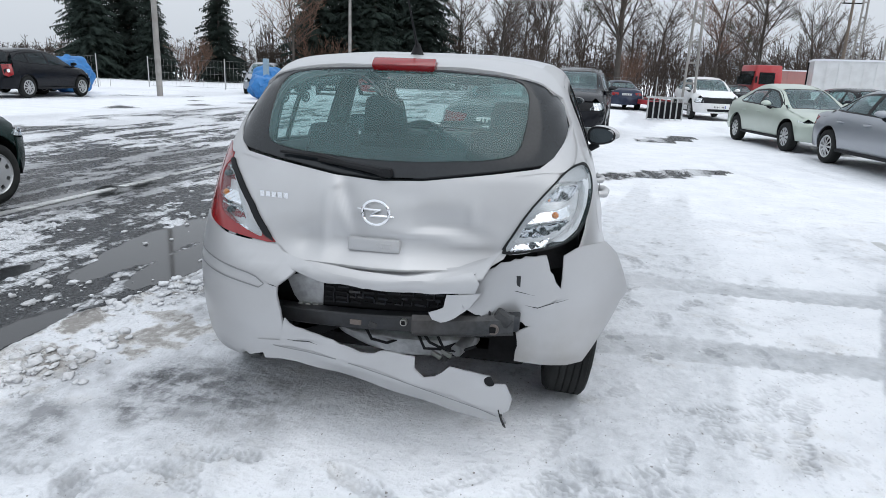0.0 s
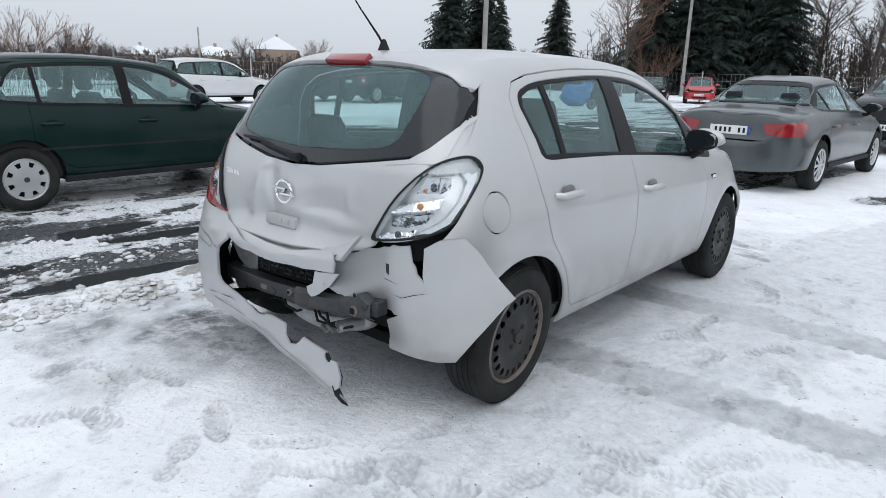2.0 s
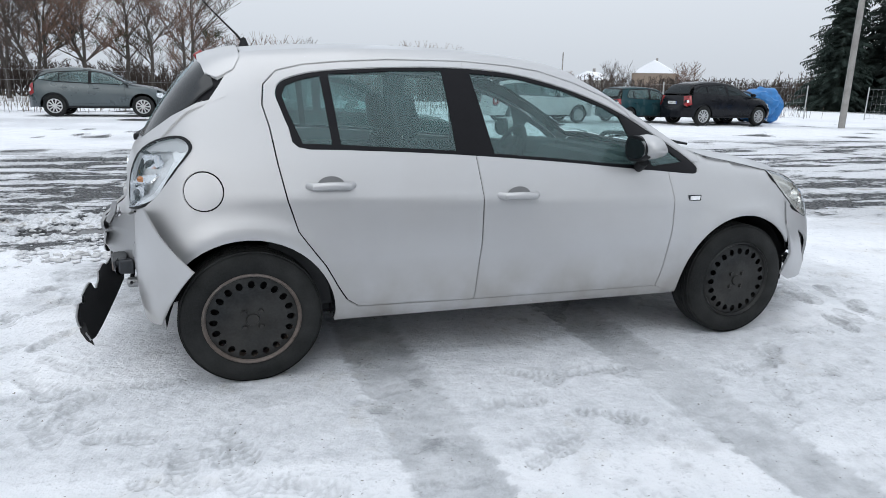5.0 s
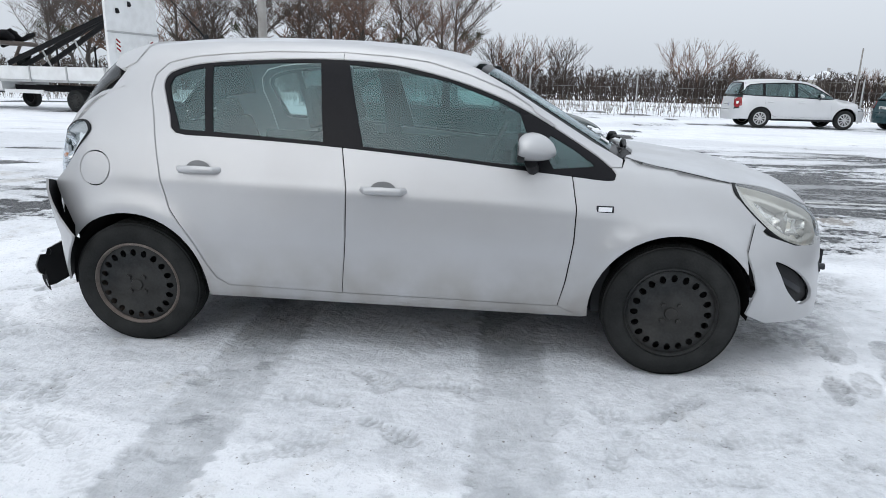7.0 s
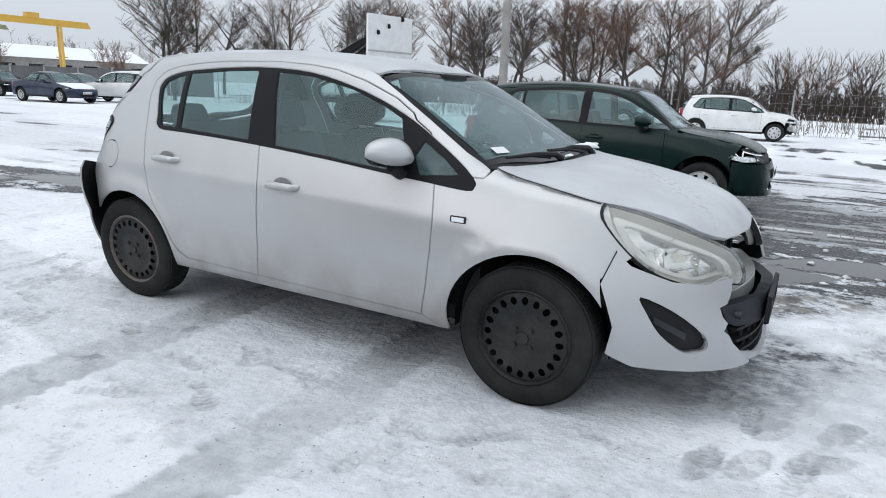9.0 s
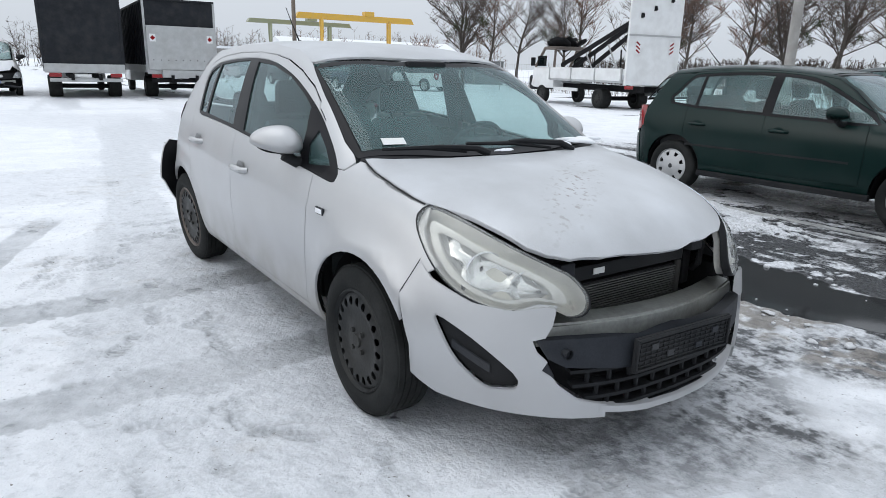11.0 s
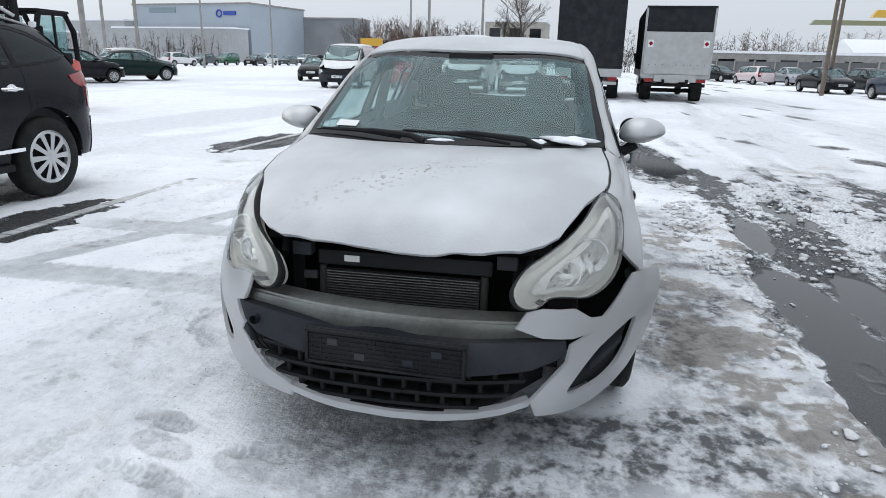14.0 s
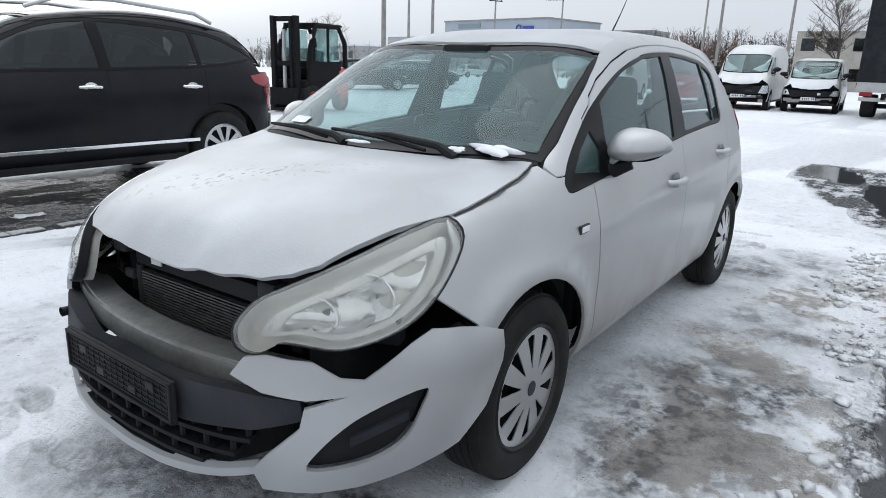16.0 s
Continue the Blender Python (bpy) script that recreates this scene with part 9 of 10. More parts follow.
def flatbed(x, y, deg):
    """Stripped recovery lorry: burnt cab, dropside bed, raised white headboard and steel beams."""
    root = empty("flatbed_lorry", heading(x, y, deg), "white dropside lorry with a burnt-out cab and steel beams", "lorry")
    w, z0 = 2.2, 0.98
    truck_chassis(root, 6.2, w, 0.36, (1.5,))
    for s in (-1, 1):
        wheel("cover", 0.36, 0.24, 0.22, pose(5.55, s * 0.88, 0.36, 0, 0, 0 if s < 0 else 180), root, M_STEEL_WHEEL)
    part("bed_floor", boxed((2.35, 0, z0), (4.7, w, 0.10), None, 0.01), M_GALV, root)
    for s in (-1, 1):
        for k in range(3):
            part("dropside", boxed((0.82 + k * 1.55, s * (w / 2 + 0.02), z0 + 0.24), (1.50, 0.04, 0.42), None, 0.01), M_WHITE_PAINT, root)
        for k in range(4):
            part("side_post", boxed((0.06 + k * 1.55, s * (w / 2 + 0.03), z0 + 0.22), (0.06, 0.06, 0.50), None, 0.01), M_GALV, root)
        part("side_guard", boxed((3.6, s * (w / 2 - 0.05), 0.62), (1.7, 0.04, 0.12), None, 0.01), M_WHITE_PAINT, root)
    part("hazard_box", boxed((0.9, -w / 2 + 0.1, 0.66), (0.7, 0.25, 0.36), None, 0.02), M_GALV, root)
    head = boxed((-0.10, 0, z0 + 1.35), (0.10, w, 2.9), None, 0.02)
    part("tail_board", head, M_WHITE_PAINT, root, "tall white raised tail board")
    part("board_rail", boxed((-0.16, 0, z0 + 1.55), (0.05, w, 0.06), None, 0.01), M_GALV, root)
    for s in (-1, 1):
        part("reflector_board", boxed((-0.165, s * 0.72, z0 + 1.15), (0.02, 0.20, 0.44)), M_PLATE, root)
        for k in range(3):
            part("reflector_stripe", boxed((-0.18, s * 0.72, z0 + 1.02 + k * 0.13), (0.008, 0.19, 0.05), Matrix.Rotation(0.6 * s, 3, "X")), M_RED_LENS, root)
        part("tail_light", boxed((-0.12, s * 0.9, 0.80), (0.06, 0.34, 0.12), None, 0.015), M_RED_LENS, root)
    for k, (y0, z1) in enumerate(((-0.7, 2.75), (0.15, 2.45), (0.8, 2.2))):
        bm = bmesh.new()
        a, b = Vector((-0.2, y0, z0 + z1)), Vector((4.6, y0 * 0.6, z0 + 0.35 + 0.1 * k))
        d = (b - a)
        box(bm, (a + b) / 2, (d.length, 0.10, 0.14), Matrix.Rotation(-math.atan2(d.z, d.x), 3, "Y"))
        part("steel_beam", bm, M_DARK, root, "dark steel beam")
    for k in range(4):
        bm = bmesh.new()
        tube(bm, [(1.2 + k * 0.8, 0.3 * (-1) ** k, z0 + 0.1), (1.0 + k * 0.8, 0.5, z0 + 1.1 + 0.2 * (k % 2))], 0.03, 6)
        part("loose_bar", bm, M_GALV if k % 2 else M_DARK, root)
    part("snow_load", boxed((2.4, 0, z0 + 0.16), (3.6, 1.8, 0.22), None, 0.08), M_SNOW_CAP, root, smooth=True)
    # cab: white lower shell, burnt frame above
    part("cab_shell", boxed((5.6, 0, 1.02), (1.9, 1.95, 0.85), None, 0.14, (0.86, 0.95)), M_WHITE_PAINT, root, smooth=True)
    part("cab_nose", boxed((6.45, 0, 0.80), (0.5, 1.9, 0.60), None, 0.12), M_BLACK, root, smooth=True)
    for s in (-1, 1):
        bm = bmesh.new()
        tube(bm, [(4.8, s * 0.88, 1.4), (4.85, s * 0.82, 2.15), (5.7, s * 0.80, 2.2), (6.3, s * 0.86, 1.45)], 0.06, 8)
        part("cab_pillar", bm, M_RUSTY_RIM, root)
        part("cab_mirror", boxed((6.1, s * 1.12, 1.65), (0.08, 0.2, 0.34), None, 0.03), M_BLACK, root)
        part("cab_window", boxed((5.75, s * 0.90, 1.68), (0.7, 0.03, 0.42), None, 0.01), M_GLASS_DARK, root)
    part("cab_roof", boxed((5.2, 0, 2.20), (1.0, 1.7, 0.12), None, 0.04), M_RUSTY_RIM, root)
    rnd = random.Random(5)
    bm = bmesh.new()
    for k in range(8):
        box(bm, (5.3 + rnd.uniform(-0.7, 0.6), rnd.uniform(-0.7, 0.7), 2.33 + rnd.uniform(0, 0.16)), (rnd.uniform(0.3, 0.7), rnd.uniform(0.3, 0.6), rnd.uniform(0.1, 0.22)), Euler((rnd.random(), rnd.random() * 0.4, rnd.random() * 3)).to_matrix(), 0.05)
    part("tangled_scrap", bm, M_DARK, root, "burnt scrap heaped on the cab")["kind"] = "stuff"
    return root


flatbed(-12.0, 17.4, 168)


def forklift(x, y, deg):
    root = empty("forklift", heading(x, y, deg), "red forklift truck with a dark closed cab", "forklift")
    part("counterweight", boxed((-0.85, 0, 0.72), (0.55, 1.15, 0.85), None, 0.12, (0.9, 0.92)), M_ORANGE, root, smooth=True)
    part("chassis", boxed((-0.05, 0, 0.55), (1.5, 1.05, 0.50), None, 0.06), M_DARK, root, smooth=True)
    part("engine_cover", boxed((-0.45, 0, 0.98), (0.8, 0.9, 0.25), None, 0.06), M_DARK, root, smooth=True)
    part("driver_seat", boxed((-0.35, 0, 1.28), (0.14, 0.5, 0.5), Matrix.Rotation(-0.2, 3, "Y"), 0.05), M_SEAT, root, smooth=True)
    for s in (-1, 1):
        bm = bmesh.new()
        tube(bm, [(0.55, s * 0.50, 0.75), (0.46, s * 0.50, 1.6), (0.22, s * 0.48, 2.12), (-0.72, s * 0.48, 2.14), (-0.98, s * 0.50, 1.75), (-1.02, s * 0.50, 1.10)], 0.065, 8)
        part("guard_post", bm, M_DARK, root, smooth=True)
        part("mast_rail", boxed((0.82, s * 0.36, 1.20), (0.16, 0.09, 2.25), None, 0.01), M_DARK, root)
        part("mast_rail", boxed((0.92, s * 0.27, 1.20), (0.08, 0.07, 2.20), None, 0.01), M_DARK, root)
        wheel("cover", 0.34, 0.26, 0.2, pose(0.50, s * 0.48, 0.34, 0, 0, 0 if s < 0 else 180), root, M_REDP)
        wheel("cover", 0.26, 0.20, 0.15, pose(-0.80, s * 0.46, 0.26, 0, 0, 0 if s < 0 else 180), root, M_REDP)
        part("work_lamp", boxed((0.50, s * 0.50, 1.85), (0.08, 0.14, 0.12), None, 0.02), M_LAMP_WHITE, root)
        part("fork", boxed((1.55, s * 0.24, 0.12), (1.1, 0.11, 0.05), None, 0.01), M_DARK, root)
    for k in range(5):
        part("guard_bar", boxed((-0.6 + k * 0.2, 0, 2.14), (0.04, 0.96, 0.04)), M_DARK, root)
    part("cab_roof", boxed((-0.30, 0, 2.17), (1.15, 1.02, 0.06), None, 0.02), M_DARK, root)
    for s in (-1, 1):
        door = part("cab_door", boxed((-0.15, s * 0.51, 1.02), (1.25, 0.04, 0.50), None, 0.015), M_DARK, root)
        part("cab_window", boxed((-0.20, s * 0.505, 1.66), (0.95, 0.012, 0.80), None, 0.003), M_GLASS, door)
        part("cab_pillar", boxed((-0.24, s * 0.51, 1.66), (0.07, 0.045, 0.95), None, 0.01), M_DARK, root)
        part("cab_mirror", boxed((0.52, s * 0.66, 1.72), (0.05, 0.14, 0.22), None, 0.03), M_DARK, root, smooth=True)
    for z in (0.25, 1.2, 2.25):
        part("mast_tie", boxed((0.86, 0, z), (0.10, 0.75, 0.12), None, 0.01), M_DARK, root)
    bm = bmesh.new()
    tube(bm, [(0.86, 0, 0.3), (0.86, 0, 2.0)], 0.05, 10)
    part("lift_ram", bm, M_GALV, root)
    part("fork_carriage", boxed((0.99, 0, 0.40), (0.06, 0.95, 0.42), None, 0.01), M_DARK, root)
    return root


forklift(-9.4, -11.5, 8)


def scooter(x, y, deg):
    root = empty("motor_scooter", heading(x, y, deg), "dark motor scooter on its stand in the snow", "scooter")
    for px in (-0.62, 0.62):
        wheel("alloy", 0.24, 0.10, 0.15, pose(px, 0, 0.24), root, M_ALLOY)
    part("rear_body", boxed((-0.45, 0, 0.62), (0.85, 0.30, 0.32), Matrix.Rotation(0.12, 3, "Y"), 0.08, (0.9, 0.7)), M_BLACKP, root, smooth=True)
    part("saddle", boxed((-0.35, 0, 0.82), (0.75, 0.28, 0.10), Matrix.Rotation(0.08, 3, "Y"), 0.04), M_SEAT, root, smooth=True)
    part("footboard", boxed((0.15, 0, 0.36), (0.5, 0.30, 0.08), None, 0.03), M_BLACK, root)
    part("leg_shield", boxed((0.45, 0, 0.72), (0.12, 0.40, 0.62), Matrix.Rotation(-0.35, 3, "Y"), 0.05), M_BLACKP, root, smooth=True)
    bm = bmesh.new()
    tube(bm, [(0.62, 0, 0.24), (0.40, 0, 1.02)], 0.03, 8)
    tube(bm, [(0.38, -0.33, 1.05), (0.42, 0, 1.02), (0.38, 0.33, 1.05)], 0.016, 8)
    part("fork_and_bars", bm, M_DARK, root)
    part("windshield", boxed((0.50, 0, 1.22), (0.02, 0.34, 0.38), Matrix.Rotation(-0.3, 3, "Y"), 0.01), M_GLASS_DARK, root)
    return root


scooter(22.0, 10.9, 160)


def crumpled(name, x, y, size, mat, label, seed, category="tarpaulin"):
    """A sagging wrapped heap."""
    bm = bmesh.new()
    bmesh.ops.create_icosphere(bm, subdivisions=4, radius=1.0)
    for v in bm.verts:
        q = v.co * 2.2 + Vector((seed * 7.1, 0, 0))
        k = 1 + 0.22 * noise.noise(q) + 0.10 * noise.noise(q * 3)
        v.co = Vector((v.co.x * size[0], v.co.y * size[1], max(-0.95, v.co.z) * size[2])) * k
        v.co.z = max(v.co.z, -0.92 * size[2])
    ob = part(name, bm, mat, None, smooth=True)
    ob.location = (x, y, 0.92 * size[2])
    return tagged(ob, label, category)


crumpled("tarpaulin_heap", 23.4, 13.0, (0.8, 0.6, 0.55), M_BLUE_TARP, "blue tarpaulin heap on snow by a post", 1)
crumpled("tarpaulin_cover", 21.0, 20.7, (0.95, 0.95, 0.80), M_BLUE_TARP, "blue tarpaulin wrapped over a car's front", 2)
crumpled("folded_tarpaulin", 28.6, 15.3, (1.1, 0.8, 0.75), M_BLUE_TARP, "blue tarpaulin bundle beyond the gate", 3)

# trailer, crate and sign by the lattice mast
tr = empty("red_trailer", heading(30.5, -4.4, 12), "long red low trailer in the snow", "trailer")
for s in (-1, 1):
    part("trailer_rail", boxed((0, s * 0.8, 0.45), (9.0, 0.12, 0.22), None, 0.02), M_REDP, tr)
part("trailer_deck", boxed((0, 0, 0.46), (8.8, 1.5, 0.06)), M_DARK, tr)
cr = empty("pallet_crate", heading(22.6, -3.9, 100), "grey wire crate with dark panel on snow", "crate")
part("crate_panel", boxed((0, 0, 0.36), (1.3, 0.10, 0.62), None, 0.02), M_DARK, cr)
for k in range(7):
    part("crate_bar", boxed((-0.66 + k * 0.22, 0.06, 0.45), (0.05, 0.06, 0.86), None, 0.008), M_GALV, cr)
part("crate_rail", boxed((0, 0.06, 0.84), (1.5, 0.07, 0.07), None, 0.01), M_GALV, cr)


def container(name, x, y, deg, size, mat, label):
    root = empty(name, heading(x, y, deg), label, "container")
    L, w, h = size
    part("container_wall", boxed((0, 0, h / 2 + 0.15), (L, w, h), None, 0.02), mat, root)
    for k in range(int(L / 0.5) + 1):
        for s in (-1, 1):
            part("wall_rib", boxed((-L / 2 + 0.05 + k * (L - 0.1) / int(L / 0.5), s * (w / 2 + 0.015), h / 2 + 0.15), (0.06, 0.04, h - 0.1), None, 0.006), mat, root)
    part("container_roof", boxed((0, 0, h + 0.18), (L + 0.1, w + 0.1, 0.08), None, 0.01), M_SNOW_CAP, root)
    for s in (-1, 1):
        part("corner_post", boxed((s * L / 2, -w / 2, h / 2 + 0.15), (0.12, 0.12, h), None, 0.01), M_DARK, root)
    return root


container("white_container", 30.6, -14.6, 78, (6.5, 2.5, 2.5), M_WHITE_PAINT, "white site container with a dark frame")
container("red_white_trailer", 40.5, -15.2, 80, (8.5, 2.5, 2.2), paint("red_white_paint", (0.46, 0.22, 0.20), 0.1, 0.45, 0.3), "red and white boxed trailer behind the yard")
rt = empty("red_lorry", heading(37.0, -10.6, 100), "red lorry cab behind the parked cars", "lorry")
truck_cab(rt, 0.0, 2.2, 2.1, M_REDP)


# ---- fences, poles and wires ----
M_WIRE = material("dull_wire", (0.30, 0.305, 0.31), 0.7, 0.2, 0.2, 6)


def fence(name, x0, y0, x1, y1, label, h=1.6, every=4.2):
    """Steel posts with horizontal wires and a welded mesh."""
    d = Vector((x1 - x0, y1 - y0, 0))
    root = empty(name, Matrix.Translation((x0, y0, 0)) @ Matrix.Rotation(math.atan2(d.y, d.x), 4, "Z"), label, "fence", kind="structure")
    L = d.length
    n = int(L / every)
    bm0 = bmesh.new()
    tube(bm0, [(0, 0, -0.1), (0, 0, h + 0.12)], 0.030, 8)
    first = part("fence_post", bm0, M_GALV, root)
    for k in range(1, n + 1):
        o = new("fence_post", first.data)
        o.parent = root
        o.location = (k * L / n, 0, 0)
    wires = bmesh.new()
    for z in np.linspace(0.08, h, 5):
        box(wires, (L / 2, 0.03, z), (L, 0.008, 0.008))
    me = bpy.data.meshes.new("fence_wire")
    co, fs = [], []
    for k in range(int(L / 0.22)):
        x = k * 0.22
        b = len(co)
        co += [(x, 0.03, 0.05), (x + 0.007, 0.03, 0.05), (x + 0.007, 0.03, h), (x, 0.03, h), (x + 0.0035, 0.037, 0.05), (x + 0.0035, 0.037, h)]
        fs += [(b, b + 1, b + 2, b + 3), (b + 1, b + 4, b + 5, b + 2), (b + 4, b, b + 3, b + 5)]
    me.from_pydata(co, [], fs)
    wires.from_mesh(me)
    bpy.data.meshes.remove(me)
    w = part("fence_wire", wires, M_WIRE, root)
    w["kind"] = "stuff"
    return root


fence("fence_north", -34, 25.2, 27.5, 24.6, "galvanised wire fence along the snowy field")
fence("fence_east", 31, 24.0, 44, -22, "galvanised wire fence in front of the trees")
gp = empty("gate_post", heading(24.9, 13.6, 0), "pale blue steel gate post", "post", kind="structure")
part("post_column", boxed((0, 0, 0.85), (0.22, 0.22, 1.8), None, 0.02), paint("pale_blue_paint", (0.30, 0.42, 0.52)), gp)


def pole(x, y, h, r=0.13, mat=None, arm=True, label="grey concrete power pole", lattice=False, group="power poles"):
    root = empty("power_pole", heading(x, y, 25 * (x % 7)), label, "pole", group)
    if lattice:
        for s in (-1, 1):
            bm = bmesh.new()
            tube(bm, [(s * 0.24, 0, -0.2), (s * 0.07, 0, h)], 0.055, 6)
            part("pole_leg", bm, mat or M_CONCRETE, root)
        for k in range(int(h / 0.8)):
            z = 0.6 + k * 0.8
            q = 0.24 - 0.17 * z / h
            part("pole_rung", boxed((0, 0, z), (2 * q, 0.07, 0.08)), mat or M_CONCRETE, root)
    else:
        bm = bmesh.new()
        tube(bm, [(0, 0, -0.2), (0, 0, h * 0.5), (0, 0, h)], r, 10, [1.15, 1.0, 0.75])
        part("pole_shaft", bm, mat or M_CONCRETE, root, smooth=True)
    if arm:
        part("cross_arm", boxed((0, 0, h - 0.35), (1.5, 0.09, 0.09)), M_DARK, root)
        for k in (-0.65, 0, 0.65):
            bm = bmesh.new()
            tube(bm, [(k, 0, h - 0.3), (k, 0, h - 0.05)], 0.035, 8, [1, 0.7])
            part("insulator", bm, M_GREY_PLASTIC, root)
    return root


pole(21.6, 16.9, 9.5, 0.11, arm=False)
pole(46.0, 17.0, 8.5, 0.12)
pole(24.6, -5.0, 9.0, lattice=True, label="concrete lattice lighting mast")
pole(39.0, -16.0, 9.5, lattice=True, label="concrete lattice power mast")
pole(41.5, -18.4, 9.0, lattice=True, label="concrete lattice power mast")
pole(52.7, -20.0, 8.0, 0.12, M_WOODPOLE, label="dark wooden power pole")
pole(-8.6, 20.2, 9.0, 0.15, arm=False)
pole(-34.0, 13.4, 8.5, 0.10, M_WOODPOLE, label="dark wooden power pole")
pole(-39.0, 15.4, 9.0, 0.10, M_WOODPOLE, label="dark wooden power pole")
pole(-41.0, -9.0, 9.0, lattice=True, label="concrete lattice power mast")
pole(-56.0, -7.4, 8.0, 0.12)
pole(-27.8, -24.6, 9.0, 0.14)
pole(-38.0, -28.6, 9.0, 0.12)
pole(-45.0, -36.4, 9.0, 0.12)
pole(-57.0, -34.8, 8.0, 0.10)
pole(-69.0, -33.2, 9.0, 0.10)
pole(-55.0, -13.6, 9.0, lattice=True, label="concrete lattice power mast")
pole(26.2, 50.2, 4.4, 0.07, arm=False)


def cable(a, b, sag=0.8):
    pts = [Vector(a).lerp(Vector(b), t) - Vector((0, 0, sag * 4 * t * (1 - t))) for t in [k / 16 for k in range(17)]]
    bm = bmesh.new()
    tube(bm, pts, 0.014, 4)
    return tagged(part("power_cable", bm, M_DARK), "thin black overhead power cable", "cable", "overhead cables")


cable((-34, 13.4, 8.2), (-56, -7.4, 7.7))
cable((-34, 13.4, 7.9), (-41, -9, 8.6))
cable((-41, -9, 8.8), (-38, -28.6, 8.7))
cable((-55, -13.6, 8.7), (-45, -36.4, 8.7))
cable((-69, -33.2, 8.7), (-38, -28.6, 8.7))
cable((21.6, 16.9, 9.2), (46, 17, 8.2))
cable((46, 17, 8.2), (39, -16, 9.2), 1.4)
cable((39, -16, 9.2), (52.7, -20, 7.7), 0.6)
cable((39, -16, 8.4), (24.6, -5, 8.7), 1.0)


# ---- buildings and cranes far off ----
def building(name, x, y, deg, size, mat, label, storeys=1, bays=6, flat=True, snow=True):
    root = empty(name, heading(x, y, deg), label, "building")
    L, w, h = size
    part("wall", boxed((0, 0, h / 2), (L, w, h)), mat, root)
    if flat:
        part("roof", boxed((0, 0, h + 0.15), (L + 0.4, w + 0.4, 0.3), None, 0.03), M_SNOW_CAP if snow else M_CONCRETE, root)
    else:
        bm = bmesh.new()
        r = h * 0.55
        vs = [bm.verts.new(p) for p in ((-L / 2 - 0.3, -w / 2 - 0.3, h), (L / 2 + 0.3, -w / 2 - 0.3, h), (L / 2 + 0.3, w / 2 + 0.3, h), (-L / 2 - 0.3, w / 2 + 0.3, h), (-L / 2 - 0.3, 0, h + r), (L / 2 + 0.3, 0, h + r))]
        for f in ((0, 1, 5, 4), (2, 3, 4, 5), (0, 4, 3), (1, 2, 5), (0, 3, 2, 1)):
            bm.faces.new([vs[i] for i in f])
        part("roof", bm, M_SNOW_CAP, root)
        part("chimney", boxed((L * 0.2, 0.3, h + r), (0.5, 0.5, 1.4)), M_CONCRETE, root)
    for k in range(bays):
        for q in range(storeys):
            for s in (-1, 1):
                part("window", boxed((-L / 2 + (k + 0.5) * L / bays, s * (w / 2 + 0.01), h * (q + 0.55) / storeys), (L / bays * 0.55, 0.06, h / storeys * 0.42)), M_GLASS_DARK if k % 3 else M_GREY_PLASTIC, root)
    return root


M_PANEL = material("pale_blue_cladding", (0.36, 0.41, 0.46), 0.6, 0.1, 0.06, 0.3, 0.1, 3)
M_CREAM = material("cream_render", (0.40, 0.38, 0.34), 0.85, 0, 0.12, 0.6, 0.2, 8, 0, (0.2, 0.19, 0.17), 0.4)
M_BROWNWALL = material("brown_render", (0.24, 0.19, 0.15), 0.85, 0, 0.12, 0.6, 0.2, 8)
M_PALEWALL = material("pale_grey_render", (0.40, 0.41, 0.42), 0.8, 0, 0.16, 0.25, 0.1, 4, 0, (0.26, 0.26, 0.26), 0.5)
wh = building("warehouse", -132.6, -74.1, 77.8, (30.2, 18, 10.8), M_PANEL, "large pale blue warehouse far behind the yard", 1, 0, snow=False)
bm = bmesh.new()
tube(bm, [(7.6 + 0.62 * math.cos(a), -9.1, 9.1 + 0.62 * math.sin(a)) for a in [2 * math.pi * k / 20 for k in range(21)]], 0.16, 6)
part("sign_panel", bm, M_BLUE, wh, "plain blue ring")
part("sign_panel", boxed((10.2, -9.1, 9.15), (3.0, 0.12, 0.75), None, 0.05), M_BLUE, wh, "plain blue bar")
part("cladding_band", boxed((-7.0, -9.06, 9.8), (7.0, 0.10, 1.0)), paint("dull_teal_cladding", (0.20, 0.27, 0.30)), wh)
building("annex", -120.6, -76.7, 77.8, (30.0, 5, 6.0), M_PALEWALL, "long pale annex with snow along its roof", 1, 0)
building("grey_hall", -142.0, -52.2, 85, (14, 9, 9.2), material("weathered_grey_cladding", (0.22, 0.23, 0.24), 0.8, 0, 0.2, 0.3, 0.1, 4), "dull grey hall beside the warehouse", 1, 0, snow=False)
building("low_hall", -131.0, -99.0, 78, (18, 10, 7.6), M_PALEWALL, "low pale hall with snowy roof", 1, 0)
building("tank_shed", -96.0, -88.0, 60, (14, 8, 4.2), M_PALEWALL, "low pale shed with pipes on its roof", 1, 3)
building("store_shed", -84.0, -96.0, 55, (12, 7, 3.4), M_CONCRETE, "low grey shed with a snowy roof", 1, 4)
building("cream_house", -73, -5.6, 88, (6.5, 6, 5.4), M_CREAM, "two-storey cream block with a flat roof", 2, 3)
building("long_shed", -89.6, 27.0, 92, (26, 5, 3.0), M_CONCRETE, "long grey shed with snow on its roof", 1, 7)
building("far_hall", -104.5, 56.0, 91, (34, 9, 3.6), M_CONCRETE, "grey hall with a long snowy roof", 1, 8, False)
building("brick_house", 88, 126, 50, (11, 9, 5.0), M_BROWNWALL, "brown house with a steep snowy roof", 2, 4, False)
building("small_house", 70, 122, 45, (9, 7, 3.2), M_CREAM, "small cream house with a snowy roof", 1, 3, False)
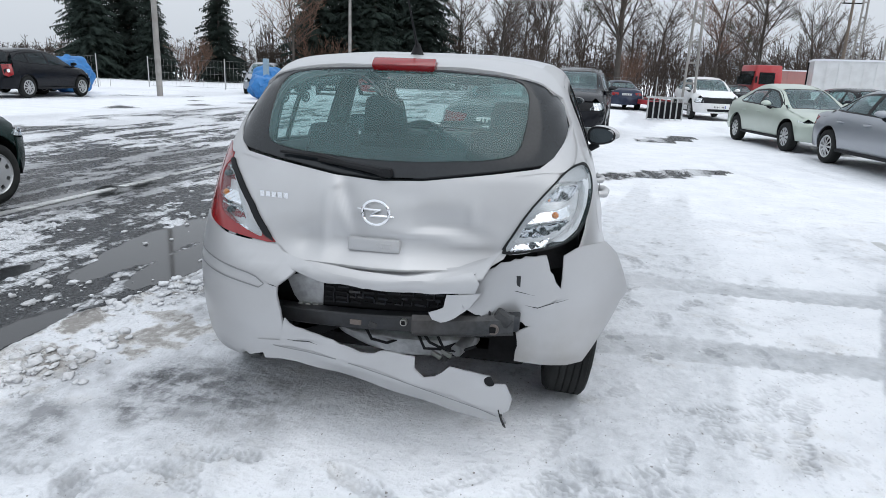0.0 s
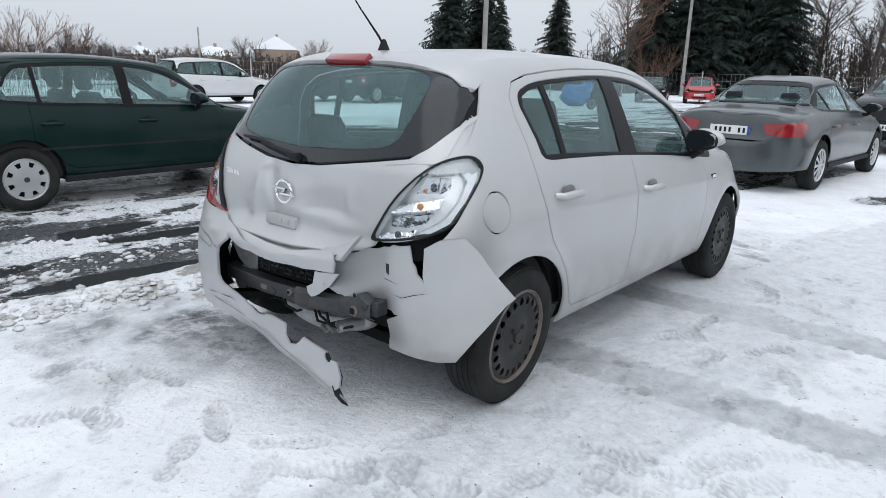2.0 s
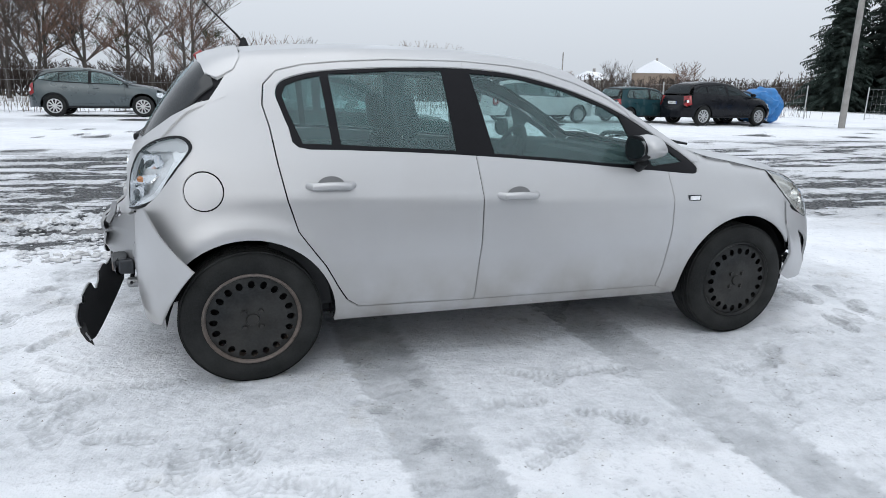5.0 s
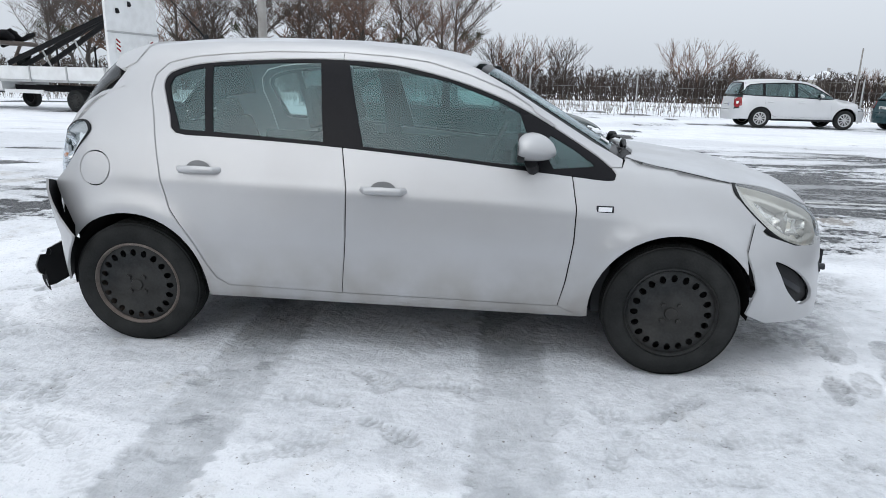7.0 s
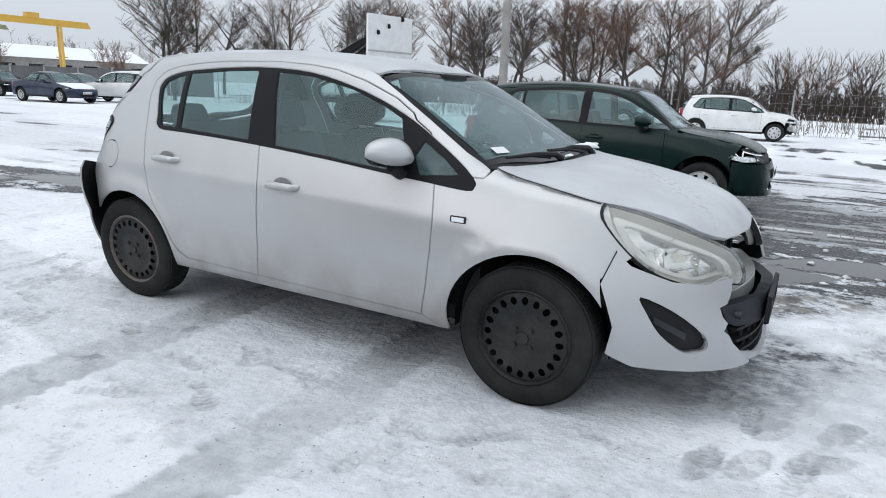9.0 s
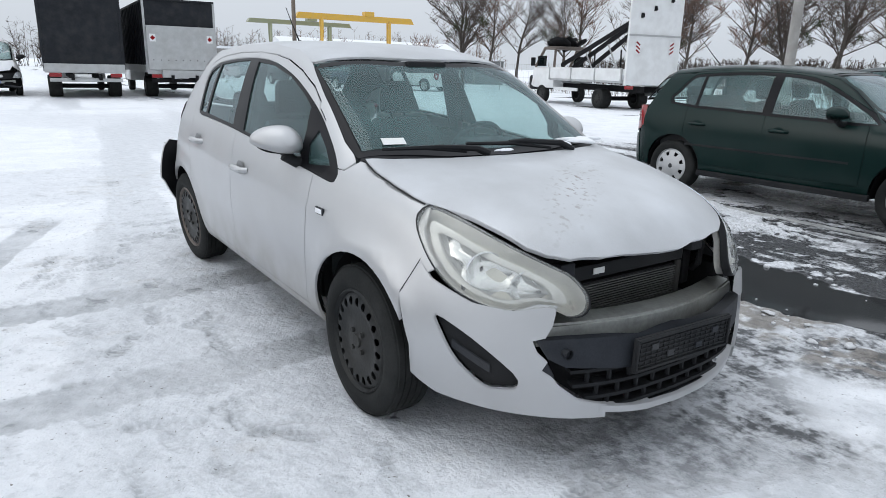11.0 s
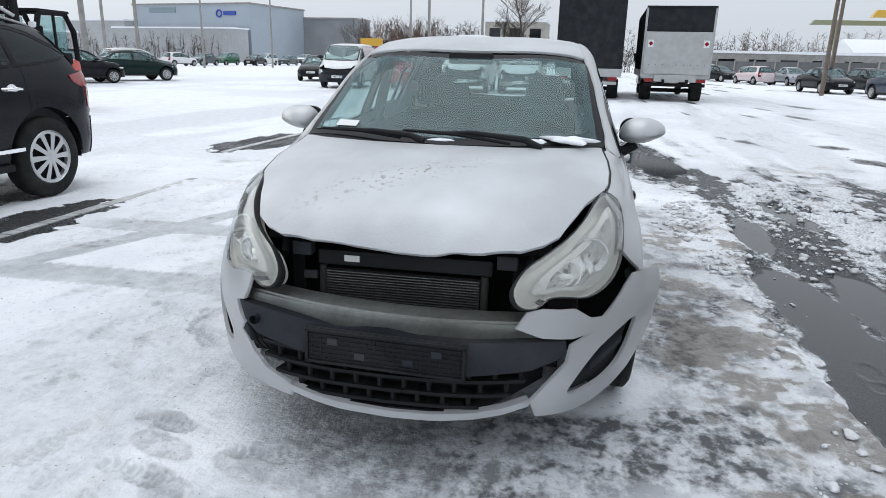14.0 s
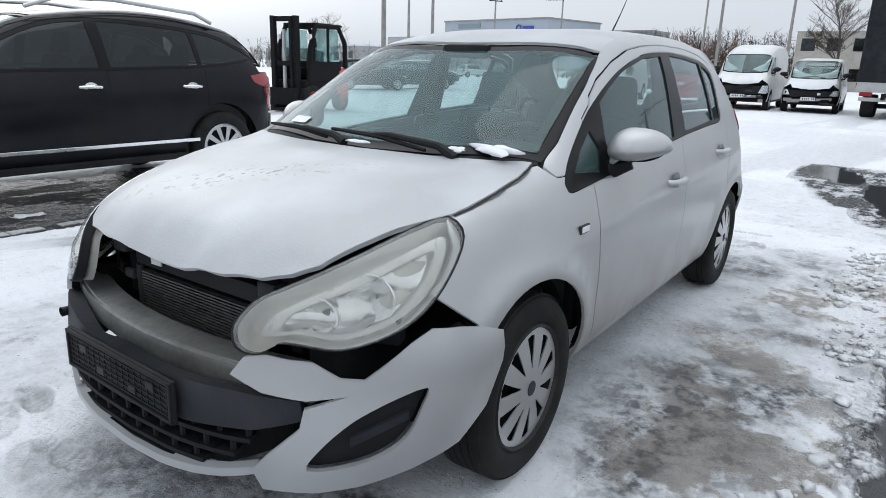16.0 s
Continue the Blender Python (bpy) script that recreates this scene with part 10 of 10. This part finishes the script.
building("small_house", 58, 128, 60, (10, 7, 3.0), M_CREAM, "small cream house with a snowy roof", 1, 3, False)


def gantry(x, y, deg, L, h, mat, label, thick=1.05):
    root = empty("gantry_crane", heading(x, y, deg), label, "crane")
    part("girder", boxed((0, 0, h), (L, 0.8, thick), None, 0.04, (0.95, 1.0)), mat, root)
    part("trolley", boxed((L * 0.1, 0, h + 0.7), (1.6, 1.0, 0.7), None, 0.05), mat, root)
    for sx in (-0.29, 0.28):
        for sy in (-1, 1):
            bm = bmesh.new()
            tube(bm, [(sx * L + sy * 0.9, sy * 2.0, 0), (sx * L, sy * 0.4, h - 0.2)], 0.19, 6)
            part("crane_leg", bm, mat, root)
        part("leg_tie", boxed((sx * L, 0, h * 0.45), (0.16, 2.6, 0.16)), mat, root)
    return root


gantry(-90.5, 46.6, 88, 19.6, 8.1, M_YELLOW, "yellow gantry crane behind the parked cars", 0.85)
gantry(-96.2, 40.0, 92, 17.2, 7.3, paint("dull_green_paint", (0.26, 0.28, 0.17)), "dull green gantry crane", 0.62)


# grey concrete yard wall of slotted panels behind the parked cars
def panel_wall(x0, y0, x1, y1, h):
    d = Vector((x1 - x0, y1 - y0, 0))
    n = int(d.length / 2.6)
    root = empty("wall_yard", Matrix.Translation((x0, y0, 0)) @ Matrix.Rotation(math.atan2(d.y, d.x), 4, "Z"), "grey concrete panel wall behind parked cars", "wall", kind="structure")
    w = d.length / n
    slab = part("panel", boxed((w / 2, 0, h / 2 - 0.1), (w - 0.14, 0.07, h), None, 0.01), M_YARDWALL, root)
    post = part("post", boxed((0, 0, h / 2 - 0.05), (0.16, 0.16, h + 0.15), None, 0.015), M_CONCRETE, root)
    for k in range(1, n):
        for src in (slab, post):
            o = new(src.name.split(".")[0], src.data)
            o.parent = root
            o.location = (k * w, 0, 0)


M_YARDWALL = material("stained_concrete_panels", (0.12, 0.125, 0.13), 0.85, 0, 0.3, 0.8, 0.3, 8, random_tint=0.2)
panel_wall(-76.0, 14.6, -40.5, 34.5, 2.0)
board = empty("billboard", heading(-65.0, -20.2, 15), "small yellow and red billboard on a post", "sign")
part("sign_post", tube(bmesh.new(), [(0, 0, 0), (0, 0, 2.6)], 0.06, 8), M_GALV, board)
part("sign_panel", boxed((0, 0, 2.95), (0.08, 2.3, 0.75), None, 0.01), M_YELLOW, board)
part("sign_panel", boxed((0, 0.75, 2.25), (0.08, 0.8, 0.6), None, 0.01), M_REDP, board)



# ---- trees ----
M_BARK = material("grey_bark", (0.085, 0.075, 0.068), 0.9, 0, 0.35, 4, 0.6, 30)
M_TWIG = material("brown_twigs", (0.080, 0.064, 0.056), 0.9, 0, 0.3, 2, 0.2, 20, random_tint=0.2)
M_RUST_TWIG = material("rusty_brown_twigs", (0.145, 0.085, 0.060), 0.9, 0, 0.35, 2, 0.2, 20, random_tint=0.2)
M_NEEDLE = material("dark_spruce_needles", (0.034, 0.048, 0.042), 0.85, 0, 0.6, 1.2, 0.3, 20, random_tint=0.3)
M_MISTLE = material("mistletoe", (0.035, 0.045, 0.022), 0.85, 0, 0.4, 4, 0.3, 20)


def ribbons(name, segs, mat, parent):
    """Three-sided tapering twigs from (start, end, r0, r1), as one mesh."""
    S = np.array([[*a, *b, r0, r1] for a, b, r0, r1 in segs])
    a, b = S[:, :3], S[:, 3:6]
    d = b - a
    d /= np.linalg.norm(d, axis=1, keepdims=True) + 1e-9
    u = np.cross(d, (0.31, 0.17, 0.93))
    u /= np.linalg.norm(u, axis=1, keepdims=True) + 1e-9
    v = np.cross(d, u)
    co = []
    for p, r in ((a, S[:, 6:7]), (b, S[:, 7:8])):
        for k in range(3):
            t = 2 * math.pi * k / 3
            co.append(p + r * (math.cos(t) * u + math.sin(t) * v))
    n = len(S)
    co = np.concatenate(co)
    i = np.arange(n)
    f = np.concatenate([np.stack([i + k * n, i + ((k + 1) % 3) * n, i + (3 + (k + 1) % 3) * n, i + (3 + k) * n], 1) for k in range(3)])
    me = bpy.data.meshes.new(name)
    me.from_pydata(co.tolist(), [], f.tolist())
    me.update()
    return mesh_object(name, me, mat, parent)


def bare_tree(seed, h, label, mat=None, spread_by=0.55, mistletoe=0, many=4):
    rnd = random.Random(seed)
    root = empty("bare_tree", pose(0, 0, 0), label, "tree")
    trunk, twigs, tips = [], [], []

    def grow(p, d, length, r, depth):
        k = (4, 3, 3, 1)[depth]
        for i in range(k):
            q = p + d * length / k
            d = (d + Vector((rnd.uniform(-1, 1), rnd.uniform(-1, 1), rnd.uniform(-0.3, 0.6))) * 0.14).normalized()
            r1 = r * (0.88 if depth == 0 else 0.80)
            (trunk if depth < 2 else twigs).append((p, q, r, r1))
            if depth < 3 and (depth > 0 or i > 0):
                for _ in range(many if depth == 0 else (3 if depth == 1 else 2)):
                    a = rnd.uniform(0, 6.28)
                    side = Vector((math.cos(a), math.sin(a), rnd.uniform(0.0, 0.6))).normalized()
                    nd = (d * (1 - spread_by) + side * spread_by).normalized()
                    grow(q, nd, length * rnd.uniform(0.36, 0.56), max(0.014, r1 * 0.45), depth + 1)
            p, r = q, r1
        if depth < 2:
            grow(p, d, length * 0.45, max(0.014, r * 0.7), depth + 1)
        if depth >= 1:
            tips.append(p)

    grow(Vector((0, 0, -0.1)), Vector((0, 0, 1)), h * 0.62, 0.020 * h, 0)
    ribbons("trunk", trunk, M_BARK, root)
    ribbons("crown", twigs, mat or M_TWIG, root)["kind"] = "stuff"
    for k in range(mistletoe):
        c = rnd.choice(tips[: max(8, len(tips) // 3)])
        segs = []
        for _ in range(70):
            v = Vector((rnd.gauss(0, 1), rnd.gauss(0, 1), rnd.gauss(0, 1))).normalized() * rnd.uniform(0.1, 0.38)
            w = v + Vector((rnd.uniform(-1, 1), rnd.uniform(-1, 1), rnd.uniform(-1, 1))) * 0.07
            segs.append((c + v, c + w, 0.03, 0.012))
        ribbons("mistletoe", segs, M_MISTLE, root)["kind"] = "stuff"
    return root


def shrub(seed, h, label, mat):
    rnd = random.Random(seed)
    root = empty("bush", pose(0, 0, 0), label, "bush")
    segs = []

    def grow(p, d, length, r, depth):
        for i in range(3):
            q = p + d * length / 3
            d = (d + Vector((rnd.uniform(-1, 1), rnd.uniform(-1, 1), rnd.uniform(-0.4, 0.6))) * 0.2).normalized()
            segs.append((p, q, r, r * 0.8))
            p, r = q, r * 0.8
            if depth < 2:
                for _ in range(3):
                    nd = (d + Vector((rnd.uniform(-1, 1), rnd.uniform(-1, 1), rnd.uniform(-0.2, 0.7))) * 0.8).normalized()
                    grow(p, nd, length * 0.5, max(0.014, r * 0.55), depth + 1)

    for k in range(9):
        a = rnd.uniform(0, 6.28)
        d = Vector((math.cos(a) * 0.55, math.sin(a) * 0.55, 1)).normalized()
        grow(Vector((rnd.uniform(-0.4, 0.4), rnd.uniform(-0.4, 0.4), -0.05)), d, h * 0.62, 0.035, 0 if k < 6 else 1)
    ribbons("twig_crown", segs, mat, root)["kind"] = "stuff"
    return root


def spruce(seed, h, label):
    rnd = random.Random(seed)
    root = empty("spruce", pose(0, 0, 0), label, "tree")
    bm = bmesh.new()
    tube(bm, [(0, 0, -0.1), (0, 0, h * 0.5), (0, 0, h * 0.99)], 0.16, 7, [1.2, 0.7, 0.1])
    part("trunk", bm, M_BARK, root)
    co, fs = [], []
    z = 0.35
    while z < h:
        t = z / h
        R = (0.275 * h) * (1 - t) ** 0.78 * (0.85 + 0.25 * rnd.random()) + 0.08
        for k in range(max(7, int(19 * (1 - t) + 7))):
            a = rnd.uniform(0, 6.283)
            L = R * rnd.uniform(0.50, 1.15)
            lift, droop = rnd.uniform(0.02, 0.16) * L, rnd.uniform(0.22, 0.45) * L
            dx, dy = math.cos(a), math.sin(a)
            n = max(5, int(L / 0.14))
            for j in range(n):
                s0 = 0.15 + 0.85 * j / n
                x, y, zz = dx * L * s0, dy * L * s0, z - droop * s0 * s0 + lift * s0
                for side in (-1, 1):
                    w = (0.13 + 0.36 * (1 - s0)) * min(1.3, L + 0.3) * rnd.uniform(0.5, 1.2)
                    f = rnd.uniform(0.3, 0.9)
                    px, py = -dy * side + dx * f, dx * side + dy * f
                    b = len(co)
                    co.append((x - dx * 0.05, y - dy * 0.05, zz + 0.02))
                    co.append((x + dx * 0.06, y + dy * 0.06, zz - 0.02))
                    co.append((x + px * w, y + py * w, zz - w * rnd.uniform(0.25, 0.9)))
                    fs.append((b, b + 1, b + 2))
                    if rnd.random() < 0.6:
                        co.append((x + px * w * 0.35, y + py * w * 0.35, zz - rnd.uniform(0.12, 0.30)))
                        fs.append((b, b + 3, b + 1))
        z += 0.15 + 0.12 * (1 - t)
    me = bpy.data.meshes.new("crown")
    me.from_pydata(co, [], fs)
    me.update()
    mesh_object("crown", me, M_NEEDLE, root, smooth=False)
    return root


def grove(protos, places, base_h, group):
    """Stands copies of the prototypes; the prototypes take the first places."""
    rnd = random.Random(len(places))
    for k, (x, y, h) in enumerate(places):
        p = protos[k % len(protos)]
        s = h / base_h[k % len(protos)]
        if k < len(protos):
            p.matrix_world = heading(x, y, rnd.uniform(0, 360)) @ Matrix.Scale(s, 4)
            p["group"] = group
            bpy.context.view_layer.update()
        else:
            c = copy_thing(p, heading(x, y, rnd.uniform(0, 360)))
            c.scale = (s, s, s)
            c["group"] = group


grove([spruce(1, 11.0, "tall dark spruce behind the fence"), spruce(2, 10.0, "dark spruce with drooping boughs"), spruce(3, 11.5, "tall dark spruce with dense boughs")],
      [(44.2, 38.2, 12.6), (48.0, 37.5, 13.0), (45.5, 33.6, 8.2), (48.1, 29.2, 9.6), (51.5, 21.9, 13.7), (51.8, 18.9, 12.2), (53.2, 17.3, 14.6), (57.7, 16.4, 15.4), (54.5, 13.0, 14.4), (46.9, 40.4, 12.2), (58.0, 19.6, 14.4), (60.0, 23.0, 11.3)], [11.0, 10.0, 11.5], "spruce row")
tree_a = bare_tree(11, 9.0, "bare grey deciduous tree with mistletoe", mistletoe=5)
tree_b = bare_tree(12, 9.0, "bare spreading tree with fine twigs", spread_by=0.62)
tree_c = bare_tree(13, 9.0, "bare upright slender deciduous tree", spread_by=0.40, mistletoe=3)
tree_d = bare_tree(14, 9.0, "bare brownish tree behind the fence", M_RUST_TWIG, 0.58)
grove([tree_a, tree_b, tree_c, tree_d],
      [(56.9, 10.3, 9.6), (55.4, 6.4, 10.4), (59.8, 3.0, 10.2), (46.7, 22.0, 9.0), (42.9, -3.0, 13.0), (70.5, -8.5, 10.6), (65.9, -0.7, 8.6), (54.9, -11.5, 10.2), (49.4, -13.4, 10.2), (71.9, -25.8, 9.0), (70.4, 7.7, 9.2), (69.2, -16.6, 9.0), (63.0, 5.0, 9.0), (62.0, -5.0, 9.0), (60.0, -20.0, 8.5)], [9.0] * 4, "bare trees behind the fence")
grove([bare_tree(21, 8.0, "bare tree with mistletoe clumps", mistletoe=8), bare_tree(22, 8.0, "bare grey tree with fine twigs", spread_by=0.6), bare_tree(23, 8.0, "bare tree with rusty brown twigs", M_RUST_TWIG, 0.55, 2)],
      [(-28.8, 36.3, 7.6), (-28.3, 39.2, 8.4), (-24.7, 36.8, 7.2), (-21.2, 43.4, 8.0), (-19.7, 46.2, 8.6), (-15.2, 45.8, 9.4), (-14.3, 51.3, 8.8), (-11.1, 48.6, 8.6), (-8.3, 46.5, 8.8), (-4.1, 45.6, 8.6), (-46.5, 34.6, 9.0), (-47.0, 38.0, 8.8), (-33.1, 24.8, 7.6), (-49.7, 43.8, 9.4), (-38.5, 41.0, 9.2), (-25.0, 49.6, 7.8), (-33.0, 45.0, 8.2), (-17.0, 52.0, 8.4), (-55.9, -4.0, 8.0), (-40.0, -41.6, 5.4), (-3.9, 37.5, 6.4), (-37.0, 38.0, 7.6), (-30.0, 42.0, 8.6), (-13.0, 44.0, 7.6), (-16.5, 40.0, 8.0), (-19.0, 39.0, 7.4), (-10.0, 43.0, 7.8), (-6.5, 44.0, 7.6), (-12.5, 41.0, 7.2), (-23.0, 41.0, 8.0)], [8.0] * 3, "bare trees along the field")
grove([shrub(31, 4.5, "dense brown leafless bush", M_TWIG), shrub(32, 4.5, "rusty brown bush with dead leaves", M_RUST_TWIG)],
      [(-0.7, 57.0, 5.2), (1.2, 57.5, 5.8), (4.3, 58.6, 5.4), (10.0, 75.8, 2.9), (14.3, 75.1, 3.6), (17.5, 63.0, 6.0), (22.0, 64.0, 4.3), (30.0, 76.0, 3.6), (34.1, 74.4, 3.2), (38.9, 72.7, 3.8), (24.6, 66.2, 3.4), (20.6, 62.4, 4.8), (-82.5, -25.8, 6.6), (-73.6, -20.4, 5.8), (-79.0, -19.4, 6.6), (-79.4, -16.6, 5.6), (44.0, 70.0, 5.0), (50.0, 66.0, 5.0), (27.0, 72.0, 2.8), (-5.0, 60.0, 4.8), (-10.0, 62.0, 4.6), (48.0, 20.0, 4.2), (52.0, 4.0, 4.4), (54.0, -4.0, 4.2), (50.0, -9.0, 4.0), (45.0, 30.0, 3.6), (-18.0, 58.0, 4.6), (-60.0, 40.0, 5.0), (60.0, -14.0, 4.6), (-100.0, 47.0, 6.0)], [4.5] * 2, "bushes beyond the field")


def far_woods(name, x0, y0, x1, y1, h, n, mat, label, seed):
    """A long band of bare scrub, too far to count its stems."""
    rnd = random.Random(seed)
    segs = []
    d = Vector((x1 - x0, y1 - y0, 0))
    for k in range(n):
        p = Vector((x0, y0, 0)) + d * rnd.random() + Vector((rnd.uniform(-3, 3), rnd.uniform(-3, 3), 0))
        hh = h * rnd.uniform(0.3, 1.0) ** 1.4 * 1.15 + 0.6
        q = p + Vector((rnd.uniform(-1.0, 1.0), rnd.uniform(-1.0, 1.0), hh))
        segs.append((p, q, 0.04, 0.02))
        for j in range(7):
            t = rnd.uniform(0.25, 0.95)
            a = p.lerp(q, t)
            b = a + Vector((rnd.uniform(-1, 1), rnd.uniform(-1, 1), rnd.uniform(0.3, 1.1))) * (0.30 * hh * (1.1 - t))
            segs.append((a, b, 0.032, 0.012))
            for _ in range(2):
                c = a.lerp(b, rnd.uniform(0.3, 0.9))
                segs.append((c, c + Vector((rnd.uniform(-1, 1), rnd.uniform(-1, 1), rnd.uniform(0, 0.9))) * 0.14 * hh, 0.022, 0.010))
    ob = ribbons(name, segs, mat, None)
    return tagged(ob, label, "woods", kind="stuff")


far_woods("field_hedge", -50, 55, 62, 53, 1.9, 3400, M_TWIG, "band of leafless scrub beyond the field", 1)
far_woods("scrub_hedge", 55, 28, 66, -30, 5.0, 1300, M_TWIG, "leafless scrub behind the yard fence", 2)
far_woods("far_scrub", -122, 26, -110, 90, 6.5, 300, M_RUST_TWIG, "brown leafless scrub behind the sheds", 3)
far_woods("distant_woods", -116, -24, -112, 40, 5.5, 420, M_TWIG, "leafless trees on the far side of the yard", 4)
far_woods("spruce_scrub", 48, 46, 60, 16, 2.6, 700, M_TWIG, "low leafless scrub under the spruces", 8)
far_woods("south_scrub", -62, -100, -118, -66, 4.0, 260, M_TWIG, "leafless trees behind the sheds", 7)
far_woods("edge_woods", -86, -12, -80, -25, 5.0, 300, M_TWIG, "dark leafless thicket by the grey block", 5)


def dry_grass(n, seed):
    rnd = random.Random(seed)
    segs = []
    for k in range(n):
        p = Vector((rnd.uniform(-30, 30), rnd.uniform(25.6, 40) ** 1.0, 0))
        hh = rnd.uniform(0.25, 0.7)
        segs.append((p, p + Vector((rnd.uniform(-0.12, 0.12), rnd.uniform(-0.12, 0.12), hh)), 0.012, 0.005))
    ob = ribbons("dry_grass", segs, M_STRAW, None)
    return tagged(ob, "dry yellow grass stalks standing in field snow", "grass", kind="stuff")


M_STRAW = material("dry_straw", (0.14, 0.11, 0.08), 0.9, 0, 0.3, 3)
dry_grass(2600, 6)


# ---- settled snow on the wreck ----
def snow_patch(name, x, y, z, size, deg, label, seed, lean=0.0):
    """A low uneven heap of snow."""
    rnd = random.Random(seed)
    bm = bmesh.new()
    bmesh.ops.create_uvsphere(bm, u_segments=22, v_segments=12, radius=1.0)
    ph = [rnd.uniform(0, 6.28) for _ in range(6)]
    for v in bm.verts:
        c = v.co
        a = math.atan2(c.y, c.x)
        k = 1 + 0.22 * math.sin(3 * a + ph[0]) + 0.18 * math.sin(5 * a + ph[1]) + 0.08 * math.sin(9 * a + ph[2])
        h = 1 + 0.35 * math.sin(4 * c.x + ph[3]) * math.cos(5 * c.y + ph[4])
        v.co = Vector((c.x * size[0] * k, c.y * size[1] * k, max(c.z, -0.25) * size[2] * h))
    bmesh.ops.transform(bm, matrix=Matrix.Translation((x, y, z)) @ Matrix.Rotation(radians(deg), 4, "Z") @ Matrix.Rotation(lean, 4, "Y"), verts=bm.verts)
    return tagged(part(name, bm, M_SNOW_CAP, smooth=True), label, "snow")


snow_patch("snow_mound", 1.035, 0.54, 1.000, (0.030, 0.11, 0.013), -14, "small heap of snow at the windscreen base", 1, 0.35)
snow_patch("snow_mound", 1.065, 0.40, 0.992, (0.018, 0.04, 0.008), -8, "small heap of snow at the windscreen base", 2, 0.3)
snow_patch("snow_mound", 1.115, -0.02, 0.985, (0.012, 0.05, 0.008), 0, "thin snow on the scuttle by a wiper", 3)
